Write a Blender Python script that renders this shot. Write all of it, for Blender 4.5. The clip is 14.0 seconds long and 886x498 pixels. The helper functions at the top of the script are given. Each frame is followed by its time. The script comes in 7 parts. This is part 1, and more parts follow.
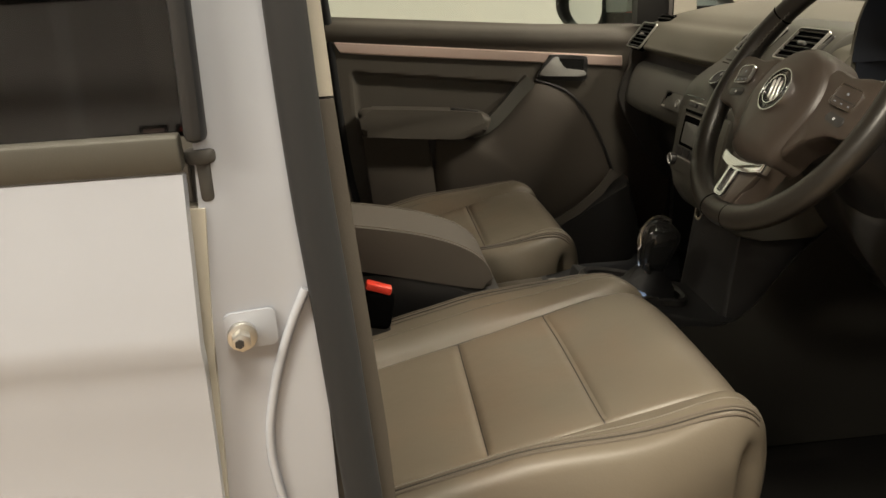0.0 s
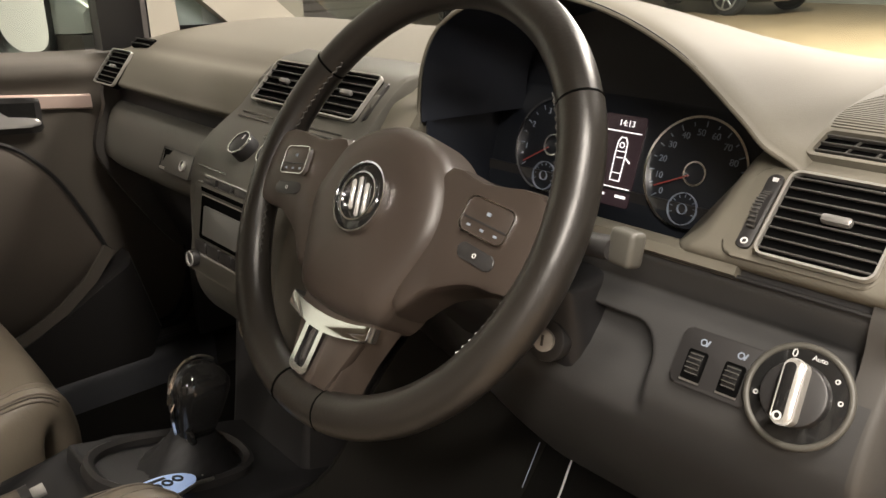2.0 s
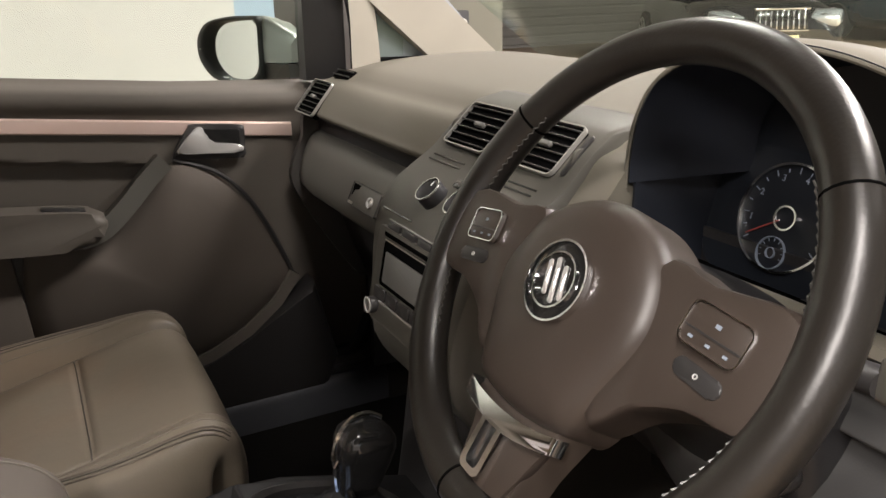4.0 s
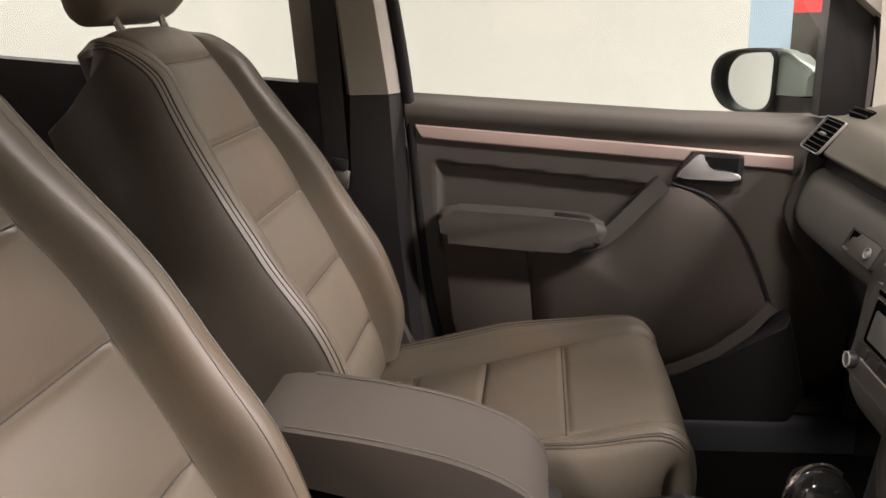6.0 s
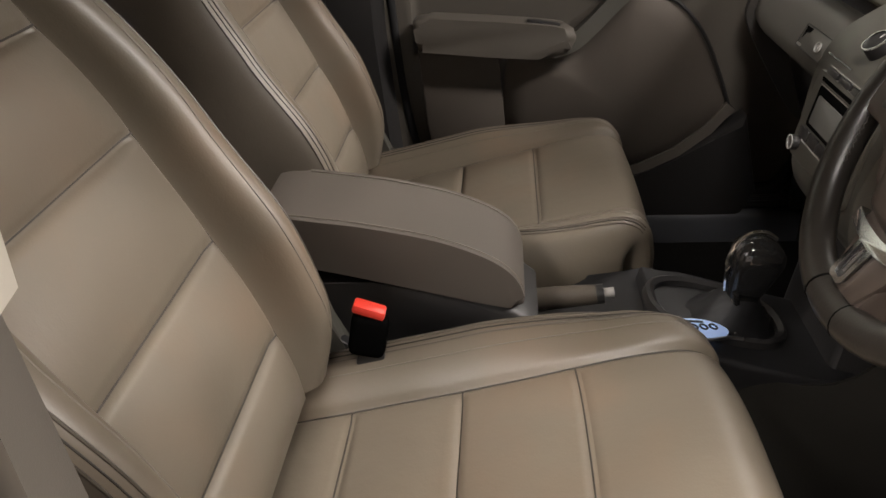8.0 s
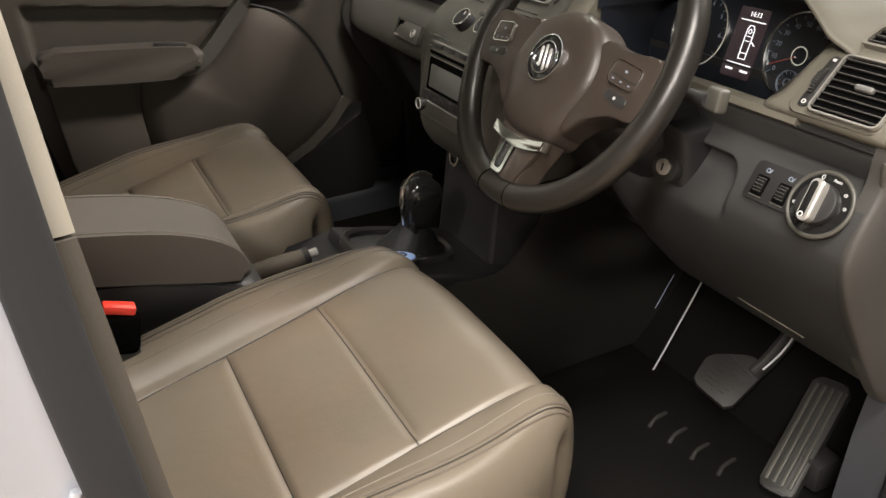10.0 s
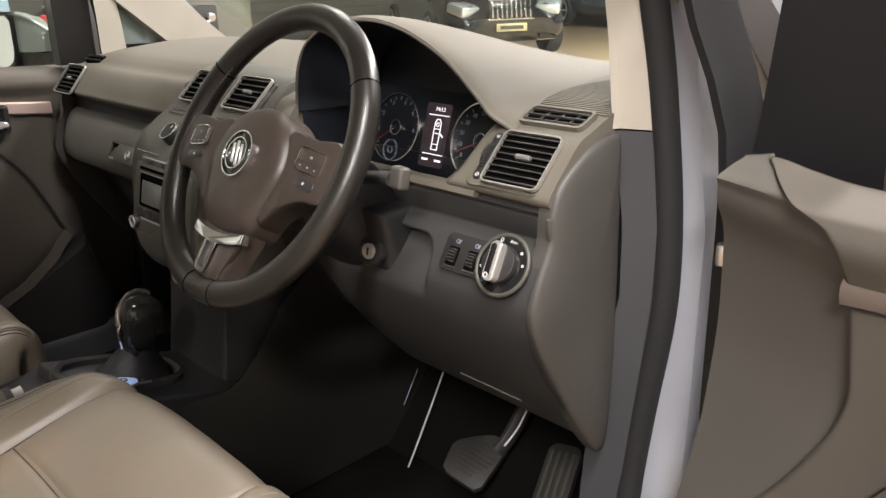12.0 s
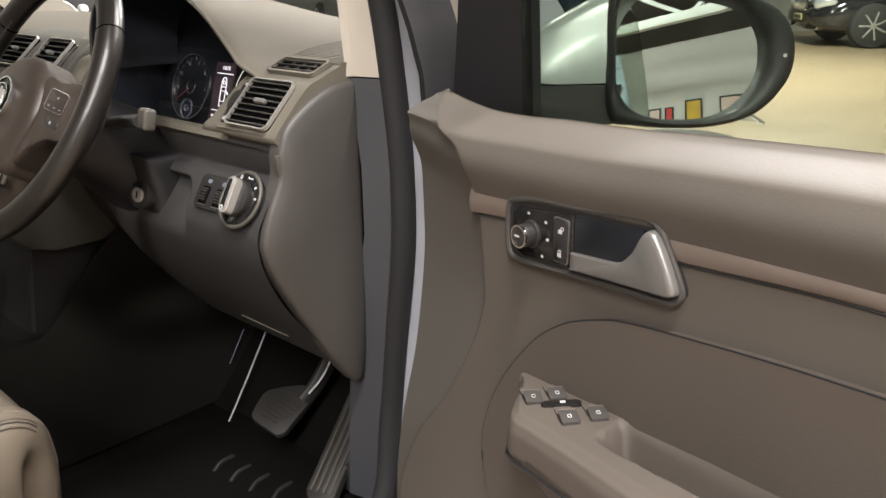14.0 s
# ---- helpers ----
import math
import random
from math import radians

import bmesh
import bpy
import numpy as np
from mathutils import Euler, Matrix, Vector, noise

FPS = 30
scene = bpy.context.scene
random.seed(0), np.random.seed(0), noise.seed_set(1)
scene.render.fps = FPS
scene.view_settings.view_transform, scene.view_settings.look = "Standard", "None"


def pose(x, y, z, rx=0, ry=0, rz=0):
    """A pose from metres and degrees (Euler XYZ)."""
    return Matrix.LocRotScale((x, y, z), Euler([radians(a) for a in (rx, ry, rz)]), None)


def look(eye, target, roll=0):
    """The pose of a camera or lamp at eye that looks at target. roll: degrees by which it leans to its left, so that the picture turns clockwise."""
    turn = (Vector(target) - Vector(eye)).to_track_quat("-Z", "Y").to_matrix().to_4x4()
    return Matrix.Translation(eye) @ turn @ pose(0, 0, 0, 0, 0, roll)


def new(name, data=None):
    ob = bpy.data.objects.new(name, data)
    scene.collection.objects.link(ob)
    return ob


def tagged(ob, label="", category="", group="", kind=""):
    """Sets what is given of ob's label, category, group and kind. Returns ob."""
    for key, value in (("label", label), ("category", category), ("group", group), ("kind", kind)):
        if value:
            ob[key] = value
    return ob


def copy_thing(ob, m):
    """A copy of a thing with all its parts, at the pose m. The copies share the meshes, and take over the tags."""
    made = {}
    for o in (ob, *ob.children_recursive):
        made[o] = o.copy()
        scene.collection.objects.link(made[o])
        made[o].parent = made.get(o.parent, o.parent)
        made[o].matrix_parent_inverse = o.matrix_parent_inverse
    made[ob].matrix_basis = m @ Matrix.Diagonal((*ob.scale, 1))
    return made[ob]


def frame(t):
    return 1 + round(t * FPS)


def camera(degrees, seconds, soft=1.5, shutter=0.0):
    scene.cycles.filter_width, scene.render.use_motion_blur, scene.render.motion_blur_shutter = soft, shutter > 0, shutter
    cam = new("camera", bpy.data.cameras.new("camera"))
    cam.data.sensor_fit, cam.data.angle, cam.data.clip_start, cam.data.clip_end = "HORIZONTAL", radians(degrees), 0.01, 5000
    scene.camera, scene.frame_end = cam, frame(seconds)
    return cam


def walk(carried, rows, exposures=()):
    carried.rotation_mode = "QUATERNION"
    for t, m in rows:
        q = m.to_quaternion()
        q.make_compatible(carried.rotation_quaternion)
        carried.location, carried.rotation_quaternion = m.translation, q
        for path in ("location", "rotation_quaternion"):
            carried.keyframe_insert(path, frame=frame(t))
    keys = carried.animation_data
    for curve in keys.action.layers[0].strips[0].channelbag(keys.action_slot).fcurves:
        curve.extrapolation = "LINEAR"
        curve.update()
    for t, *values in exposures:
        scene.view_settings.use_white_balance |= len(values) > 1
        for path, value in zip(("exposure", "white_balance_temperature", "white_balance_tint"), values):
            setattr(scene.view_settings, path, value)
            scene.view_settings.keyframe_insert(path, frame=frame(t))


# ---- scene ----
cam = camera(58.0, 14.0)
PATH = [
    (0, (0.015, -1.296, 1.129), (0.168, 0.592, 0.488), -3.3),
    (0.5, (0.096, -1.16, 1.114), (0.627, 0.648, 0.443), -2.9),
    (1, (0.159, -1.054, 1.141), (1.03, 0.61, 0.451), -2.3),
    (1.5, (0.174, -0.958, 1.142), (1.265, 0.568, 0.448), -1.8),
    (2, (0.176, -0.843, 1.149), (1.396, 0.581, 0.453), -1.5),
    (2.2, (0.174, -0.814, 1.144), (1.431, 0.582, 0.46), -1.1),
    (4.3, (0.223, -0.762, 1.167), (0.92, 1.008, 0.549), -1.6),
    (4.5, (0.209, -0.767, 1.171), (0.778, 1.052, 0.562), -1.8),
    (5, (0.175, -0.787, 1.187), (0.434, 1.109, 0.605), -2.1),
    (5.5, (0.18, -0.815, 1.203), (0.133, 1.107, 0.651), -2.3),
    (6, (0.185, -0.843, 1.217), (-0.059, 1.054, 0.634), -2.4),
    (6.5, (0.192, -0.848, 1.216), (-0.122, 0.994, 0.505), -2.3),
    (7, (0.193, -0.852, 1.219), (-0.143, 0.924, 0.363), -2.3),
    (7.2, (0.198, -0.861, 1.221), (-0.141, 0.891, 0.318), -2.7),
    (9.3, (0.068, -1.098, 1.202), (0.527, 0.561, 0.184), -2.7),
    (9.5, (0.048, -1.11, 1.208), (0.603, 0.529, 0.205), -2.6),
    (10, (-0.003, -1.116, 1.222), (0.772, 0.464, 0.273), -2.3),
    (10.5, (-0.009, -1.119, 1.223), (0.961, 0.418, 0.388), -2.0),
    (11, (0.002, -1.111, 1.21), (1.102, 0.397, 0.49), -1.9),
    (11.5, (0.025, -1.139, 1.203), (1.225, 0.312, 0.53), -1.8),
    (12, (0.054, -1.176, 1.17), (1.352, 0.196, 0.511), -1.7),
    (12.5, (0.108, -1.237, 1.151), (1.492, 0.047, 0.492), -1.4),
    (13, (0.187, -1.308, 1.117), (1.642, -0.103, 0.46), -0.8),
    (13.5, (0.193, -1.349, 1.108), (1.67, -0.177, 0.441), -0.6),
    (14, (0.139, -1.404, 1.119), (1.545, -0.14, 0.466), -0.3),
]
walk(cam, [(t, look(eye, target, roll)) for t, eye, target, roll in PATH], [(0, -0.37, 7150, 8), (0.5, 0.14, 6650, 6), (1.0, 0.2, 6500, 10), (1.5, 0.2, 6550, 11), (2.0, 0.17, 6700, 13), (4.5, 0.2, 6300, 17), (5.5, 0.26, 6350, 20), (6.0, 0.26, 6350, 20), (6.5, 0.2, 6400, 22), (7.0, 0.03, 6350, 20), (9.5, 0.12, 6400, 12), (11, 0.2, 6350, 14), (12, 0.2, 6200, 15), (14, 0.1, 6200, 15)])


# ---- light and sky ----
world = bpy.data.worlds.new("World")
scene.world = world
world.use_nodes = True
world.node_tree.nodes["Background"].inputs[0].default_value = (1.0, 0.93, 0.82, 1)
world.node_tree.nodes["Background"].inputs[1].default_value = 0.06


def area_lamp(name, eye, target, sx, sy, watts, colour):
    data = bpy.data.lights.new(name, "AREA")
    data.shape, data.size, data.size_y, data.energy, data.color = "RECTANGLE", sx, sy, watts, colour
    ob = new(name, data)
    ob.matrix_world = look(eye, target)
    return ob


WARM = (1.0, 0.94, 0.84)
area_lamp("lamp_bay", (-0.3, -2.2, 4.55), (-0.3, -2.2, 0), 2.4, 0.5, 380, WARM)
area_lamp("lamp_bay", (4.2, -1.2, 4.55), (4.2, -1.2, 0), 2.4, 0.5, 640, WARM)
area_lamp("lamp_bay", (3.6, 3.0, 4.55), (3.6, 3.0, 0), 2.4, 0.5, 220, WARM)
area_lamp("lamp_bay", (-3.4, 2.6, 4.55), (-3.4, 2.6, 0), 2.4, 0.5, 220, WARM)
area_lamp("lamp_bay", (-3.4, -3.6, 4.45), (-3.4, -3.6, 0), 2.4, 0.5, 560, WARM)
area_lamp("lamp_bay", (9.5, 2.0, 4.55), (9.5, 2.0, 0), 2.4, 0.5, 1700, WARM)


# ---- materials ----
def material(name, colour, rough=0.5, metal=0.0, grain=0.0, scale=400.0, stain=0.12, stain_scale=9.0, bump=0.15, coat=0.0, spec=0.5, emit=None, vary=0.08):
    """Colour with two scales of variation, and a fine relief."""
    m = bpy.data.materials.new(name)
    m.use_nodes = True
    t = m.node_tree
    b = t.nodes["Principled BSDF"]
    b.inputs["Roughness"].default_value = rough
    b.inputs["Metallic"].default_value = metal
    b.inputs["Coat Weight"].default_value = coat
    b.inputs["Specular IOR Level"].default_value = spec
    co = t.nodes.new("ShaderNodeTexCoord")
    big = t.nodes.new("ShaderNodeTexNoise")
    big.inputs["Scale"].default_value, big.inputs["Detail"].default_value = stain_scale, 5
    t.links.new(co.outputs["Object"], big.inputs["Vector"])
    mix = t.nodes.new("ShaderNodeMix")
    mix.data_type = "RGBA"
    mix.inputs[6].default_value = (*[c * (1 - stain) for c in colour], 1)
    mix.inputs[7].default_value = (*[min(1, c * (1 + stain)) for c in colour], 1)
    t.links.new(big.outputs["Fac"], mix.inputs[0])
    t.links.new(mix.outputs[2], b.inputs["Base Color"])
    ramp = t.nodes.new("ShaderNodeMapRange")
    ramp.inputs[3].default_value, ramp.inputs[4].default_value = max(0.0, rough - vary), min(1, rough + vary)
    t.links.new(big.outputs["Fac"], ramp.inputs[0])
    t.links.new(ramp.outputs[0], b.inputs["Roughness"])
    if grain:
        fine = t.nodes.new("ShaderNodeTexNoise")
        fine.inputs["Scale"].default_value, fine.inputs["Detail"].default_value = scale, 3
        t.links.new(co.outputs["Object"], fine.inputs["Vector"])
        bp = t.nodes.new("ShaderNodeBump")
        bp.inputs["Strength"].default_value, bp.inputs["Distance"].default_value = bump, grain
        t.links.new(fine.outputs["Fac"], bp.inputs["Height"])
        t.links.new(bp.outputs[0], b.inputs["Normal"])
    if emit:
        b.inputs["Emission Color"].default_value = (*emit[:3], 1)
        b.inputs["Emission Strength"].default_value = emit[3]
    return m


def leather(name, colour, rough=0.42, worn=None):
    """Pebbled leather: cell grain, soft creases and slight polish on worn places."""
    m = material(name, colour, rough, stain=0.10, stain_scale=5)
    t = m.node_tree
    b = t.nodes["Principled BSDF"]
    co = [n for n in t.nodes if n.type == "TEX_COORD"][0]
    v = t.nodes.new("ShaderNodeTexVoronoi")
    v.inputs["Scale"].default_value = 420
    c = t.nodes.new("ShaderNodeTexNoise")
    c.inputs["Scale"].default_value, c.inputs["Detail"].default_value = 22, 4
    for n in (v, c):
        t.links.new(co.outputs["Object"], n.inputs["Vector"])
    if worn:
        w, r, mx = t.nodes.new("ShaderNodeTexNoise"), t.nodes.new("ShaderNodeMapRange"), t.nodes.new("ShaderNodeMix")
        w.inputs["Scale"].default_value, w.inputs["Detail"].default_value = 4.5, 3
        r.inputs[1].default_value, r.inputs[2].default_value, r.inputs[4].default_value = 0.48, 0.72, 0.55
        mx.data_type = "RGBA"
        mx.inputs[7].default_value = (*worn, 1)
        old = b.inputs["Base Color"].links[0].from_socket
        t.links.new(co.outputs["Object"], w.inputs["Vector"])
        t.links.new(w.outputs["Fac"], r.inputs[0])
        t.links.new(r.outputs[0], mx.inputs[0])
        t.links.new(old, mx.inputs[6])
        t.links.new(mx.outputs[2], b.inputs["Base Color"])
    b1, b2 = t.nodes.new("ShaderNodeBump"), t.nodes.new("ShaderNodeBump")
    b1.inputs["Strength"].default_value, b1.inputs["Distance"].default_value = 0.10, 0.0006
    b2.inputs["Strength"].default_value, b2.inputs["Distance"].default_value = 0.25, 0.003
    t.links.new(v.outputs["Distance"], b1.inputs["Height"])
    t.links.new(c.outputs["Fac"], b2.inputs["Height"])
    t.links.new(b2.outputs[0], b1.inputs["Normal"])
    t.links.new(b1.outputs[0], b.inputs["Normal"])
    return m


def pane(name, tint=(1, 1, 1), gloss=0.06):
    m = bpy.data.materials.new(name)
    m.use_nodes = True
    t = m.node_tree
    t.nodes.clear()
    out, mix = t.nodes.new("ShaderNodeOutputMaterial"), t.nodes.new("ShaderNodeMixShader")
    tr, gl = t.nodes.new("ShaderNodeBsdfTransparent"), t.nodes.new("ShaderNodeBsdfGlossy")
    lw, pw, ml = t.nodes.new("ShaderNodeLayerWeight"), t.nodes.new("ShaderNodeMath"), t.nodes.new("ShaderNodeMath")
    tr.inputs[0].default_value = (*tint, 1)
    gl.inputs["Roughness"].default_value = 0.02
    lw.inputs["Blend"].default_value = 0.5
    pw.operation, pw.inputs[1].default_value = "POWER", 5.0
    ml.operation, ml.inputs[1].default_value, ml.inputs[2].default_value = "MULTIPLY_ADD", 0.5, gloss * 0.5
    t.links.new(lw.outputs["Facing"], pw.inputs[0])
    t.links.new(pw.outputs[0], ml.inputs[0])
    t.links.new(ml.outputs[0], mix.inputs[0])
    t.links.new(tr.outputs[0], mix.inputs[1])
    t.links.new(gl.outputs[0], mix.inputs[2])
    t.links.new(mix.outputs[0], out.inputs[0])
    return m


M_LEATHER = leather("seat_leather", (0.131, 0.110, 0.083), 0.42, worn=(0.168, 0.114, 0.075))
# darker copy of the seat leather, with the shade of the backrest sides in it
M_LEATHER_SIDE = leather("shaded_leather", (0.070, 0.058, 0.045), 0.44)
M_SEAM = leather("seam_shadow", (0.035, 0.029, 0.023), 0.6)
M_PIPING = leather("seat_piping", (0.120, 0.100, 0.080), 0.45)
M_THREAD = material("thread", (0.16, 0.14, 0.115), 0.6)
M_PAD = material("dash_pad", (0.114, 0.105, 0.084), 0.68, grain=0.0004, scale=700, bump=0.3, spec=0.3)
M_DASH = material("dash_plastic", (0.063, 0.060, 0.051), 0.46, grain=0.0004, scale=700, bump=0.25)
M_DOOR = material("door_vinyl", (0.088, 0.078, 0.066), 0.60, grain=0.0004, scale=650, bump=0.3, spec=0.35)
M_CLOTH = material("door_cloth", (0.070, 0.058, 0.047), 0.80, grain=0.0005, scale=1200, bump=0.4)
M_ARM = material("armrest_cloth", (0.088, 0.074, 0.062), 0.68, grain=0.0005, scale=900, bump=0.3)
M_CAP = material("dash_end_vinyl", (0.048, 0.045, 0.041), 0.55, grain=0.0004, scale=700, bump=0.25)
M_FRAME = material("frame_black", (0.008, 0.008, 0.009), 0.55, grain=0.0003, scale=700, bump=0.2)
M_STRIP = material("brushed_trim", (0.68, 0.53, 0.47), 0.34, metal=0.5, stain=0.08)
M_KNEE = material("knee_plastic", (0.038, 0.0375, 0.037), 0.44, grain=0.0004, scale=700, bump=0.25)
M_BLACK = material("black_plastic", (0.021, 0.020, 0.020), 0.42, grain=0.0003, scale=700, bump=0.2)
M_GLOSS = material("gloss_black", (0.012, 0.012, 0.012), 0.14, coat=0.3)
M_RUBBER = material("seal_rubber", (0.008, 0.008, 0.009), 0.85, grain=0.0004, scale=500)
M_CHROME = material("chrome", (0.82, 0.82, 0.82), 0.10, metal=1.0, stain=0.03)
M_SATIN = material("satin_metal", (0.62, 0.60, 0.56), 0.30, metal=0.95, stain=0.05)
M_TICK = material("dial_mark", (0.20, 0.235, 0.29), 0.5)
M_DISPLAY = material("grey_display", (0.115, 0.115, 0.108), 0.30, stain=0.1)
M_DOORSTRIP = material("door_strip", (0.150, 0.122, 0.102), 0.45, stain=0.06)
M_HANDLE = material("handle_silver", (0.22, 0.215, 0.205), 0.34, metal=0.5, stain=0.05)
M_BRIGHT = material("bright_trim", (0.66, 0.65, 0.63), 0.22, metal=0.6, stain=0.03)
M_SLAT = material("slat_plastic", (0.052, 0.050, 0.046), 0.40, grain=0.0003, scale=700, bump=0.2)
M_VENTRIM = material("vent_trim", (0.42, 0.41, 0.38), 0.32, metal=0.6, stain=0.05)
M_KICK = material("kick_plastic", (0.041, 0.043, 0.048), 0.50, grain=0.0004, scale=700, bump=0.25)
M_RIM = leather("wheel_leather", (0.013, 0.0113, 0.0095), 0.34)
M_HUB = material("airbag_cover", (0.038, 0.029, 0.0235), 0.40, grain=0.0003, scale=900, bump=0.2, stain=0.2, stain_scale=14)
M_TUNNEL = material("tunnel_carpet", (0.016, 0.015, 0.0128), 0.85, grain=0.001, scale=900, bump=0.5, stain=0.2, stain_scale=9, spec=0.15)
M_CARPET = material("carpet", (0.006, 0.0056, 0.0050), 0.95, grain=0.002, scale=900, bump=0.8, spec=0.08)
M_PAINT = material("silver_paint", (0.345, 0.362, 0.405), 0.36, metal=0.15, coat=0.4, stain=0.04)
M_TRIMLIGHT = material("pillar_trim", (0.35, 0.325, 0.275), 0.7, grain=0.0004, scale=600, bump=0.2)
M_RED = material("red_button", (0.75, 0.05, 0.03), 0.35, stain=0.06)
M_WHITE = material("white_mark", (0.50, 0.50, 0.50), 0.5)
M_SCREEN = material("lit_screen", (0.018, 0.012, 0.014), 0.25, emit=(0.6, 0.35, 0.42, 0.03))
M_LIT = material("lit_mark", (0.7, 0.7, 0.72), 0.4, emit=(1, 0.95, 0.95, 0.9))
M_RECESS = material("recess_lining", (0.010, 0.012, 0.017), 0.42, grain=0.0003, scale=700, bump=0.2)
M_DIAL = material("dial_face", (0.010, 0.012, 0.016), 0.35)
M_BLUELIT = material("lit_blue_plate", (0.35, 0.45, 0.6), 0.3, emit=(0.45, 0.62, 1.0, 0.35))
M_NEEDLE = material("needle_red", (0.22, 0.04, 0.035), 0.4, emit=(1, 0.15, 0.1, 0.02))
M_MIRROR = material("mirror_silver", (0.86, 0.89, 0.88), 0.0, metal=1.0, stain=0.0, vary=0.0)
M_GLASS = pane("window_glass", (0.86, 0.91, 0.86))
M_SIDEGLASS = pane("green_side_glass", (0.64, 0.70, 0.64))
# flat black without gloss, painting deep shade where no hole is cut
M_VOID = material("shade_black", (0.003, 0.003, 0.003), 0.9, spec=0.0)
M_DARKGLASS = pane("privacy_glass", (0.10, 0.10, 0.10), 0.10)
M_WALL = material("wall_paint", (0.62, 0.605, 0.615), 0.75, stain=0.04, stain_scale=1.5, grain=0.001, scale=60, bump=0.1)
M_BLUE = material("blue_paint", (0.36, 0.47, 0.62), 0.7, stain=0.03)
M_REDWALL = material("red_paint", (0.62, 0.05, 0.05), 0.6, stain=0.04)
M_GREYWALL = material("grey_wall_paint", (0.24, 0.235, 0.215), 0.6, stain=0.12, stain_scale=2)
M_PIER = material("pier_paint", (0.135, 0.135, 0.108), 0.6, stain=0.1, stain_scale=2)
M_PEDAL = material("pedal_rubber", (0.026, 0.025, 0.023), 0.55, grain=0.0006, scale=500, stain=0.3, stain_scale=20)
M_DARKWALL = material("charcoal_paint", (0.055, 0.052, 0.050), 0.6, stain=0.1, stain_scale=2)
M_FLOOR = material("workshop_floor", (0.28, 0.205, 0.135), 0.38, stain=0.16, stain_scale=1.2, grain=0.001, scale=30, bump=0.1)
M_CEIL = material("dark_roof", (0.035, 0.033, 0.032), 0.8, stain=0.3, stain_scale=3)
M_PLATE = material("plate_yellow", (0.50, 0.45, 0.24), 0.5)
M_YELLOW = material("yellow_print", (0.65, 0.42, 0.04), 0.5, stain=0.5, stain_scale=4)
M_STEEL = material("grey_steel", (0.66, 0.68, 0.69), 0.5, stain=0.08)
M_CARBLACK = material("black_car_paint", (0.012, 0.012, 0.014), 0.12, coat=1.0, stain=0.05)
# the car's silver paint darkened for the mirrors, dimmer light put into the colour
M_PAINT_DIM = material("silver_paint_dimmed", (0.23, 0.245, 0.235), 0.34, metal=0.3, coat=0.4, stain=0.04)
M_CARBLUE = material("dark_blue_car_paint", (0.02, 0.04, 0.055), 0.16, coat=1.0, stain=0.05)
M_TYRE = material("tyre_rubber", (0.02, 0.02, 0.02), 0.8)
M_ALLOY = material("alloy_wheel", (0.6, 0.6, 0.6), 0.3, metal=0.9)
M_LAMPGLASS = material("headlamp_glass", (0.75, 0.78, 0.82), 0.16, metal=0.7, coat=1.0)


# ---- mesh tools ----
def thing(name, label, category, group="", at=(0, 0, 0), turn=0.0):
    ob = new(name)
    ob.empty_display_size = 0.05
    ob.matrix_world = pose(*at, 0, 0, turn)
    return tagged(ob, label, category, group)


def part(name, bm, mat, parent=None, label="", smooth=True, angle=40):
    me = bpy.data.meshes.new(name)
    bmesh.ops.recalc_face_normals(bm, faces=bm.faces)
    if smooth:
        for f in bm.faces:
            f.smooth = True
        lim = radians(angle)
        for e in bm.edges:
            if len(e.link_faces) == 2 and e.calc_face_angle(0) > lim:
                e.smooth = False
    bm.to_mesh(me)
    bm.free()
    me.materials.append(mat)
    ob = new(name, me)
    if parent is not None:
        ob.parent = parent
    if label:
        ob["label"] = label
    return ob


def structure(name, bm, mat, label, category="wall", smooth=False):
    return tagged(part(name, bm, mat, None, label, smooth), label, category, kind="structure")


def box(sx, sy, sz, m=None, bevel=0.0, seg=2, bm=None):
    own = bmesh.new()
    bmesh.ops.create_cube(own, size=1)
    bmesh.ops.scale(own, vec=(sx, sy, sz), verts=own.verts)
    if bevel:
        bmesh.ops.bevel(own, geom=own.edges[:], offset=min(bevel, 0.49 * min(sx, sy, sz)), segments=seg, profile=0.5, affect="EDGES")
    if m is not None:
        bmesh.ops.transform(own, matrix=m, verts=own.verts)
    return own


def join(*bms):
    out = bms[0]
    for b in bms[1:]:
        me = bpy.data.meshes.new("t")
        b.to_mesh(me)
        b.free()
        out.from_mesh(me)
        bpy.data.meshes.remove(me)
    return out


def cyl(r, h, m=None, seg=32, bevel=0.0, r2=None):
    own = bmesh.new()
    bmesh.ops.create_cone(own, cap_ends=True, segments=seg, radius1=r, radius2=r if r2 is None else r2, depth=h)
    if bevel:
        rim = [e for e in own.edges if abs(e.verts[0].co.z - e.verts[1].co.z) < 1e-6]
        bmesh.ops.bevel(own, geom=rim, offset=bevel, segments=2, profile=0.5, affect="EDGES")
    if m is not None:
        bmesh.ops.transform(own, matrix=m, verts=own.verts)
    return own


def loft(rings, closed=True, caps=True, loop=False):
    bm = bmesh.new()
    rows = [[bm.verts.new(p) for p in r] for r in rings]
    pairs = list(zip(rows, rows[1:])) + ([(rows[-1], rows[0])] if loop else [])
    n = len(rows[0])
    for a, b in pairs:
        for i in range(n if closed else n - 1):
            j = (i + 1) % n
            try:
                bm.faces.new((a[i], a[j], b[j], b[i]))
            except ValueError:
                pass
    if caps and closed and not loop:
        bm.faces.new(rows[0][::-1])
        bm.faces.new(rows[-1])
    return bm


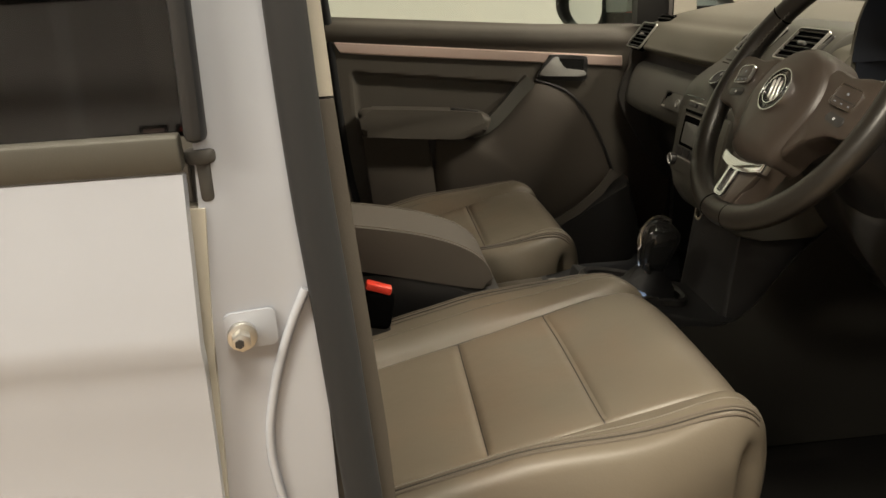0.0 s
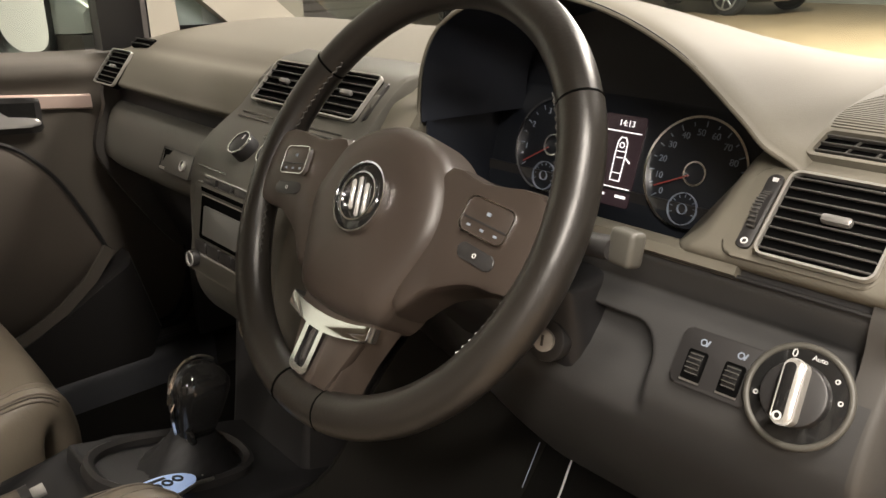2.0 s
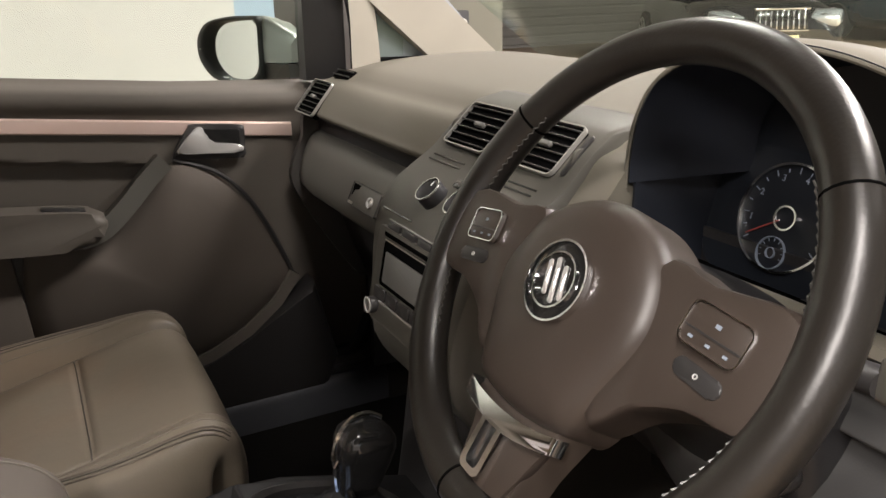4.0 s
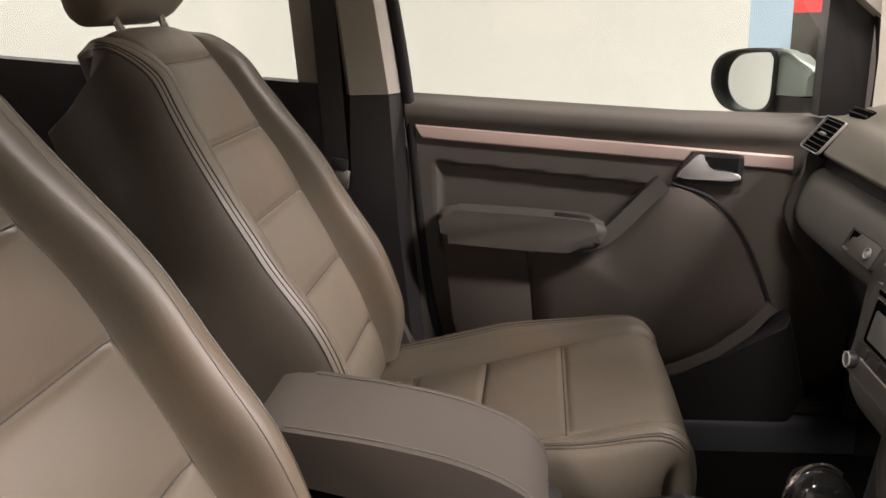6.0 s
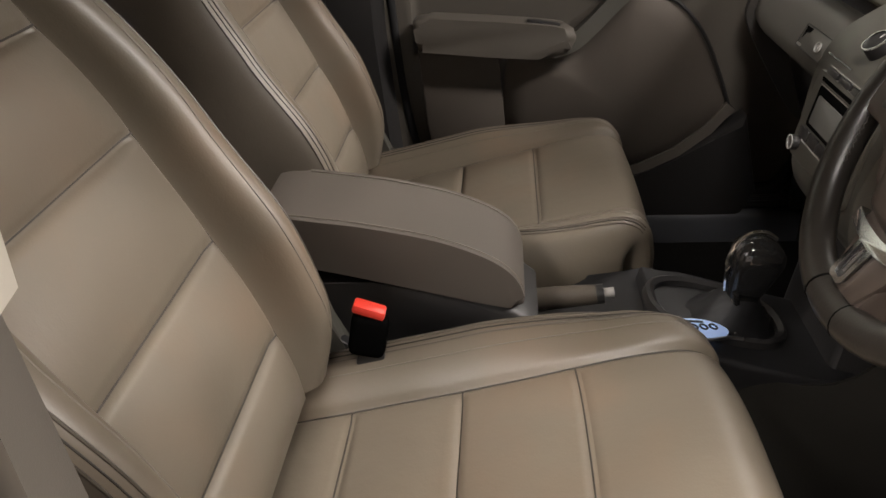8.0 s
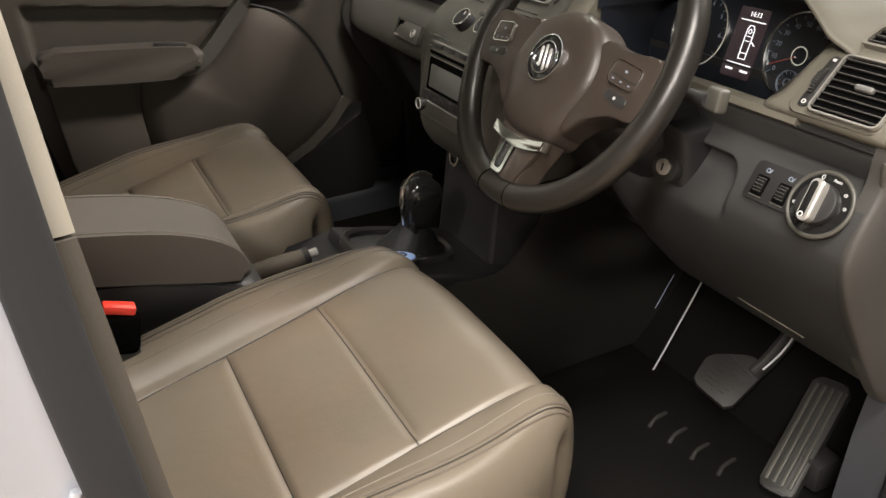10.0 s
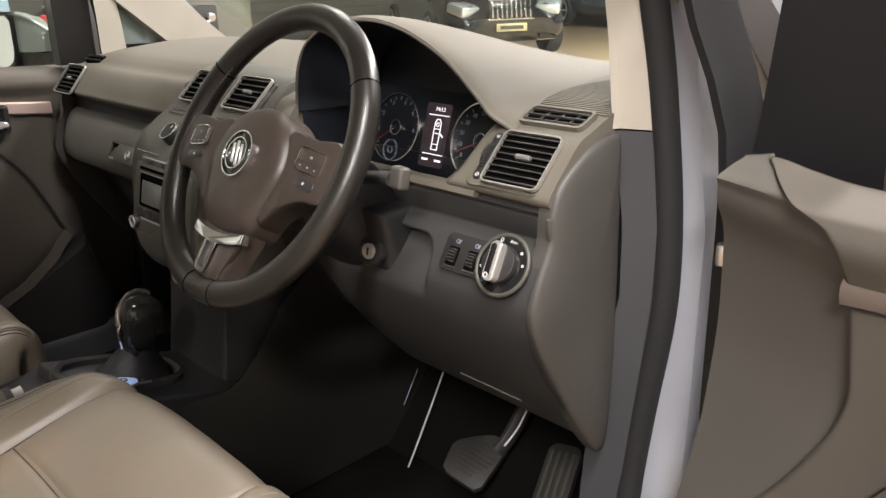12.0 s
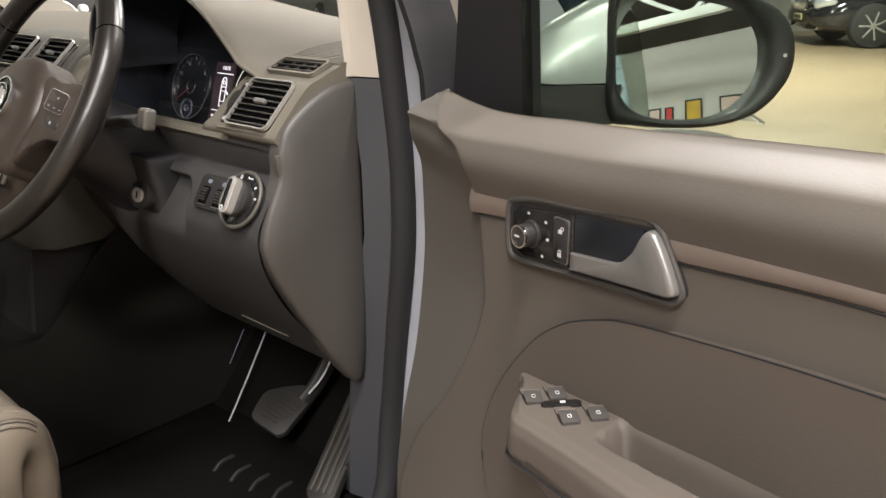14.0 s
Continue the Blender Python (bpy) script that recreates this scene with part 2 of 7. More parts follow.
def smooth_path(pts, n=6, closed=False):
    """Catmull-Rom through the points."""
    p = [Vector(q) for q in pts]
    out, k = [], len(p)
    for i in range(k if closed else k - 1):
        a, b, c, d = (p[(i + o) % k] if closed else p[min(max(i + o, 0), k - 1)] for o in (-1, 0, 1, 2))
        for s in range(n):
            t = s / n
            out.append(0.5 * ((2 * b) + (c - a) * t + (2 * a - 5 * b + 4 * c - d) * t * t + (3 * b - a - 3 * c + d) * t ** 3))
    if not closed:
        out.append(p[-1])
    return out


def tube(pts, r, seg=8, closed=False, flat=1.0, up=(0, 0, 1)):
    """A tube along the points; r may be a number or a function of 0..1."""
    p = [Vector(q) for q in pts]
    rings, k = [], len(p)
    for i in range(k):
        a, b = (p[i - 1], p[(i + 1) % k]) if closed else (p[max(i - 1, 0)], p[min(i + 1, k - 1)])
        d = (b - a).normalized()
        s = d.cross(Vector(up))
        s = s.normalized() if s.length > 1e-4 else d.orthogonal().normalized()
        u = s.cross(d)
        rr = r(i / max(k - 1, 1)) if callable(r) else r
        rings.append([p[i] + rr * (math.cos(a2) * s + flat * math.sin(a2) * u) for a2 in (2 * math.pi * j / seg for j in range(seg))])
    return loft(rings, True, not closed, closed)


def sheet(fn, nu, nv, thick=0.0):
    """A surface fn(u, v) for u, v in 0..1, given thickness away from its normals."""
    bm = bmesh.new()
    g = [[bm.verts.new(fn(i / nu, j / nv)) for j in range(nv + 1)] for i in range(nu + 1)]
    for i in range(nu):
        for j in range(nv):
            bm.faces.new((g[i][j], g[i + 1][j], g[i + 1][j + 1], g[i][j + 1]))
    if thick:
        bmesh.ops.recalc_face_normals(bm, faces=bm.faces)
        bm.normal_update()
        bmesh.ops.solidify(bm, geom=bm.faces[:], thickness=thick)
    return bm


def slab(pts, depth, m=None, bevel=0.0, seg=2):
    """A plate: the outline (x, y) made depth thick along z."""
    bm = bmesh.new()
    low = [bm.verts.new((x, y, -depth / 2)) for x, y in pts]
    top = [bm.verts.new((x, y, depth / 2)) for x, y in pts]
    bm.faces.new(low[::-1])
    bm.faces.new(top)
    n = len(pts)
    for i in range(n):
        bm.faces.new((low[i], low[(i + 1) % n], top[(i + 1) % n], top[i]))
    if bevel:
        rim = [e for e in bm.edges if abs(e.verts[0].co.z - e.verts[1].co.z) < 1e-7]
        bmesh.ops.bevel(bm, geom=rim, offset=bevel, segments=seg, profile=0.5, affect="EDGES")
    if m is not None:
        bmesh.ops.transform(bm, matrix=m, verts=bm.verts)
    return bm


def rounded(w, h, r, n=5):
    """A rounded rectangle's outline, about its centre."""
    out = []
    for cx, cy, a0 in ((w / 2 - r, h / 2 - r, 0), (-w / 2 + r, h / 2 - r, 90), (-w / 2 + r, -h / 2 + r, 180), (w / 2 - r, -h / 2 + r, 270)):
        out += [(cx + r * math.cos(radians(a0 + 90 * k / n)), cy + r * math.sin(radians(a0 + 90 * k / n))) for k in range(n + 1)]
    return out


def ring_plate(outer, inner, depth, m=None):
    """A plate with a hole: two outlines with equally many points."""
    rows = []
    for pts, z in ((outer, 0), (outer, depth), (inner, depth), (inner, 0)):
        rows.append([(x, y, z) for x, y in pts])
    bm = loft(rows, True, False, True)
    if m is not None:
        bmesh.ops.transform(bm, matrix=m, verts=bm.verts)
    return bm


def circle(r, n=32, cx=0, cy=0, sy=1.0):
    return [(cx + r * math.cos(2 * math.pi * k / n), cy + sy * r * math.sin(2 * math.pi * k / n)) for k in range(n)]


def lettering(name, text, size, m, mat, parent, depth=0.0003):
    cu = bpy.data.curves.new("t", "FONT")
    cu.body, cu.size, cu.extrude, cu.align_x, cu.align_y = text, size, depth, "CENTER", "CENTER"
    tmp = new("t", cu)
    me = bpy.data.meshes.new_from_object(tmp.evaluated_get(bpy.context.evaluated_depsgraph_get()))
    bpy.data.objects.remove(tmp)
    bpy.data.curves.remove(cu)
    me.transform(m)
    me.materials.clear()
    me.materials.append(mat)
    ob = new(name, me)
    ob.parent = parent
    return ob


def frame_of(origin, xdir, up):
    """A pose with local x along xdir, local z along the up-most normal to it; local y = z cross x."""
    x = Vector(xdir).normalized()
    z = (Vector(up) - x * Vector(up).dot(x)).normalized()
    y = z.cross(x)
    m = Matrix((x, y, z)).transposed().to_4x4()
    m.translation = Vector(origin)
    return m


def smoothstep(a, b, x):
    t = min(max((x - a) / (b - a), 0), 1)
    return t * t * (3 - 2 * t)


def curve_at(pts, s):
    """A smooth curve through the points."""
    k = next((k for k in range(len(pts) - 2) if s <= pts[k + 1][0]), len(pts) - 2)
    (a, b), (c, d) = pts[k], pts[k + 1]

    def slope(i):
        p, q = pts[max(i - 1, 0)], pts[min(i + 1, len(pts) - 1)]
        return (q[1] - p[1]) / (q[0] - p[0])

    w = c - a
    t = (s - a) / w
    return (2 * t ** 3 - 3 * t * t + 1) * b + (t ** 3 - 2 * t * t + t) * w * slope(k) + (3 * t * t - 2 * t ** 3) * d + (t ** 3 - t * t) * w * slope(k + 1)


def bump_at(x, c, w):
    return math.exp(-((x - c) / w) ** 2)


# ---- the showroom ----
def wall(name, x0, x1, y0, y1, z0, z1, mat, label):
    return structure(name, box(x1 - x0, y1 - y0, z1 - z0, pose((x0 + x1) / 2, (y0 + y1) / 2, (z0 + z1) / 2)), mat, label)


structure("floor", box(30, 22, 0.2, pose(7, 1, -0.1)), M_FLOOR, "tan sealed concrete showroom floor", "floor")
wall("wall_left", -8, 1.475, 4.5, 4.7, 0, 5.2, M_WALL, "plain white painted showroom wall")
wall("wall_left_blue", 1.475, 1.73, 4.5, 4.7, 0, 5.2, M_BLUE, "pale blue painted strip of showroom wall")
wall("wall_left_dark", 1.73, 2.50, 4.5, 4.7, 0, 1.085, M_DARKWALL, "charcoal painted lower part of wall")
wall("wall_left_red", 1.73, 2.50, 4.5, 4.7, 1.085, 1.18, M_REDWALL, "red painted band on the wall")
wall("wall_left_cream", 1.73, 2.50, 4.5, 4.7, 1.18, 5.2, M_WALL, "cream painted upper part of wall")
wall("wall_left_pier", 2.50, 3.45, 4.5, 4.7, 0, 5.2, M_PIER, "grey-green painted pier beside the shutter")
wall("wall_return", 3.25, 3.45, 4.7, 12, 0, 5.2, M_DARKWALL, "charcoal painted partition wall")
wall("wall_front", 17, 17.2, -10, 12, 0, 5.2, M_GREYWALL, "grey painted far wall")

wall("wall_far_left", 3.45, 17, 12, 12.2, 0, 5.2, M_GREYWALL, "grey painted side wall")
wall("wall_rear", -7.2, -7, -10, 4.5, 0, 5.2, M_WALL, "white painted rear wall hung with pictures")
structure("ceiling", box(30, 23, 0.2, pose(7, 1, 5.3)), M_CEIL, "dark corrugated roof over the showroom", "ceiling")
structure("ceiling_slope", box(25, 5.2, 0.12, pose(4.5, -5.6, 4.14, 22, 0, 0)), M_CEIL, "dark corrugated roof slope above the picture wall", "ceiling")


# ---- seats ----
def resample(pts, step):
    p = [Vector(q) for q in pts]
    out, left = [p[0]], step
    for a, b in zip(p, p[1:]):
        d = (b - a).length
        while d >= left and d > 0:
            a = a + (b - a).normalized() * left
            out.append(a.copy())
            d, left = (b - a).length, step
        left -= d
    return out




def along(curve, arc, d):
    """The point d metres along a curve whose points lie at the lengths arc."""
    k = next((k for k in range(1, len(arc)) if arc[k] >= d), len(arc) - 1)
    return curve[k - 1].lerp(curve[k], (d - arc[k - 1]) / max(arc[k] - arc[k - 1], 1e-9))


def upholstery(spine, cross, seams_s, half_of, groove=0.0055, puff=0.006, step=0.0055, bow=0.0, side_at=62):
    """Padded leather over a spine in the xz plane. cross(s) gives half the section as (y, h) points, from the middle outwards;
    seams_s are the spine lengths of the seams across; half_of(s) is half the width of the inset. Returns a mesh for each panel."""
    line = resample(smooth_path([(x, 0, z) for x, z in spine], 10), step)
    n = len(line)
    total = step * (n - 1)
    marks = [0.0] + list(seams_s) + [total]
    grid, tag = [], []
    for i, p in enumerate(line):
        a, b = line[max(i - 1, 0)], line[min(i + 1, n - 1)]
        d = (b - a).normalized()
        nrm = Vector((-d.z, 0, d.x))
        s = i * step
        w = half_of(s)
        curve = smooth_path([(y, h, 0) for y, h in cross(s)], 8)
        arc = [0.0]
        for q, r in zip(curve, curve[1:]):
            arc.append(arc[-1] + (r - q).length)
        at = next(k for k in range(1, len(curve)) if curve[k].x >= w)
        edge = arc[at - 1] + (arc[at] - arc[at - 1]) * (w - curve[at - 1].x) / (curve[at].x - curve[at - 1].x)
        stops = [edge * (1 - (1 - k / 34) ** 1.5) for k in range(35)] + [edge + (arc[-1] - edge) * (k / 40) ** 1.25 for k in range(1, 41)]
        pick = [along(curve, arc, d) for d in stops]
        row, trow = [], []
        for side in (-1, 1):
            pts = []
            for q in pick:
                y, h = q.x, q.y
                k = next((k for k in range(len(marks) - 1) if s <= marks[k + 1] + 1e-9), len(marks) - 2)
                if y < w:
                    span = marks[k + 1] - marks[k]
                    h += puff * math.sin(math.pi * min(max((s - marks[k]) / span, 0), 1)) * (1 - (y / w) ** 4)
                    for c in seams_s:
                        h -= groove * bump_at(s, c, 0.0042) * smoothstep(w, w - 0.025, y)
                h -= groove * bump_at(y, w, 0.0045)
                h += 0.0006 * noise.noise(Vector((s * 14, side * y * 14, 3.1)))
                pts.append((Vector((p.x - (bow * smoothstep(0.28, 0.52, s) * (y / 0.25) ** 3 if side > 0 else 0.0), side * y, p.z)) + nrm * h, (k if y < w else (-1 if side < 0 else -2) - (2 if len(pts) > side_at else 0))))
            row += pts[::-1] if side < 0 else pts[1:]
        grid.append([q for q, _ in row])
        tag.append([t for _, t in row])
    regions = {}
    for i in range(n - 1):
        for j in range(len(grid[0]) - 1):
            regions.setdefault(tag[i][j] if j < len(grid[0]) // 2 else tag[i][j + 1], []).append((i, j))
    out = {}
    for t, cells in regions.items():
        bm = bmesh.new()
        made = {}
        for i, j in cells:
            vs = []
            for c in ((i, j), (i + 1, j), (i + 1, j + 1), (i, j + 1)):
                if c not in made:
                    made[c] = bm.verts.new(grid[c[0]][c[1]])
                vs.append(made[c])
            bm.faces.new(vs)
        out[t] = bm
    return out, grid, line


def front_seat(bow):
    """A front seat; bow draws its front edge back towards the tunnel."""
    seat = thing("front_seat", "taupe grey leather front car seat with stitched panels", "car seat", "front seats")
    top = [(-0.14, 0.547), (0.0, 0.581), (0.1, 0.605), (0.2, 0.629), (0.30, 0.654), (0.352, 0.664), (0.384, 0.665), (0.406, 0.654), (0.419, 0.63), (0.423, 0.585), (0.417, 0.53), (0.405, 0.47)]

    def cushion_cross(s):
        f = smoothstep(0.42, 0.56, s)
        b = 0.040 * (1 - 0.62 * smoothstep(0.28, 0.48, s)) * (1 - 0.8 * smoothstep(0.52, 0.6, s))
        w = 0.264 - 0.052 * smoothstep(0.38, 0.62, s) ** 1.2
        return [(0, 0), (0.08, 0.0), (0.14, 0.001), (0.158, 0.002 + 0.04 * b), (0.158 + 0.42 * (w - 0.212), 0.52 * b), (w - 0.056, 0.92 * b), (w - 0.038, b), (w - 0.019, 0.68 * b), (w - 0.005, -0.014), (w, -0.05), (w - 0.008, -0.11), (w - 0.02, -0.15)]

    panels, grid, line = upholstery(top, cushion_cross, [0.129, 0.263, 0.404], lambda s: 0.156 + 0.004 * smoothstep(0.2, 0.5, s), bow=bow)
    cushion = None
    for t in sorted(panels, reverse=True):
        part("cushion_panel" if t >= 0 else ("cushion_bolster" if t > -3 else "cushion_side"), panels[t], M_LEATHER, seat, "", angle=180)
    # near-black tubes in the seams, painting the shade of the grooves
    mid = len(grid[0]) // 2
    for side in (-1, 1):
        part("seam", tube([a[mid + side * 34] + Vector((0, 0, 0.0004)) for a in grid[4:-26]], 0.0011, 5), M_SEAM, seat, "sunk seam with painted shade")
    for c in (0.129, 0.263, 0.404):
        part("seam", tube([p + Vector((0, 0, 0.0003)) for p in grid[round(c / 0.0055)][mid - 33:mid + 34]], 0.0011, 5), M_SEAM, seat, "sunk seam with painted shade")
    # piping along the sides, stitching beside the seams
    n = len(grid[0]) // 2
    for side in (-1, 1):
        for off, r, mat in ((0, 0.0018, M_PIPING), (1, 0.0010, M_SEAM), (2, 0.0018, M_PIPING)):
            part("piping", tube([a[n + side * (46 + off)] + Vector((0, side * 0.0006, 0.0004)) for a in grid[8:-34:2]], r, 6), mat, seat, "raised double piping")
        part("stitching", tube([a[n + side * 43] + Vector((0, 0, 0.0004)) for a in grid[18:-22:2]], 0.0008, 5), M_THREAD, seat, "row of stitches")
    # plinth and side covers
    part("seat_base", box(0.40, 0.42, 0.16, pose(0.10, 0, 0.44, 0, -8, 0), 0.02), M_BLACK, seat, "black plastic seat base")
    for side in (-1, 1):
        cover = [(-0.13, 0.60), (-0.16, 0.52), (-0.12, 0.45), (0.10, 0.45), (0.34, 0.50), (0.36, 0.535), (0.2, 0.545), (0.02, 0.53), (-0.045, 0.60), (-0.06, 0.68), (-0.095, 0.70)]
        m = Matrix(((1, 0, 0, 0), (0, 0, -1, 0), (0, 1, 0, 0), (0, 0, 0, 1)))
        part("side_cover", slab(cover, 0.03, pose(0, side * 0.258, 0) @ m, 0.008), M_BLACK if side < 0 else M_DASH, seat, "moulded plastic recliner cover")
        part("runner", box(0.50, 0.03, 0.05, pose(0.08, side * 0.19, 0.355), 0.006), M_BLACK, seat, "black seat runner")
    # backrest
    a = radians(22)
    base = Vector((-0.066, 0, 0.60))
    up, out = Vector((-math.sin(a), 0, math.cos(a))), Vector((math.cos(a), 0, math.sin(a)))
    spine = []
    for s, bow in ((0.0, -0.004), (0.08, 0.010), (0.2, 0.012), (0.32, 0.004), (0.45, -0.002), (0.595, -0.010), (0.648, -0.020), (0.674, -0.040), (0.685, -0.065), (0.68, -0.10)):
        p = base + up * s + out * bow
        spine.append((p.x, p.z))
    spine = spine[::-1]

    def back_cross(s0):
        s = 0.76 - s0
        b = (0.050 + 0.013 * bump_at(s, 0.20, 0.11)) * smoothstep(-0.05, 0.12, s) * (1 - 0.40 * smoothstep(0.36, 0.60, s)) * (1 - smoothstep(0.60, 0.70, s))
        w = 0.240 + 0.014 * bump_at(s, 0.30, 0.20) - 0.052 * smoothstep(0.40, 0.70, s) - 0.05 * smoothstep(0.66, 0.76, s)
        ins = half(s0)
        return [(0, 0), (ins * 0.5, 0.0), (ins * 0.9, 0.001), (ins + 0.004, 0.003 + 0.08 * b), (ins + 0.4 * (w - 0.055 - ins), 0.80 * b), (w - 0.055, b), (w - 0.030, 0.78 * b), (w - 0.012, 0.30 * b - 0.006), (w - 0.001, -0.035), (w, -0.07), (w - 0.008, -0.12), (w - 0.024, -0.155)]

    def half(s0):
        s = 0.76 - s0
        return 0.155 - 0.055 * smoothstep(0.38, 0.66, s)

    panels, grid, line = upholstery(spine, back_cross, [0.120, 0.255, 0.381, 0.515, 0.647], half, groove=0.0075, puff=0.011, side_at=50)
    # beyond the piping the sides get the darker copy, standing in for shade
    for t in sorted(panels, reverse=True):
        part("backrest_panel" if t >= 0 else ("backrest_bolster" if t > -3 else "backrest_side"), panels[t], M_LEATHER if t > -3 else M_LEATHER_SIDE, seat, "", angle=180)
    for side in (-1, 1):
        n = len(grid[0]) // 2
        for off, r, mat in ((0, 0.0015, M_LEATHER_SIDE), (1, 0.0009, M_SEAM), (2, 0.0015, M_LEATHER_SIDE)):
            part("piping", tube([a[n + side * (48 + off)] for a in grid[10:-6:2]], r, 6, up=(0, 1, 0)), mat, seat, "raised double piping")
        part("stitching", tube([a[n + side * 45] for a in grid[14:-8:2]], 0.0008, 5, up=(0, 1, 0)), M_THREAD, seat, "row of stitches")
    mid = len(grid[0]) // 2
    # groove shade of the backrest seams, painted as near-black tubes
    for side in (-1, 1):
        part("seam", tube([a[mid + side * 34] + out * 0.0004 for a in grid[8:-4]], 0.0012, 5, up=(0, 1, 0)), M_SEAM, seat, "sunk seam with painted shade")
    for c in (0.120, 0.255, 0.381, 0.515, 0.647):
        part("seam", tube([p + out * 0.0003 for p in grid[round(c / 0.0055)][mid - 33:mid + 34]], 0.0012, 5), M_SEAM, seat, "sunk seam with painted shade")
    # shell of the back
    rings = []
    for k in range(12):
        s = 0.02 + 0.64 * k / 11
        w = 0.226 + 0.014 * bump_at(s, 0.26, 0.16) - 0.058 * smoothstep(0.38, 0.66, s)
        c = base + up * s - out * (0.085 - 0.02 * k / 11)
        rings.append([c + Vector((0, w * math.cos(t) , 0)) + out * (-0.075 * (1 - 0.35 * k / 11)) * max(math.sin(t), -0.2) for t in (2 * math.pi * j / 28 for j in range(28))])
    part("back_shell", loft(rings), M_LEATHER_SIDE, seat, "dark seat back and sides")
    # headrest
    c = base + up * 0.79 - out * 0.05
    m = Matrix.Translation(c) @ pose(0, 0, 0, 0, -18, 0)
    hb = box(0.10, 0.27, 0.17, None, 0.045, 5)
    for v in hb.verts:
        v.co.x += 0.02 * (v.co.y / 0.13) ** 2 - 0.02 * (v.co.z / 0.085) ** 2
    bmesh.ops.transform(hb, matrix=m, verts=hb.verts)
    head = part("headrest", hb, M_LEATHER, seat, "padded leather headrest")
    for side in (-1, 1):
        q0, q1 = base + up * 0.65 - out * 0.05 + Vector((0, side * 0.07, 0)), base + up * 0.75 - out * 0.05 + Vector((0, side * 0.07, 0))
        part("post", tube([q0, q1], 0.006, 12), M_CHROME, head, "chrome headrest post")
        part("post_sleeve", cyl(0.014, 0.016, Matrix.Translation(q0 + up * 0.022) @ pose(0, 0, 0, 0, -25, 0), 20, 0.003), M_BLACK, head)
    return seat


seat_a = front_seat(0.035)
seat_a.matrix_world = pose(0, -0.365, 0)
seat_b = front_seat(0.0)
seat_b.matrix_world = pose(-0.031, 0.335, -0.019)
seat_a["label"] = "taupe leather driver's seat behind the steering wheel"
seat_b["label"] = "taupe leather passenger seat beside the centre armrest"


# ---- seat belt buckles ----
def buckle(x, y, z, lean):
    b = thing("seat_belt_buckle", "black seat belt buckle with red release button", "seat belt buckle", "seat belt buckles", (x, y, z), 0)
    # body blackened so that it sinks into the shade beside the seat
    part("body", box(0.046, 0.025, 0.060, pose(0.0, 0, -0.036, 0, lean, 0), 0.010, 3), M_VOID, b)
    part("release_button", box(0.040, 0.020, 0.012, pose(0.004, 0, 0.0, 0, lean + 8, 0), 0.003), M_RED, b, "bright red release button")
    part("stalk", box(0.035, 0.012, 0.16, pose(-0.015, 0, -0.14, 0, lean, 0), 0.004), M_BLACK, b)
    return b


buckle(0.002, -0.158, 0.690, 12)

# ---- centre console ----
console = thing("centre_console", "dark plastic centre console between the front seats", "centre console")
M_SIDE = Matrix(((1, 0, 0, 0), (0, 0, -1, 0), (0, 1, 0, 0), (0, 0, 0, 1)))
side_outline = [(-0.30, 0.34), (0.66, 0.34), (0.66, 0.50), (0.62, 0.53), (0.54, 0.557), (0.42, 0.592), (0.36, 0.605), (0.28, 0.575), (0.12, 0.555), (-0.02, 0.585), (-0.10, 0.66), (-0.30, 0.66)]
part("body", slab(side_outline, 0.20, pose(0, -0.018, 0) @ M_SIDE, 0.012, 3), M_FRAME, console, "matt black console body")
part("side_fairing", slab([(-0.16, 0.56), (0.19, 0.56), (0.21, 0.62), (0.17, 0.652), (0.10, 0.664), (0.0, 0.685), (-0.16, 0.705)], 0.15, pose(0, -0.015, 0) @ M_SIDE, 0.02, 3), M_BLACK, console, "dark side of the armrest base")
LEDGE = frame_of((0.456, -0.085, 0.6005), (0.9659, 0, -0.2588), (0.2588, 0, 0.9659))
part("console_top", slab([(-0.10, 0.135), (-0.10, -0.052), (0.0, -0.064), (0.095, -0.058), (0.19, -0.040), (0.20, 0.135)], 0.05, LEDGE @ pose(0, 0, -0.0275), 0.006, 3), M_FRAME, console, "dark console top round the gear gaiter")


def oval(u, sx=1.0, sy=1.0):
    return Vector((-0.014 + sx * 0.094 * abs(math.cos(u)) ** 0.8 * (1 if math.cos(u) > 0 else -1), 0.046 + sy * 0.068 * abs(math.sin(u)) ** 0.8 * (1 if math.sin(u) > 0 else -1), 0.0))


part("gaiter_rim", loft([[LEDGE @ (oval(u, a, b) + Vector((0, 0, h))) for u in (2 * math.pi * k / 56 for k in range(56))] for a, b, h in ((1.02, 1.03, -0.004), (1.0, 1.0, 0.006), (0.95, 0.93, 0.009), (0.88, 0.84, 0.005), (0.87, 0.83, -0.004))], True, False), M_BLACK, console, "black rim round the gear gaiter")
lit = [(-0.083, -0.012), (-0.070, -0.004), (-0.045, 0.003), (-0.025, 0.002), (-0.012, -0.006), (-0.016, -0.020), (-0.040, -0.034), (-0.068, -0.042), (-0.080, -0.034)]
lit = [(p.x, p.y) for p in smooth_path([(x, y, 0) for x, y in lit], 4, True)]
plate = part("selector_plate", slab(lit, 0.004, LEDGE @ pose(0, 0, 0.0075), 0.001), M_BLUELIT, console, "blue lit gear position plate")
for k in range(4):
    part("position_ring", ring_plate(circle(0.0062, 18), circle(0.0036, 18), 0.0012, LEDGE @ pose(-0.073 + 0.0138 * k, -0.0245 + 0.0052 * k, 0.0095)), M_DIAL, plate)
part("position_bar", box(0.026, 0.0045, 0.001, LEDGE @ pose(-0.056, -0.006, 0.0098, 0, 0, 15), 0.0004, 1), M_DIAL, plate)
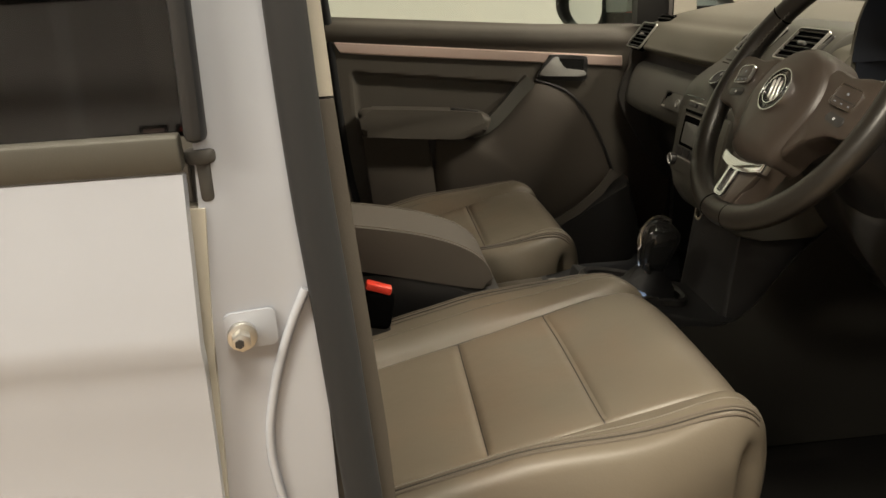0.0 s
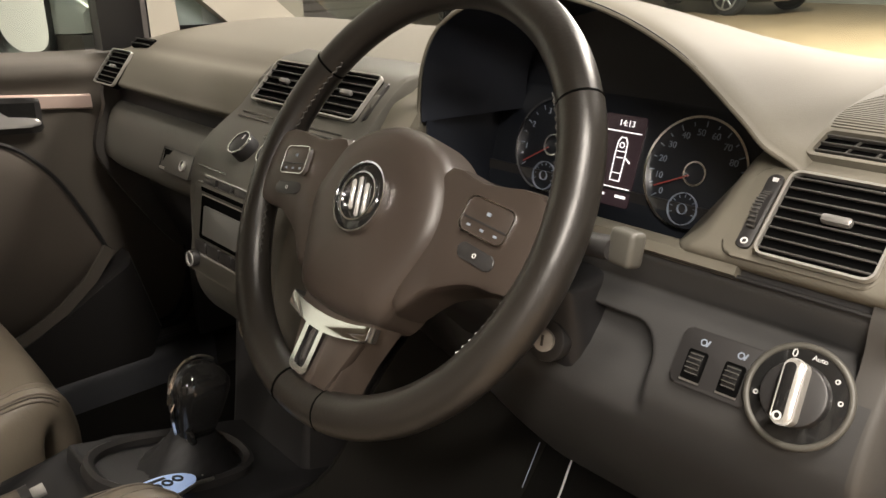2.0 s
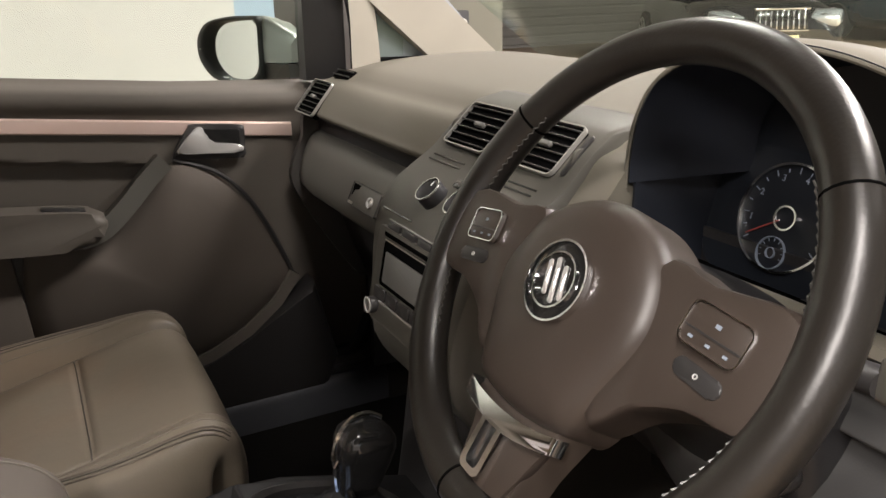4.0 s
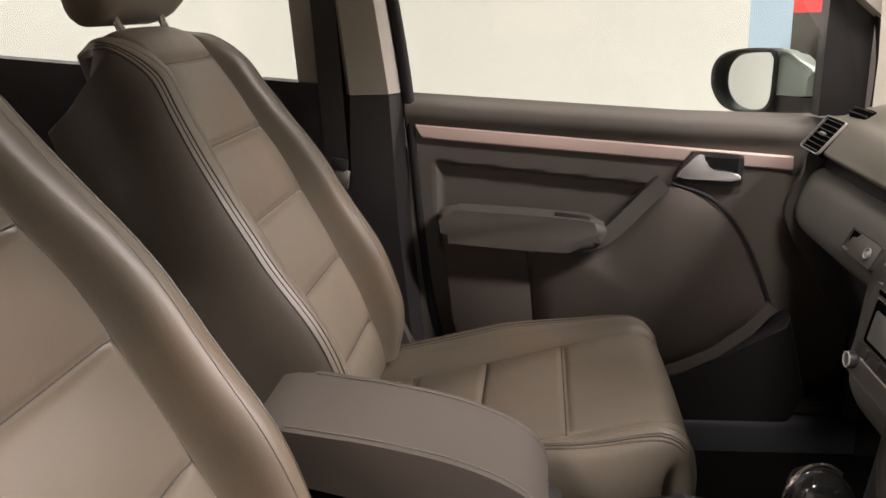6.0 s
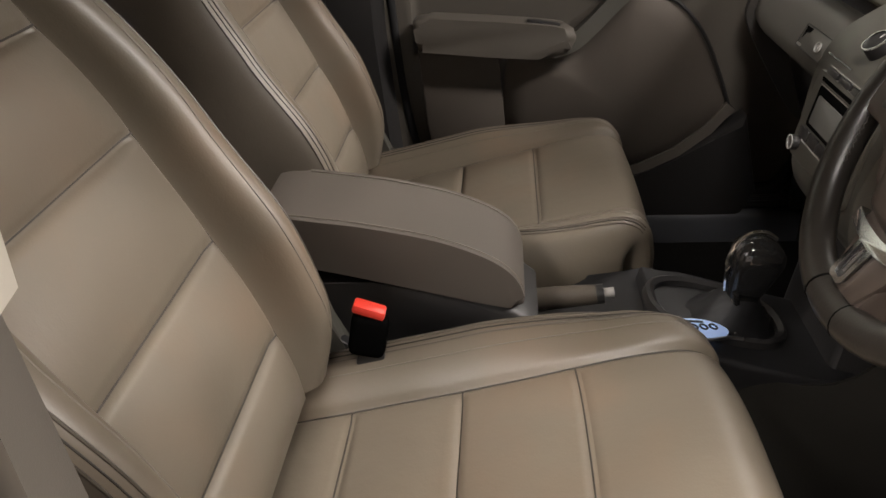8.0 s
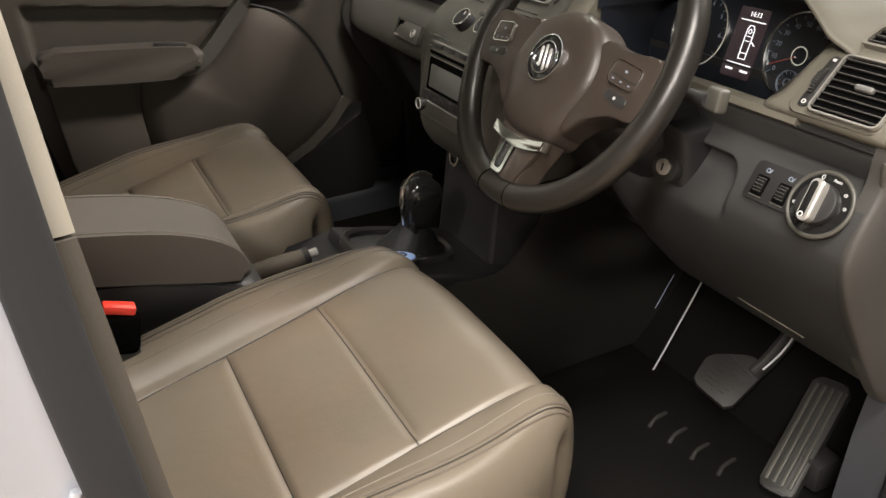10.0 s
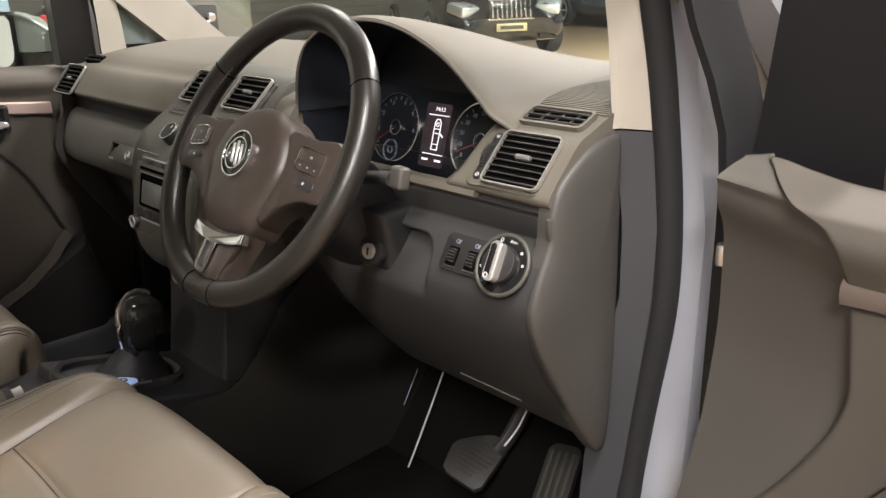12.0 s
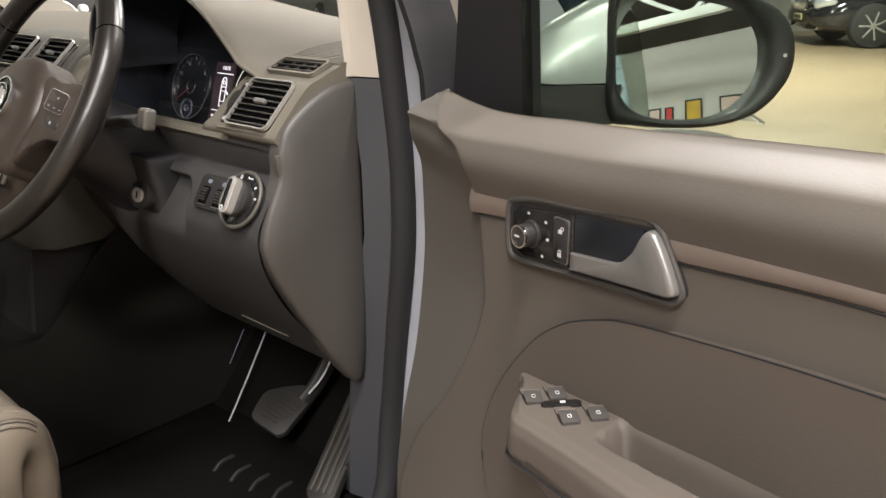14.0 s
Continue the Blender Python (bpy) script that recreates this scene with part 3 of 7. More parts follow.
part("plate_edge", tube([LEDGE @ Vector((x, y, 0.0075)) for x, y in ((-0.084, -0.036), (-0.066, -0.0445), (-0.040, -0.037), (-0.014, -0.022), (0.006, -0.019))], 0.0022, 8), M_SATIN, console, "bright lower edge of the plate")
part("power_socket", ring_plate(circle(0.016, 24), circle(0.011, 24), 0.006, frame_of((0.580, 0.006, 0.716), (0, -1, 0), (-1, 0, 0.2))), M_CHROME, console, "chrome ringed power socket")
part("console_front", slab([(0.56, 0.50), (0.72, 0.44), (0.78, 0.60), (0.70, 0.80), (0.60, 0.80), (0.595, 0.70)], 0.185, pose(0, -0.02, 0) @ M_SIDE, 0.012, 3), M_BLACK, console)
part("ledge_bolt", cyl(0.0045, 0.004, LEDGE @ pose(0, 0, 0.004), 16, 0.001), M_SATIN, console)

lid = [(-0.14, 0.776), (-0.045, 0.770), (0.03, 0.757), (0.095, 0.740), (0.146, 0.718), (0.176, 0.695), (0.190, 0.668), (0.188, 0.646), (0.15, 0.650), (0.064, 0.672), (-0.073, 0.706), (-0.14, 0.715)]
lid = [(p.x, p.y) for p in smooth_path([(x, z, 0) for x, z in lid], 4, True)]
armrest = part("armrest", slab(lid, 0.152, pose(0, -0.015, 0) @ M_SIDE, 0.012, 4), M_ARM, console, "padded grey cloth armrest")
for side in (-1, 1):
    part("stitching", tube([(x, -0.015 + side * 0.0665, z + 0.0008) for x, z in lid[2:26]], 0.0010, 5), M_THREAD, armrest)
part("hinge", cyl(0.025, 0.10, pose(-0.10, -0.015, 0.70, 90, 0, 0), 20, 0.004), M_BLACK, armrest)

lever = thing("handbrake", "black handbrake lever with bright push button", "handbrake")
part("grip", tube(smooth_path([(0.02, 0.010, 0.557), (0.12, 0.006, 0.580), (0.22, 0.0, 0.600), (0.298, -0.002, 0.609)], 5), lambda t: 0.013 + 0.004 * math.sin(math.pi * t), 14), M_LEATHER_SIDE, lever, "black leather grip")
part("collar", tube([(0.292, -0.002, 0.6085), (0.302, -0.002, 0.610)], 0.0140, 16), M_BLACK, lever)
part("push_button", tube([(0.300, -0.002, 0.610), (0.316, -0.002, 0.612)], 0.0075, 16), M_BRIGHT, lever, "bright push button")

gear = thing("gear_selector", "automatic gear selector with chrome trimmed knob and gaiter", "gear lever")
rings = []
for k in range(9):
    t = k / 8
    w = 0.046 * (1 - t) ** 1.3 + 0.014
    c = Vector((0.445 + 0.030 * t, -0.040 - 0.018 * t, 0.588 + 0.070 * t))
    rings.append([c + Vector(((w * 1.2 + 0.004 * math.sin(6 * u + 9 * t)) * math.cos(u), w * math.sin(u), 0.004 * math.sin(5 * u + 20 * t))) for u in (2 * math.pi * j / 28 for j in range(28))])
part("gaiter", loft(rings), M_FRAME, gear, "soft black gaiter with folds")
kr = []
for t, wx, wy in ((0.0, 0.011, 0.010), (0.06, 0.016, 0.014), (0.25, 0.019, 0.016), (0.55, 0.023, 0.019), (0.75, 0.0245, 0.021), (0.88, 0.023, 0.0195), (0.97, 0.0185, 0.016), (1.03, 0.012, 0.010), (1.06, 0.004, 0.003)):
    c = Vector((0.466 + 0.020 * t, -0.058, 0.640 + 0.080 * t))
    kr.append([c + Vector((1.25 * wx * abs(math.cos(u)) ** 0.55 * (1 if math.cos(u) > 0 else -1), 1.3 * wy * abs(math.sin(u)) ** 0.55 * (1 if math.sin(u) > 0 else -1), -0.30 * wx * math.cos(u))) for u in (2 * math.pi * j / 28 for j in range(28))])
part("knob", loft(kr), M_GLOSS, gear, "gloss black knob")
part("knob_edge", tube(smooth_path([(0.447, -0.060, 0.652), (0.445, -0.062, 0.690), (0.452, -0.062, 0.716), (0.468, -0.060, 0.731), (0.486, -0.058, 0.731), (0.500, -0.058, 0.722)], 5), 0.0028, 8, flat=1.5), M_CHROME, gear, "chrome strip")
part("release_button", box(0.008, 0.016, 0.020, pose(0.456, -0.074, 0.650, 0, -12, 0), 0.003), M_GLOSS, gear)
part("lower_ring", tube([(0.465, -0.058, 0.636), (0.467, -0.058, 0.641)], 0.0165, 20), M_CHROME, gear)


# ---- dashboard ----
dash = thing("dashboard", "grey-brown moulded car dashboard with vents and instruments", "dashboard")
PAD = [(0.686, 0.941), (0.674, 0.942), (0.664, 0.946), (0.661, 0.952), (0.666, 0.959), (0.680, 0.977), (0.699, 0.9985), (0.722, 1.006), (0.742, 1.018), (0.775, 1.028), (0.88, 1.040), (1.0, 1.040), (1.10, 1.030), (1.17, 1.010), (1.17, 0.97), (0.9, 0.93), (0.70, 0.90)]


def pad_span(ys, shape, name, mat, label=""):
    rings = [[Vector((x, y, z)) for x, z in shape(y)] for y in ys]
    return part(name, loft(rings), mat, dash, label, angle=50)


def pad_shape(y):
    """The soft top: it draws back towards the doors, and bulges over the glove box."""
    end = smoothstep(0.56, 0.70, abs(y + 0.02))
    belly = 0.012 * bump_at(y, 0.33, 0.18)
    out = []
    for k, (x, z) in enumerate(smooth_path([(x, 0, z) for x, z in PAD[:14]], 4) and [(p.x, p.z) for p in smooth_path([(x, 0, z) for x, z in PAD[:14]], 4)]):
        out.append((x + 0.004 * end - belly * bump_at(z, 0.985, 0.03) * (1 if x < 0.8 else 0), z - 0.012 * end * smoothstep(0.985, 1.03, z)))
    return out + PAD[14:]


def lin(a, b, n):
    return [a + (b - a) * k / n for k in range(n + 1)]


POD = [(0.686, 0.931), (0.674, 0.934), (0.664, 0.939), (0.6585, 0.945), (0.662, 0.954), (0.684, 0.9775), (0.708, 1.000), (0.728, 1.008), (0.750, 1.0165), (0.785, 1.027), (0.88, 1.038), (1.0, 1.040), (1.10, 1.030), (1.17, 1.010)]
pod_line = [(p.x, p.z) for p in smooth_path([(x, 0, z) for x, z in POD], 5)] + PAD[14:]


def pod_ring(k):
    """The pod round the driver's vent; its inner edge leans over the instruments."""
    out = []
    for x, z in pod_line:
        inner = -0.562 + 0.24 * (1.012 - min(max(z, 0.935), 1.012)) + 0.014 * smoothstep(0.962, 0.938, z)
        roll = 0.014 * max(0.0, (k - 0.90) / 0.10) ** 2
        out.append(Vector((x + (roll if x < 0.80 else 0.0), -0.692 + k * (inner + 0.692), z)))
    return out


part("vent_pod", loft([pod_ring(k) for k in lin(0, 0.90, 12) + lin(0.915, 1.0, 6)]), M_PAD, dash, "soft moulded end of the dash top", angle=60)
pad_span(lin(-0.204, 0.665, 40), pad_shape, "dash_top", M_PAD, "soft grained dash top pad")

SHELF = [(0.674, 0.928), (0.664, 0.930), (0.657, 0.936), (0.660, 0.943), (0.672, 0.944), (0.690, 0.938), (0.690, 0.915), (0.68, 0.905)]
FLOOR = [(0.690, 0.9365), (0.760, 0.905), (0.80, 0.892), (1.0, 0.892), (1.0, 0.875), (0.70, 0.875)]
pad_span(lin(-0.588, -0.204, 10), lambda y: SHELF, "cluster_shelf", M_PAD)
# recess floor in flat black, its shade put into the colour
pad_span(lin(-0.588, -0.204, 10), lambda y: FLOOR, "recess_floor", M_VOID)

# instrument hood
ARCH = [(-0.606, 1.000), (-0.592, 1.013), (-0.578, 1.024), (-0.556, 1.043), (-0.503, 1.080), (-0.430, 1.108), (-0.360, 1.119), (-0.290, 1.112), (-0.238, 1.088), (-0.212, 1.052), (-0.203, 1.010), (-0.202, 0.985)]
arch = smooth_path([(y, z, 0) for y, z in ARCH], 6)


def pad_top(x):
    """Height of the dash top."""
    return curve_at([(0.60, 0.985), (0.70, 1.000), (0.742, 1.018), (0.80, 1.030), (0.88, 1.038), (1.0, 1.040), (1.10, 1.030)], x)


def hood_front(p):
    return 0.694 + 0.012 * bump_at(p.x, -0.40, 0.12) + 0.016 * smoothstep(-0.575, -0.606, p.x)


def hood(u, v):
    p = arch[min(len(arch) - 1, round(u * (len(arch) - 1)))]
    v = max(0.0, v - 0.04) / 0.96 if v > 0.04 else 0.0
    e = smoothstep(0.0, 1.0, v)
    x = hood_front(p) + v * 0.40
    y = -0.395 + (p.x + 0.395) * (1 + 0.30 * v)
    base = pad_top(x) - 0.003
    z = base + (p.y - base) * (1 - e)
    lip = 0.004 * (1 - min(1.0, v / 0.03)) ** 2
    return Vector((x, y, z - lip))


part("instrument_hood", sheet(hood, len(arch) - 1, 40, 0.0), M_PAD, dash, "arched hood over the instruments", angle=180)
part("hood_lip", tube([Vector((hood_front(p) + 0.0015, p.x * 0.996 - 0.395 * 0.004, p.y - 0.0055)) for p in arch], 0.0022, 8, up=(1, 0, 0)), M_PAD, dash, "rounded front lip of the hood")


def hood_in(u, v):
    p = arch[min(len(arch) - 1, round(u * (len(arch) - 1)))]
    mid = Vector((-0.395, 1.0, 0))
    q = mid + (p - mid) * (0.978 - 0.17 * v)
    return Vector((hood_front(p) + 0.001 + v * 0.120, q.x, max(q.y, 0.905)))


part("hood_lining", sheet(hood_in, len(arch) - 1, 8, 0.003), M_RECESS, dash, "dark lining of the instrument recess")
part("recess_side", box(0.125, 0.003, 0.115, pose(0.7635, -0.2095, 0.9525)), M_RECESS, dash)
YZ = Matrix(((0, 0, 1, 0), (1, 0, 0, 0), (0, 1, 0, 0), (0, 0, 0, 1)))
part("recess_back", slab([(-0.395 + (p.x + 0.395) * 0.92, 1.0 + (p.y - 1.0) * 0.83) for p in arch[6:]] + [(-0.222, 0.895), (-0.570, 0.895)], 0.004, pose(0.822, 0, 0) @ YZ), M_DIAL, dash, "black back of the instrument recess")

# the cluster: plane leaning back
CL = frame_of((0.800, -0.382, 0.955), (0, -1, 0), (-0.95, 0, 0.30))
cluster = part("instrument_panel", slab(rounded(0.345, 0.125, 0.03), 0.01, CL @ pose(0, 0, -0.006), 0.002), M_DIAL, dash, "black instrument cluster with two dials and a lit screen")
for r0, cx in ((0.050, -0.085), (0.052, 0.083)):
    part("dial_ring", ring_plate(circle(r0, 64, cx, 0.002), circle(r0 - 0.0022, 64, cx, 0.002), 0.004, CL), M_CHROME, cluster, "thin chrome dial ring")
    part("dial_hub", ring_plate(circle(0.0115, 32, cx, 0.002), circle(0.0098, 32, cx, 0.002), 0.003, CL), M_CHROME, cluster)
    part("small_dial_ring", ring_plate(circle(0.0150, 40, cx - 0.004, -0.031), circle(0.0143, 40, cx - 0.004, -0.031), 0.003, CL), M_TICK, cluster)
    part("small_dial_hub", ring_plate(circle(0.0050, 24, cx - 0.004, -0.031), circle(0.0043, 24, cx - 0.004, -0.031), 0.003, CL), M_TICK, cluster)
    for k in range(9):
        a = radians(200 - 220 * k / 8)
        part("small_tick", box(0.0026, 0.0007, 0.0006, CL @ pose(cx - 0.004 + 0.0120 * math.cos(a), -0.031 + 0.0120 * math.sin(a), 0.001, 0, 0, math.degrees(a))), M_TICK, cluster)
    bars = None
    for k in range(17):
        a = radians(215 - 250 * k / 16)
        b = box(0.0055 if k % 2 == 0 else 0.0035, 0.0009, 0.0006, CL @ pose(cx + (r0 - 0.007) * math.cos(a), 0.002 + (r0 - 0.007) * math.sin(a), 0.001, 0, 0, math.degrees(a)))
        bars = b if bars is None else join(bars, b)
    part("tick_marks", bars, M_TICK, cluster)
    a = radians(205 if cx > 0 else 212)
    part("needle", box(0.036, 0.0012, 0.001, CL @ pose(cx + 0.024 * math.cos(a), 0.002 + 0.024 * math.sin(a), 0.0025, 0, 0, math.degrees(a))), M_NEEDLE, cluster)
for k, tx in enumerate(("0", "10", "20", "30", "40", "50", "60", "70", "80")):
    a = radians(215 - 250 * k / 10.5)
    lettering("numeral", tx, 0.0085, CL @ pose(0.083 + 0.037 * math.cos(a), 0.002 + 0.037 * math.sin(a), 0.001), M_TICK, cluster)
for k, tx in enumerate(("1", "2", "3", "4", "5", "6")):
    a = radians(190 - 230 * k / 6)
    lettering("numeral", tx, 0.0085, CL @ pose(-0.085 + 0.037 * math.cos(a), 0.002 + 0.037 * math.sin(a), 0.001), M_TICK, cluster)
screen = part("screen", slab(rounded(0.048, 0.088, 0.003), 0.002, CL @ pose(-0.003, 0.0, 0.0002)), M_SCREEN, cluster, "lit screen showing a car outline with an open door")
lettering("clock", "14:13", 0.0085, CL @ pose(0.0, 0.036, 0.002), M_LIT, screen)
for y in (0.028, -0.026):
    part("screen_line", box(0.040, 0.0012, 0.0006, CL @ pose(-0.001, y, 0.0018)), M_LIT, screen)
carline = [(-0.006, -0.020), (0.006, -0.020), (0.0065, 0.006), (0.006, 0.018), (0.003, 0.023), (-0.003, 0.023), (-0.006, 0.018), (-0.0065, 0.006)]
part("car_symbol", ring_plate(carline, [(x * 0.84, y * 0.95) for x, y in carline], 0.0006, CL @ pose(0, 0, 0.0015)), M_LIT, screen)
part("car_symbol_door", box(0.007, 0.0016, 0.0006, CL @ pose(0.010, 0.001, 0.0018, 0, 0, -35)), M_LIT, screen)
for y, w in ((0.009, 0.0105), (0.003, 0.008), (-0.012, 0.010)):
    part("car_symbol_roof", box(w, 0.0009, 0.0006, CL @ pose(0, y, 0.0018)), M_LIT, screen)
part("car_symbol_lamp", ring_plate(circle(0.0030, 16, 0, 0.015), circle(0.0021, 16, 0, 0.015), 0.0006, CL @ pose(0, 0, 0.0018)), M_LIT, screen)
for x in (-0.014, 0.011):
    part("trip_bar", box(0.012, 0.0026, 0.0006, CL @ pose(x, -0.034, 0.0018)), M_LIT, screen)


# ---- vents ----
def vent(m, w, h, rows, parent, framed=True, knob=True, label="air vent with black slats"):
    """A vent about the origin of m: local x across, y up the face, z outwards."""
    # shallow black plate behind the slats paints the shaded depth
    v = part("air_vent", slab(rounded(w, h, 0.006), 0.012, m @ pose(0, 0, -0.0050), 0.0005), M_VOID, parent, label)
    if framed:
        part("vent_frame", ring_plate(rounded(w + 0.0036, h + 0.0036, 0.0075), rounded(w, h, 0.006), 0.0048, m @ pose(0, 0, 0.0006)), M_VENTRIM, v, "thin satin frame")
    for k in range(rows):
        y = -h / 2 + h * (k + 0.5) / rows
        part("slat", box(w - 0.002, 0.0015, 0.0034, m @ pose(0, y, 0.0034, 8, 0, 0), 0.0005, 1), M_SLAT, v)
    if knob:
        part("vent_tab", box(0.020, 0.0065, 0.007, m @ pose(0.004, 0.001, 0.0062), 0.0025), M_HANDLE, v, "grey adjuster tab")
    return v


RV = frame_of((0.683, -0.6355, 0.9765), (0.02, -1, 0.0), (-0.70, 0, 0.714))
part("vent_surround", slab(rounded(0.106, 0.074, 0.011), 0.005, RV @ pose(-0.010, 0.0, -0.0028), 0.0022, 3), M_PAD, dash, "moulded surround of the driver's vent")
vent(RV @ pose(0.002, 0.0, 0.0015), 0.074, 0.064, 8, dash)
RV2 = frame_of((0.740, -0.638, 1.0125), (0.0, -1, 0.0), (-0.39, 0, 0.92))
part("vent_rim", ring_plate(rounded(0.087, 0.035, 0.007), rounded(0.080, 0.028, 0.005), 0.006, RV2 @ pose(0, 0, 0.0006)), M_PAD, dash, "moulded rim of the narrow vent")
vent(RV2 @ pose(0, 0, 0.0012), 0.080, 0.028, 3, dash, False, False, "narrow demister vent")
for k in range(3):
    part("vane", box(0.0012, 0.022, 0.004, RV2 @ pose(-0.018 + 0.02 * k, 0, 0.002, 0, 0, -14)), M_SLAT, dash)
part("thumbwheel_slot", slab(rounded(0.011, 0.060, 0.004), 0.002, RV @ pose(-0.0465, 0.0, 0.0008), 0.0006), M_BLACK, dash, "dark slot of the thumbwheel")
part("thumbwheel", cyl(0.020, 0.006, RV @ pose(-0.0465, 0.000, -0.011, 0, 90, 0), 36, 0.001), M_BLACK, dash, "ribbed vent thumbwheel")
for k in range(11):
    e = 0.014 - 0.0028 * k
    part("thumbwheel_rib", box(0.006, 0.0009, 0.0012, RV @ pose(-0.0465, e, -0.011 + math.sqrt(0.0204 ** 2 - e * e))), M_SLAT, dash)
part("vent_mark", ring_plate(circle(0.0026, 12), circle(0.0015, 12), 0.0006, RV @ pose(-0.0465, -0.025, 0.0018)), M_WHITE, dash)
part("vent_mark", box(0.004, 0.003, 0.0006, RV @ pose(-0.0465, 0.0255, 0.0019)), M_WHITE, dash)

LV = frame_of((0.676, 0.610, 0.972), (0.0, -1, 0.0), (-0.77, 0, 0.64))
vent(LV @ pose(0, 0, 0.002), 0.090, 0.066, 7, dash)
LV2 = frame_of((0.731, 0.605, 1.0112), (0.0, -1, 0.0), (-0.58, 0, 0.82))
vent(LV2 @ pose(0, 0, 0.000), 0.080, 0.022, 2, dash, False, False, "narrow demister vent")


def pod_top(x):
    return curve_at([(0.70, 0.994), (0.728, 1.008), (0.750, 1.0165), (0.785, 1.027), (0.88, 1.038), (1.0, 1.040)], x)


def grille_edge(x):
    return -0.588 - 0.010 * ((x - 0.80) / 0.05) ** 2


part("speaker_grille", sheet(lambda u, v: Vector((0.757 + 0.135 * u, grille_edge(0.757 + 0.135 * u) + (-0.692 - grille_edge(0.757 + 0.135 * u)) * v, pod_top(0.757 + 0.135 * u) + 0.0006)), 30, 6, 0.0), M_DASH, dash, "ribbed grey speaker grille")
for k in range(34):
    x = 0.759 + 0.0040 * k
    y = grille_edge(x)
    part("grille_rib", box(0.0022, y + 0.691, 0.0016, pose(x, (y - 0.691) / 2, pod_top(x) + 0.0012, 0, -math.degrees(math.atan2(pod_top(x + 0.005) - pod_top(x - 0.005), 0.01)), 0)), M_PAD, dash)

# ---- lower dash, driver ----
LOW = [(0.668, 0.939), (0.665, 0.930), (0.664, 0.924), (0.668, 0.908), (0.670, 0.901), (0.666, 0.897), (0.657, 0.892), (0.648, 0.883), (0.636, 0.866), (0.627, 0.848), (0.625, 0.828), (0.634, 0.792), (0.662, 0.740), (0.705, 0.685), (0.745, 0.640), (0.775, 0.612), (0.80, 0.62)]
low_line = [(p.x, p.z) for p in smooth_path([(x, 0, z) for x, z in LOW], 5)]


def knee(u, v):
    """Panel under the dash, with a hollow beside the steering column."""
    y = -0.692 + 0.557 * u
    k = v * (len(low_line) - 1)
    n = min(int(k), len(low_line) - 2)
    x = low_line[n][0] + (low_line[n + 1][0] - low_line[n][0]) * (k - n)
    z = low_line[n][1] + (low_line[n + 1][1] - low_line[n][1]) * (k - n)
    x += 0.05 * smoothstep(-0.36, -0.20, y) * smoothstep(0.87, 0.80, z)
    dy, dz = abs(y + 0.450) - 0.066, abs(z - 0.842) - 0.014
    d = math.hypot(max(dy, 0.0), max(dz, 0.0)) - 0.024
    x += 0.022 * smoothstep(0.005, -0.007, d) * smoothstep(0.808, 0.868, z)
    return Vector((x, y, z))


part("knee_panel", sheet(knee, 230, 180, 0.0), M_KNEE, dash, "dark grey panel under the dash with a moulded hollow", angle=60)
part("knee_backing", box(0.10, 0.557, 0.30, pose(0.84, -0.4135, 0.78)), M_BLACK, dash)
part("fuse_lid_edge", tube([(0.7195, -0.500, 0.664), (0.7195, -0.605, 0.664)], 0.0012, 6), M_PAD, dash)
part("joint_line", tube([(0.6615, y, 0.9335) for y in lin(-0.692, -0.13, 20)], 0.0016, 6), M_BLACK, dash)
# end covers towards the doors
cap = [(0.659, 0.929), (0.662, 0.940), (0.670, 0.958), (0.689, 0.974), (0.715, 0.989), (0.740, 0.998), (0.766, 1.001), (0.775, 0.990), (0.778, 0.90), (0.778, 0.75), (0.772, 0.640), (0.760, 0.612), (0.728, 0.648), (0.680, 0.724), (0.645, 0.785), (0.631, 0.820), (0.631, 0.842), (0.640, 0.868), (0.652, 0.892), (0.658, 0.908)]
for side, y0 in ((-1, -0.690), (1, 0.655)):
    o = [(p.x, p.y) for p in smooth_path([(x, z, 0) for x, z in cap], 4, True)]
    rings = []
    for sc, d in ((1.0, -0.012), (1.0, 0.003), (0.99, 0.006), (0.95, 0.009), (0.80, 0.014), (0.45, 0.018), (0.1, 0.019)):
        rings.append([Vector((0.715 + (x - 0.715) * sc, y0 + side * d, 0.84 + (z - 0.84) * sc)) for x, z in o])
    part("end_cap", loft(rings), M_CAP, dash, "bulging end cover of the dash", angle=60)


part("end_clip", box(0.016, 0.006, 0.030, pose(0.6645, -0.6935, 0.917, 0, -8, 0), 0.002), M_DASH, dash, "small grey clip at the dash end")

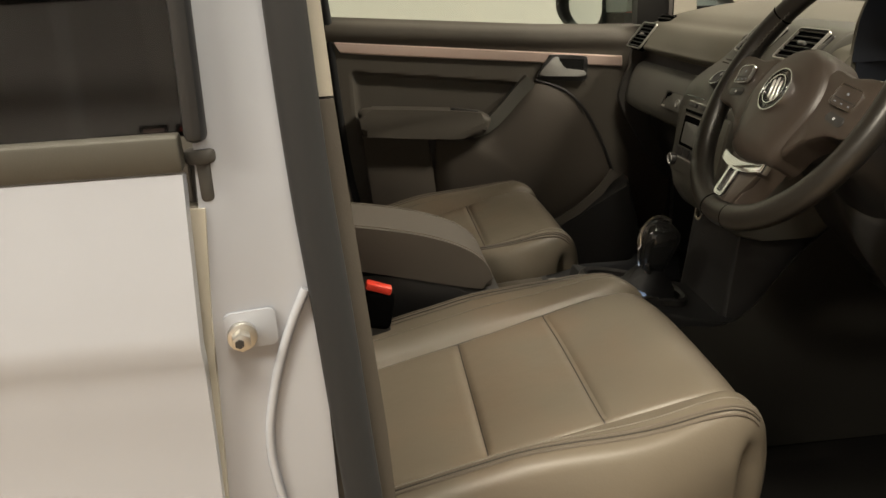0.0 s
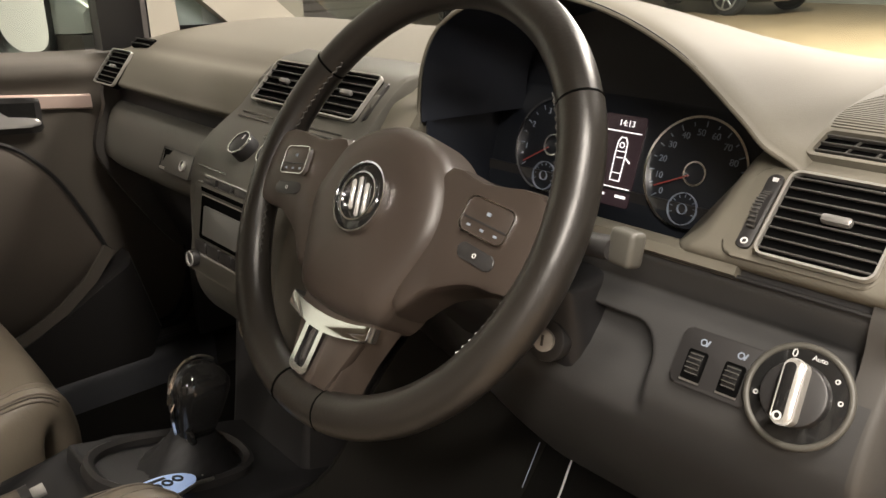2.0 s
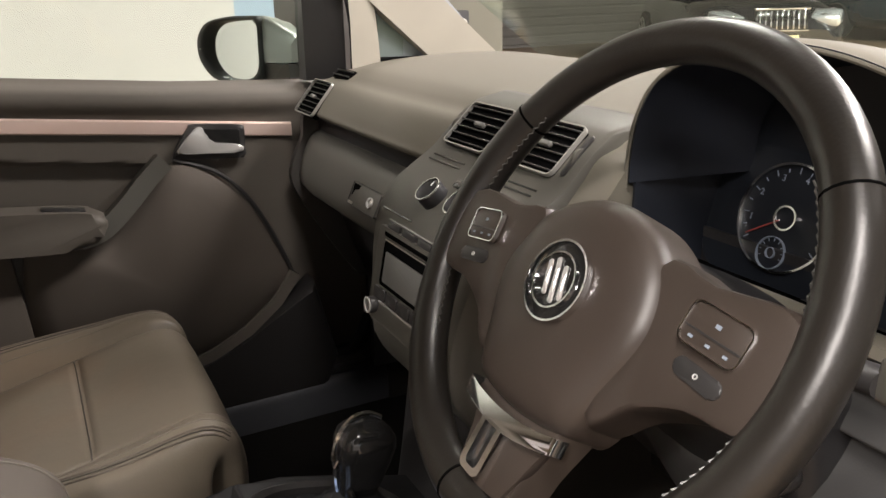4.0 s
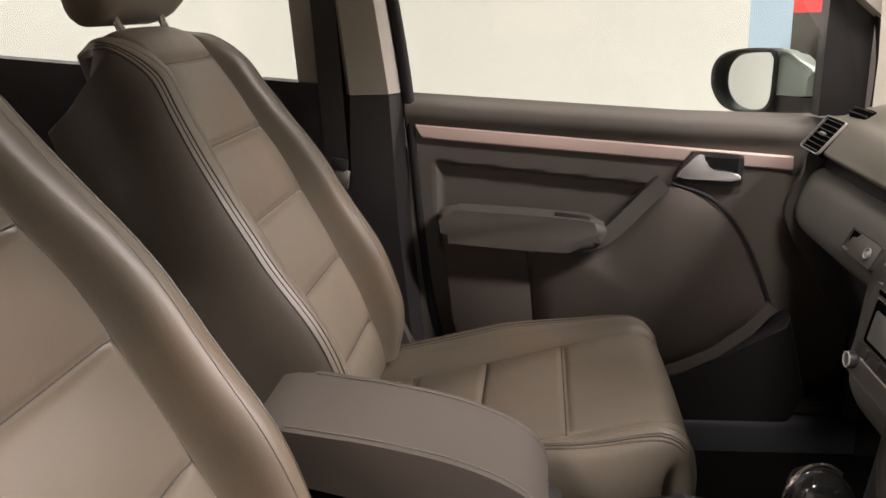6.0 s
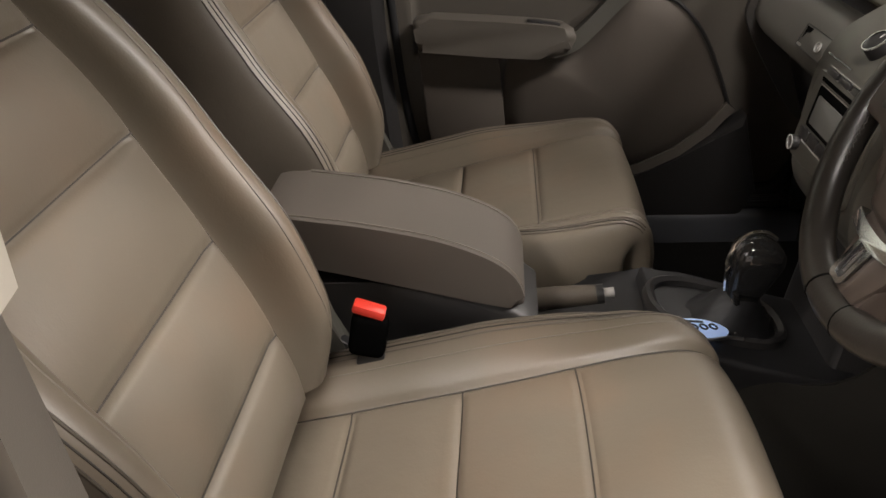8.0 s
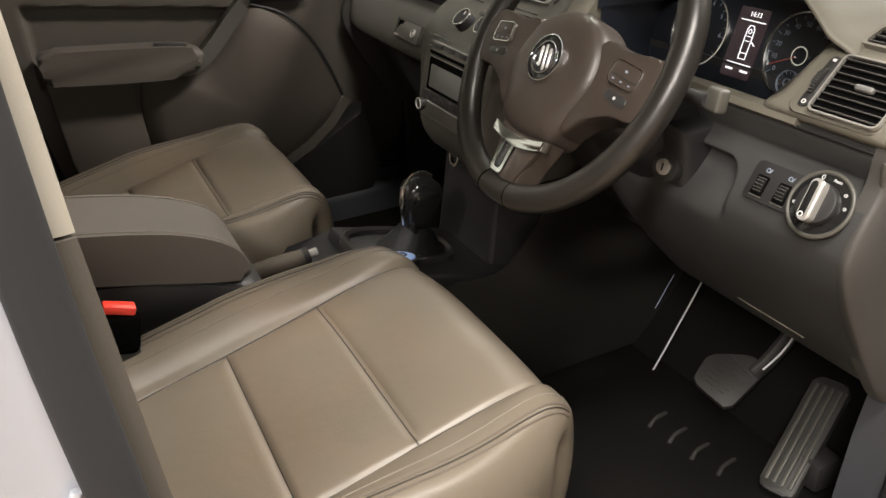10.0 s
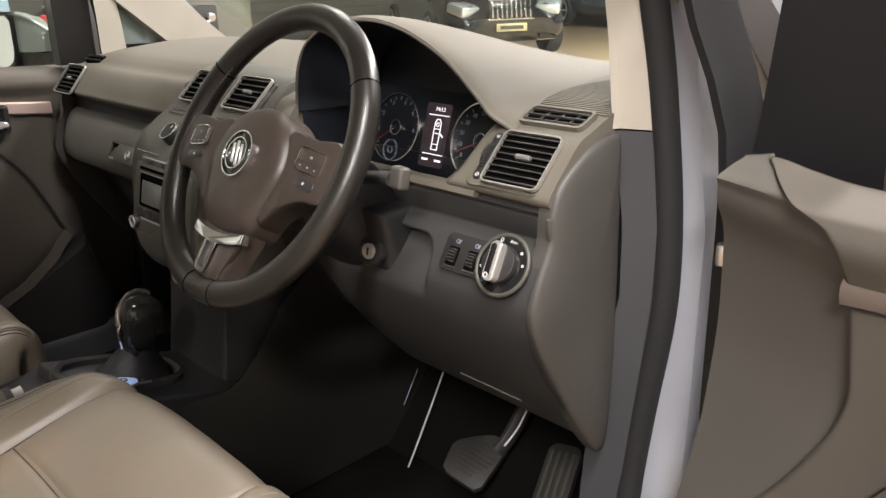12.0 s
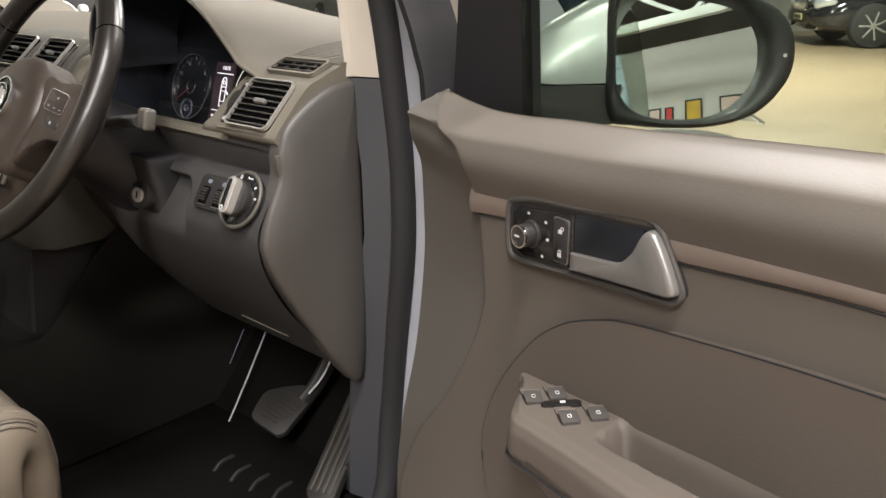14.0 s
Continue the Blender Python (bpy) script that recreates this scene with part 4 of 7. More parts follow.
# light switch and dimmer wheels
SW = frame_of((0.6395, -0.600, 0.8715), (0.03, -1, 0.0), (-0.85, 0, 0.527))
swp = part("dimmer_panel", slab(rounded(0.068, 0.042, 0.006), 0.006, SW @ pose(-0.004, 0.002, 0.001), 0.0015), M_BLACK, dash, "black panel with two dimmer wheels")
for x in (-0.022, 0.006):
    # black plate in place of a shaded hollow
    part("dimmer_recess", slab(rounded(0.015, 0.022, 0.002), 0.002, SW @ pose(x, -0.003, 0.0036)), M_VOID, swp)
    part("dimmer_wheel", cyl(0.0115, 0.0105, SW @ pose(x, -0.002, -0.0035, 0, 90, 0), 28, 0.001), M_GLOSS, swp)
    for k in range(5):
        a = radians(90 + 18 * (k - 2))
        part("wheel_rib", box(0.0100, 0.0008, 0.0008, SW @ pose(x, -0.002 + 0.0117 * math.cos(a), -0.0035 + 0.0117 * math.sin(a))), M_SLAT, swp)
    part("dimmer_mark", ring_plate(circle(0.0026, 12), circle(0.0017, 12), 0.0005, SW @ pose(x + 0.001, 0.0145, 0.0042)), M_TICK, swp)
    part("dimmer_mark", box(0.0012, 0.005, 0.0005, SW @ pose(x + 0.0045, 0.0145, 0.0045, 0, 0, -20)), M_TICK, swp)
    part("dimmer_edge", box(0.015, 0.0014, 0.001, SW @ pose(x, -0.0148, 0.0045)), M_SATIN, swp)
LS = SW @ pose(0.0520, 0.002, 0.006)
sw = part("light_switch", cyl(0.032, 0.010, LS, 56, 0.002), M_GLOSS, dash, "round headlamp switch with bright rim")
part("switch_rim", tube([LS @ Vector((0.0325 * math.cos(a), 0.0325 * math.sin(a), 0.004)) for a in (2 * math.pi * k / 64 for k in range(64))], 0.0024, 10, True), M_DASH, sw, "thin grey rim")
part("switch_dial", cyl(0.021, 0.012, LS @ pose(0, 0, 0.008), 40, 0.002), M_BLACK, sw)
gl = [(x, y) for x, y in rounded(0.0125, 0.042, 0.0058, 6)]
part("switch_grip", loft([[LS @ pose(0, 0, 0, 0, 0, 4) @ Vector((x * sc, y * sd, z)) for x, y in gl] for sc, sd, z in ((1.25, 1.0, 0.010), (1.15, 1.0, 0.019), (1.0, 0.985, 0.0225), (0.9, 0.97, 0.0232), (0.1, 0.3, 0.0233))]), M_VENTRIM, sw, "satin silver turning grip", angle=60)
part("grip_inlay", slab(rounded(0.0070, 0.037, 0.003), 0.0012, LS @ pose(0, 0, 0, 0, 0, 4) @ pose(-0.0022, 0, 0.0233), 0.0004), M_GLOSS, sw, "gloss black inlay")
part("grip_edge", tube([LS @ pose(0, 0, 0, 0, 0, 4) @ Vector((x * 1.02, y * 0.985, 0.0226)) for x, y in gl], 0.0009, 6, True), M_BRIGHT, sw, "bright edge of the grip")
part("grip_symbol", ring_plate(circle(0.0030, 12), circle(0.0018, 12), 0.0005, LS @ pose(0, 0, 0, 0, 0, 4) @ pose(-0.0022, -0.016, 0.0239)), M_WHITE, sw)
lettering("switch_mark", "0", 0.0075, LS @ pose(-0.010, 0.0255, 0.0055), M_WHITE, sw)
lettering("switch_mark", "Auto", 0.0048, LS @ pose(0.006, 0.0262, 0.0055), M_WHITE, sw)
for a in (40, 10, 195):
    part("switch_symbol", ring_plate(circle(0.0017, 10, 0.026 * math.cos(radians(a)), 0.026 * math.sin(radians(a))), circle(0.0009, 10, 0.026 * math.cos(radians(a)), 0.026 * math.sin(radians(a))), 0.0005, LS @ pose(0, 0, 0.0052)), M_WHITE, sw)

# ---- steering column, ignition, stalk ----
column = thing("steering_column", "black steering column shroud with ignition lock and stalk", "steering column")
C = Vector((0.528, -0.372, 0.978))
N, U, R = Vector((-0.853, 0, 0.523)), Vector((0.523, 0, 0.853)), Vector((0, -1, 0))
rings = []
for d, w, hh, drop in ((-0.035, 0.045, 0.040, 0.0), (-0.06, 0.060, 0.050, -0.01), (-0.11, 0.072, 0.058, -0.012), (-0.17, 0.080, 0.066, -0.02), (-0.26, 0.085, 0.075, -0.03)):
    c = C + N * d + U * drop
    rings.append([c + R * (w * abs(math.cos(t)) ** 0.7 * (1 if math.cos(t) > 0 else -1)) + U * (hh * abs(math.sin(t)) ** 0.7 * (1 if math.sin(t) > 0 else -1)) for t in (2 * math.pi * k / 28 for k in range(28))])
part("shroud", loft(rings), M_FRAME, column, "black plastic shroud")
lowc = [(0.615, 0.905), (0.625, 0.84), (0.640, 0.80), (0.662, 0.745), (0.70, 0.70), (0.78, 0.72), (0.78, 0.90)]
part("lower_shroud", slab(lowc, 0.155, pose(0, -0.400, 0) @ M_SIDE, 0.02, 3), M_FRAME, column)
IG = frame_of((0.622, -0.453, 0.851), (0.18, -1, 0), (-0.95, -0.16, 0.25))
ign = part("ignition_lock", cyl(0.0185, 0.016, IG, 40, 0.003), M_BLACK, column, "ignition lock with bright barrel")
part("lock_barrel", cyl(0.0098, 0.006, IG @ pose(0, 0, 0.008), 32, 0.001), M_BRIGHT, ign, "bright round barrel")
part("key_slot", box(0.0020, 0.009, 0.003, IG @ pose(0, 0, 0.0105, 0, 0, 0)), M_BLACK, ign)
part("stalk", tube(smooth_path([(0.600, -0.430, 0.945), (0.594, -0.49, 0.954), (0.590, -0.538, 0.960)], 5), lambda t: 0.010 + 0.002 * t, 14, flat=0.7), M_BLACK, column, "black control stalk")
part("stalk_tip", box(0.015, 0.022, 0.025, pose(0.590, -0.546, 0.963, 0, 10, -8), 0.004, 3), M_DASH, column, "grey stalk end")
part("stalk", tube(smooth_path([(0.600, -0.32, 0.945), (0.592, -0.25, 0.952), (0.586, -0.20, 0.956)], 5), lambda t: 0.011 + 0.003 * t, 14, flat=0.7), M_BLACK, column)

# ---- steering wheel ----
wheel = thing("steering_wheel", "black leather steering wheel with buttons and bright lower spoke", "steering wheel")


def wp(r, u, n=0.0):
    return C + R * r + U * u + N * n


WM = Matrix((R, U, N)).transposed().to_4x4()
WM.translation = C


def rim_tube(a0, a1, r, mat, label=""):
    n = max(4, int((a1 - a0) / 4))
    pts = [wp(0.1695 * math.sin(radians(a)), 0.1695 * math.cos(radians(a))) for a in lin(a0, a1, n)]
    return part("rim", tube(pts, r, 18, up=N, flat=0.92), mat, wheel, label)


rim_tube(57, 171, 0.0162, M_RIM, "polished leather grip")
rim_tube(171, 189, 0.0156, M_RIM)
rim_tube(189, 303, 0.0162, M_RIM)
rim_tube(-57, 57, 0.0156, M_RIM)
for a in (57, 171, 189, 303):
    pts = [wp(0.1695 * math.sin(radians(a + d)), 0.1695 * math.cos(radians(a + d))) for d in (-0.3, 0.3)]
    part("rim_joint", tube(pts, 0.0164, 18, up=N, flat=0.92), M_VOID, wheel)
for side in (1, -1):
    pts = [wp(side * 0.1535 * math.sin(radians(a)), 0.1535 * math.cos(radians(a)), 0.004) for a in lin(52, 124, 60)]
    pts = [p + N * (0.0012 * (-1) ** k) for k, p in enumerate(pts)]
    part("grip_stitching", tube(pts, 0.0008, 5, up=N), M_SLAT, wheel)
hub = [(-0.062, 0.010), (-0.052, 0.030), (-0.028, 0.046), (0.0, 0.052), (0.028, 0.046), (0.052, 0.030), (0.066, 0.008), (0.070, -0.020), (0.060, -0.055), (0.047, -0.090), (0.030, -0.098), (0.0, -0.101), (-0.030, -0.098), (-0.047, -0.090), (-0.060, -0.055), (-0.070, -0.020)]
hub = [(p.x, p.y) for p in smooth_path([(x * 1.10, y, 0) for x, y in hub], 4, True)]
rings = []
for sc, h in ((1.0, -0.030), (1.0, 0.0), (0.985, 0.006), (0.94, 0.012), (0.85, 0.017), (0.65, 0.0205), (0.35, 0.022), (0.05, 0.0225)):
    rings.append([WM @ Vector((x * sc, -0.02 + (y + 0.02) * sc, h)) for x, y in hub])
part("airbag_cover", loft(rings), M_HUB, wheel, "brown-black airbag cover")
for side in (-1, 1):
    o = [(side * 0.055, 0.024), (side * 0.10, 0.026), (side * 0.158, 0.024), (side * 0.160, -0.036), (side * 0.118, -0.044), (side * 0.085, -0.058), (side * 0.055, -0.078)]
    rings = []
    for h, sc in ((-0.022, 1), (0.0, 1), (0.005, 0.985), (0.009, 0.95), (0.0105, 0.88)):
        rings.append([WM @ Vector((side * 0.105 + (x - side * 0.105) * sc, -0.01 + (y + 0.01) * sc, h)) for x, y in ([(p.x, p.y) for p in smooth_path([(x, y, 0) for x, y in o], 4, True)])])
    spoke = part("side_spoke", loft(rings), M_HUB, wheel)
    q = WM @ pose(side * 0.117, 0.001, 0.0105, 0, side * 6, side * -6)
    part("button_pad", slab(rounded(0.040, 0.024, 0.005), 0.006, q, 0.0015), M_HUB, spoke, "gloss button block")
    part("button_trim", ring_plate(rounded(0.0412, 0.0252, 0.006), rounded(0.0396, 0.0236, 0.005), 0.0040, q), M_CHROME, spoke, "bright trim round the buttons")
    part("button_split", box(0.038, 0.0012, 0.001, q @ pose(0, -0.003, 0.0032)), M_BLACK, spoke)
    for sx in (-0.012, 0.0, 0.012):
        part("button_symbol", box(0.0030, 0.0016, 0.0006, q @ pose(sx, -0.0075, 0.0034)), M_TICK, spoke)
    part("button_symbol", box(0.0034, 0.0024, 0.0006, q @ pose(0, 0.004, 0.0034)), M_TICK, spoke)
    part("phone_button", slab(rounded(0.036, 0.011, 0.005), 0.006, WM @ pose(side * 0.117, -0.0235, 0.0085, 0, 0, side * -8), 0.0015), M_BLACK, spoke)
    part("phone_symbol", ring_plate(circle(0.0017, 10), circle(0.0010, 10), 0.0006, WM @ pose(side * 0.117, -0.0235, 0.0118)), M_WHITE, spoke)
rings = []
for h, sc in ((-0.022, 1), (0.0, 1), (0.006, 0.94)):
    rings.append([WM @ Vector((x * sc, y, h)) for x, y in [(-0.050, -0.085), (0.050, -0.085), (0.036, -0.125), (0.030, -0.158), (-0.030, -0.158), (-0.036, -0.125)]])
lowspoke = part("lower_spoke", loft(rings), M_HUB, wheel)
band = [(-0.050, -0.0965), (-0.030, -0.1010), (0.0, -0.1030), (0.030, -0.1005), (0.052, -0.0955)]
band = [(p.x, p.y) for p in smooth_path([(x, y, 0) for x, y in band], 6)]
bar = [(x, y) for x, y in band] + [(x, y - 0.011 - 0.002 * bump_at(x, 0.0, 0.03)) for x, y in band[::-1]]
part("spoke_bar", slab(bar, 0.012, WM @ pose(0, 0, 0.008), 0.002), M_CHROME, lowspoke, "curved chrome trim below the airbag cover")
prong = rounded(0.024, 0.046, 0.006)
part("spoke_prong", ring_plate(prong, [(x * 0.58, y * 0.80) for x, y in prong], 0.006, WM @ pose(-0.010, -0.129, 0.006, 0, 0, -3)), M_CHROME, lowspoke, "chrome prong")
part("spoke_recess", slab(rounded(0.014, 0.036, 0.004), 0.003, WM @ pose(-0.010, -0.129, 0.0065, 0, 0, -3), 0.0005), M_GLOSS, lowspoke)
part("spoke_insert", slab([(0.006, -0.114), (0.042, -0.110), (0.030, -0.140), (0.024, -0.154), (0.006, -0.155)], 0.008, WM @ pose(0, 0, 0.005), 0.002), M_HUB, lowspoke, "dark lower insert")
BM = WM @ pose(0.0, -0.012, 0.0235)
badge = part("badge", cyl(0.0262, 0.004, BM, 48, 0.001), M_GLOSS, wheel, "round chrome emblem on the hub")
part("badge_ring", ring_plate(circle(0.0276, 56), circle(0.0262, 56), 0.005, BM @ pose(0, 0, -0.001)), M_CHROME, badge)
part("badge_disc_ring", ring_plate(circle(0.0192, 48), circle(0.0180, 48), 0.004, BM @ pose(0, 0, 0.001)), M_CHROME, badge)
for x, h in ((-0.008, 0.024), (0.0, 0.031), (0.008, 0.024)):
    part("badge_bar", box(0.0040, h, 0.003, BM @ pose(x, 0, 0.003, 0, 0, 18), 0.0012, 1), M_BRIGHT, badge)

# ---- centre stack ----
SO = [(0.770, 1.030), (0.725, 1.024), (0.700, 1.011), (0.678, 0.992), (0.655, 0.970), (0.628, 0.953), (0.600, 0.934), (0.582, 0.912), (0.570, 0.885), (0.560, 0.845), (0.553, 0.800), (0.556, 0.755), (0.580, 0.715), (0.62, 0.70), (0.80, 0.70), (0.82, 1.0)]
front = [(p.x, p.z) for p in smooth_path([(x, 0, z) for x, z in SO[:14]], 4)] + SO[14:]
rings = []
for y, inset in ((-0.160, 0.016), (-0.157, 0.005), (-0.150, 0.0), (-0.05, 0.0), (0.05, 0.0), (0.112, 0.0), (0.119, 0.005), (0.122, 0.016)):
    mid = -0.018
    rings.append([Vector((x + inset * (1 if x < 0.75 else 0), mid + (y - mid) * (1 - 0.22 * smoothstep(0.95, 0.80, z)), z)) for x, z in front])
stack = part("console_face", loft(rings), M_DASH, dash, "dark grey console face with controls")


def stack_pose(k, y, out=0.0):
    """A pose on the stack's face at the k-th metre down from its top edge."""
    d = 0.0
    for (x0, z0), (x1, z1) in zip(front, front[1:]):
        s = math.hypot(x1 - x0, z1 - z0)
        if d + s >= k:
            t = (k - d) / s
            n = Vector((-(z0 - z1), 0, (x0 - x1))).normalized()
            n = n if n.x < 0 else -n
            return frame_of(Vector((x0 + (x1 - x0) * t, y, z0 + (z1 - z0) * t)) + n * out, (0, -1, 0), n)
        d += s


for y, w in ((0.043, 0.092), (-0.090, 0.084)):
    vent(stack_pose(0.0925, y, 0.001), w, 0.060, 6, dash)
for x in (0.100, -0.143):
    part("vent_wheel_slot", slab(rounded(0.008, 0.050, 0.003), 0.002, stack_pose(0.0925, x, 0.0005), 0.0006), M_BLACK, dash, "slot of the vent wheel")
    part("vent_wheel", cyl(0.012, 0.005, stack_pose(0.0925, x, -0.006) @ pose(0, 0, 0, 0, 90, 0), 24, 0.001), M_DASH, dash)
    part("vent_mark", box(0.003, 0.0025, 0.0006, stack_pose(0.068, x, 0.002)), M_WHITE, dash)
for y, r in ((0.004, 0.0165), (-0.062, 0.0165), (-0.125, 0.014)):
    q = stack_pose(0.196, y, 0.001)
    kn = part("climate_knob", cyl(r, 0.022, q @ pose(0, 0, 0.002), 36, 0.002), M_FRAME, dash, "round climate control knob with bright ring")
    part("knob_ring", ring_plate(circle(r * 0.99, 36), circle(r * 0.91, 36), 0.002, q @ pose(0, 0, 0.0125)), M_CHROME, kn)
    part("knob_mark", box(0.0015, 0.006, 0.001, q @ pose(0, r * 0.5, 0.0134)), M_WHITE, kn)
for j, k in enumerate((0.142, 0.150, 0.232)):
    for y in (0.055, -0.090):
        part("stack_groove", box(0.075, 0.0018, 0.001, stack_pose(k, y, 0.0006)), M_GLOSS, dash)
part("climate_button", slab(rounded(0.024, 0.010, 0.002), 0.004, stack_pose(0.170, -0.018, 0.001), 0.001), M_GLOSS, dash)
radio = part("radio_panel", slab(rounded(0.185, 0.112, 0.006), 0.006, stack_pose(0.305, -0.018, 0.0015), 0.002), M_DASH, dash, "radio with dark display and small keys")
# display well is a raised black plate, shade painted in
part("display_well", slab(rounded(0.142, 0.052, 0.003), 0.002, stack_pose(0.2905, -0.018, 0.0045), 0.0006), M_VOID, radio, "black plate painting a shaded well round the display")
part("radio_display", slab(rounded(0.122, 0.036, 0.002), 0.002, stack_pose(0.293, -0.018, 0.0060), 0.0006), M_DISPLAY, radio)
for k in range(4):
    part("radio_key", slab(rounded(0.030, 0.010, 0.002), 0.004, stack_pose(0.2475, 0.040 - 0.039 * k, 0.005), 0.001), M_BLACK, radio)
for k in range(5):
    part("radio_key", slab(rounded(0.028, 0.014, 0.002), 0.005, stack_pose(0.326, 0.045 - 0.032 * k, 0.005), 0.001), M_BLACK, radio)
part("radio_slot", slab(rounded(0.150, 0.009, 0.003), 0.003, stack_pose(0.2555, -0.018, 0.0055), 0.0008), M_VOID, radio, "disc slot")
part("slot_edge", box(0.150, 0.0010, 0.001, stack_pose(0.2405, -0.018, 0.006)), M_BRIGHT, radio)
part("radio_line", box(0.125, 0.0026, 0.001, stack_pose(0.336, -0.015, 0.0055)), M_BRIGHT, radio)
part("slot_edge", box(0.142, 0.0010, 0.001, stack_pose(0.2635, -0.018, 0.006)), M_SATIN, radio)
for y in (0.058, -0.094):
    q = stack_pose(0.343, y, 0.008)
    part("radio_knob", cyl(0.010, 0.014, q, 28, 0.002), M_BLACK, radio)
    part("radio_knob_ring", ring_plate(circle(0.0098, 28), circle(0.0075, 28), 0.0015, q @ pose(0, 0, 0.007)), M_BRIGHT, radio)

# ---- passenger fascia ----
FAS = [(0.688, 0.912), (0.673, 0.909), (0.662, 0.901), (0.652, 0.885), (0.640, 0.855), (0.635, 0.830), (0.642, 0.812), (0.665, 0.806), (0.72, 0.82), (0.74, 0.90)]
rings = [[Vector((p.x + 0.012 * smoothstep(0.55, 0.68, y), y, p.z)) for p in smooth_path([(x, 0, z) for x, z in FAS], 3, True)] for y in lin(0.095, 0.665, 16)]
part("passenger_fascia", loft(rings), M_DASH, dash, "grey fascia below the dash top")
part("joint_line", box(0.006, 0.56, 0.050, pose(0.691, 0.38, 0.926)), M_FRAME, dash, "dark gap under the dash top")
AB = frame_of((0.6395, 0.305, 0.862), (0, -1, 0), (-0.90, 0, 0.42))
ab = part("airbag_switch_panel", slab(rounded(0.105, 0.036, 0.003), 0.004, AB, 0.001), M_DASH, dash, "recessed key switch panel")
part("panel_groove", ring_plate(rounded(0.1055, 0.0365, 0.0035), rounded(0.1038, 0.0348, 0.003), 0.0012, AB @ pose(0, 0, 0.0022)), M_BLACK, ab, "dark joint round the panel")
# finger recess is only a black plate, shade by colour
part("recess", slab([(-0.049, 0.015), (-0.024, 0.015), (-0.030, 0.008), (-0.041, 0.006), (-0.046, -0.004)], 0.0012, AB @ pose(0, 0, 0.0022)), M_VOID, ab, "black plate painting a shaded finger recess")
part("key_lock", join(ring_plate(circle(0.0085, 28), circle(0.0068, 28), 0.003, AB @ pose(0.026, -0.001, 0.0030)), cyl(0.0040, 0.003, AB @ pose(0.026, -0.001, 0.003), 20, 0.001)), M_BRIGHT, ab, "bright key lock")
part("panel_edge", box(0.018, 0.004, 0.002, AB @ pose(-0.043, -0.0145, 0.002)), M_SATIN, ab)
part("glove_box", slab([(0.70, 0.81), (0.735, 0.70), (0.78, 0.58), (0.90, 0.56), (0.95, 0.81)], 0.58, pose(0, 0.372, 0) @ M_SIDE, 0.015), M_BLACK, dash, "black glove box lid")


# ---- car body ----
body = thing("car_body", "silver people carrier body shell with open driver's door", "car")


def prism(pts_a, pts_b):
    return loft([[Vector(p) for p in pts_a], [Vector(p) for p in pts_b]])


def strip(path, w, d, up):
    """A bar of w by d along the path."""
    p = [Vector(q) for q in path]
    rings = []
    for i in range(len(p)):
        t = (p[min(i + 1, len(p) - 1)] - p[max(i - 1, 0)]).normalized()
        s = t.cross(Vector(up)).normalized()
        u = s.cross(t)
        rings.append([p[i] + s * a + u * b for a, b in ((w / 2, d / 2), (w / 2 * 0.85, d / 2 * 1.15), (-w / 2 * 0.85, d / 2 * 1.15), (-w / 2, d / 2), (-w / 2, -d / 2), (w / 2, -d / 2))])
    return loft(rings)


# floor pan, tunnel, bulkhead, carpet
part("floor_pan", box(2.5, 1.36, 0.05, pose(-0.15, -0.02, 0.285), 0.01), M_BLACK, body)
part("carpet", box(2.4, 1.34, 0.02, pose(-0.15, -0.02, 0.32), 0.006), M_CARPET, body, "black carpet")
part("toe_board", prism([(0.86, -0.69, 0.33), (1.10, -0.69, 0.60), (1.14, -0.69, 0.60), (0.92, -0.69, 0.31)], [(0.86, 0.65, 0.33), (1.10, 0.65, 0.60), (1.14, 0.65, 0.60), (0.92, 0.65, 0.31)]), M_CARPET, body)
part("bulkhead", box(0.04, 1.36, 0.44, pose(1.13, -0.02, 0.76)), M_BLACK, body)
tun = [(-0.11, 0.33), (-0.105, 0.50), (-0.08, 0.53), (0.05, 0.53), (0.075, 0.50), (0.08, 0.33)]
part("tunnel_trim", loft([[Vector((x, y, z)) for y, z in tun] for x in (0.52, 0.80, 1.12)]), M_BLACK, body, "black carpeted tunnel side")
part("tunnel_panel", sheet(lambda u, v: Vector((0.385 + 0.68 * u, -0.146 - 0.018 * math.sin(math.pi * min(1, 1.2 * u)) * math.sin(math.pi * v) - 0.012 * (1 - v), 0.335 + (curve_at([(0.38, 0.600), (0.547, 0.565), (0.60, 0.585), (0.68, 0.68), (0.80, 0.76), (1.1, 0.80)], 0.385 + 0.68 * u) - 0.335) * v)), 30, 16, 0.008), M_TUNNEL, body, "soft dark carpet beside the tunnel")
# sills
for y, s in ((-0.735, -1), (0.695, 1)):
    part("sill", box(1.0, 0.11, 0.16, pose(0.36, y, 0.33), 0.03, 3), M_PAINT if s < 0 else M_KICK, body, "painted sill")
    part("sill_tread", box(0.86, 0.07, 0.012, pose(0.36, y - s * 0.012, 0.416), 0.004), M_BLACK, body, "ribbed black tread strip")
    for k in range(6):
        part("tread_rib", box(0.84, 0.004, 0.004, pose(0.36, y - s * 0.012 + (k - 2.5) * 0.011, 0.4235), 0.001, 1), M_KICK, body)
    for k in range(7):
        part("tread_rib", box(0.80, 0.003, 0.004, pose(0.36, y - s * 0.012 + 0.008 * (k - 3), 0.4235)), M_DASH, body)

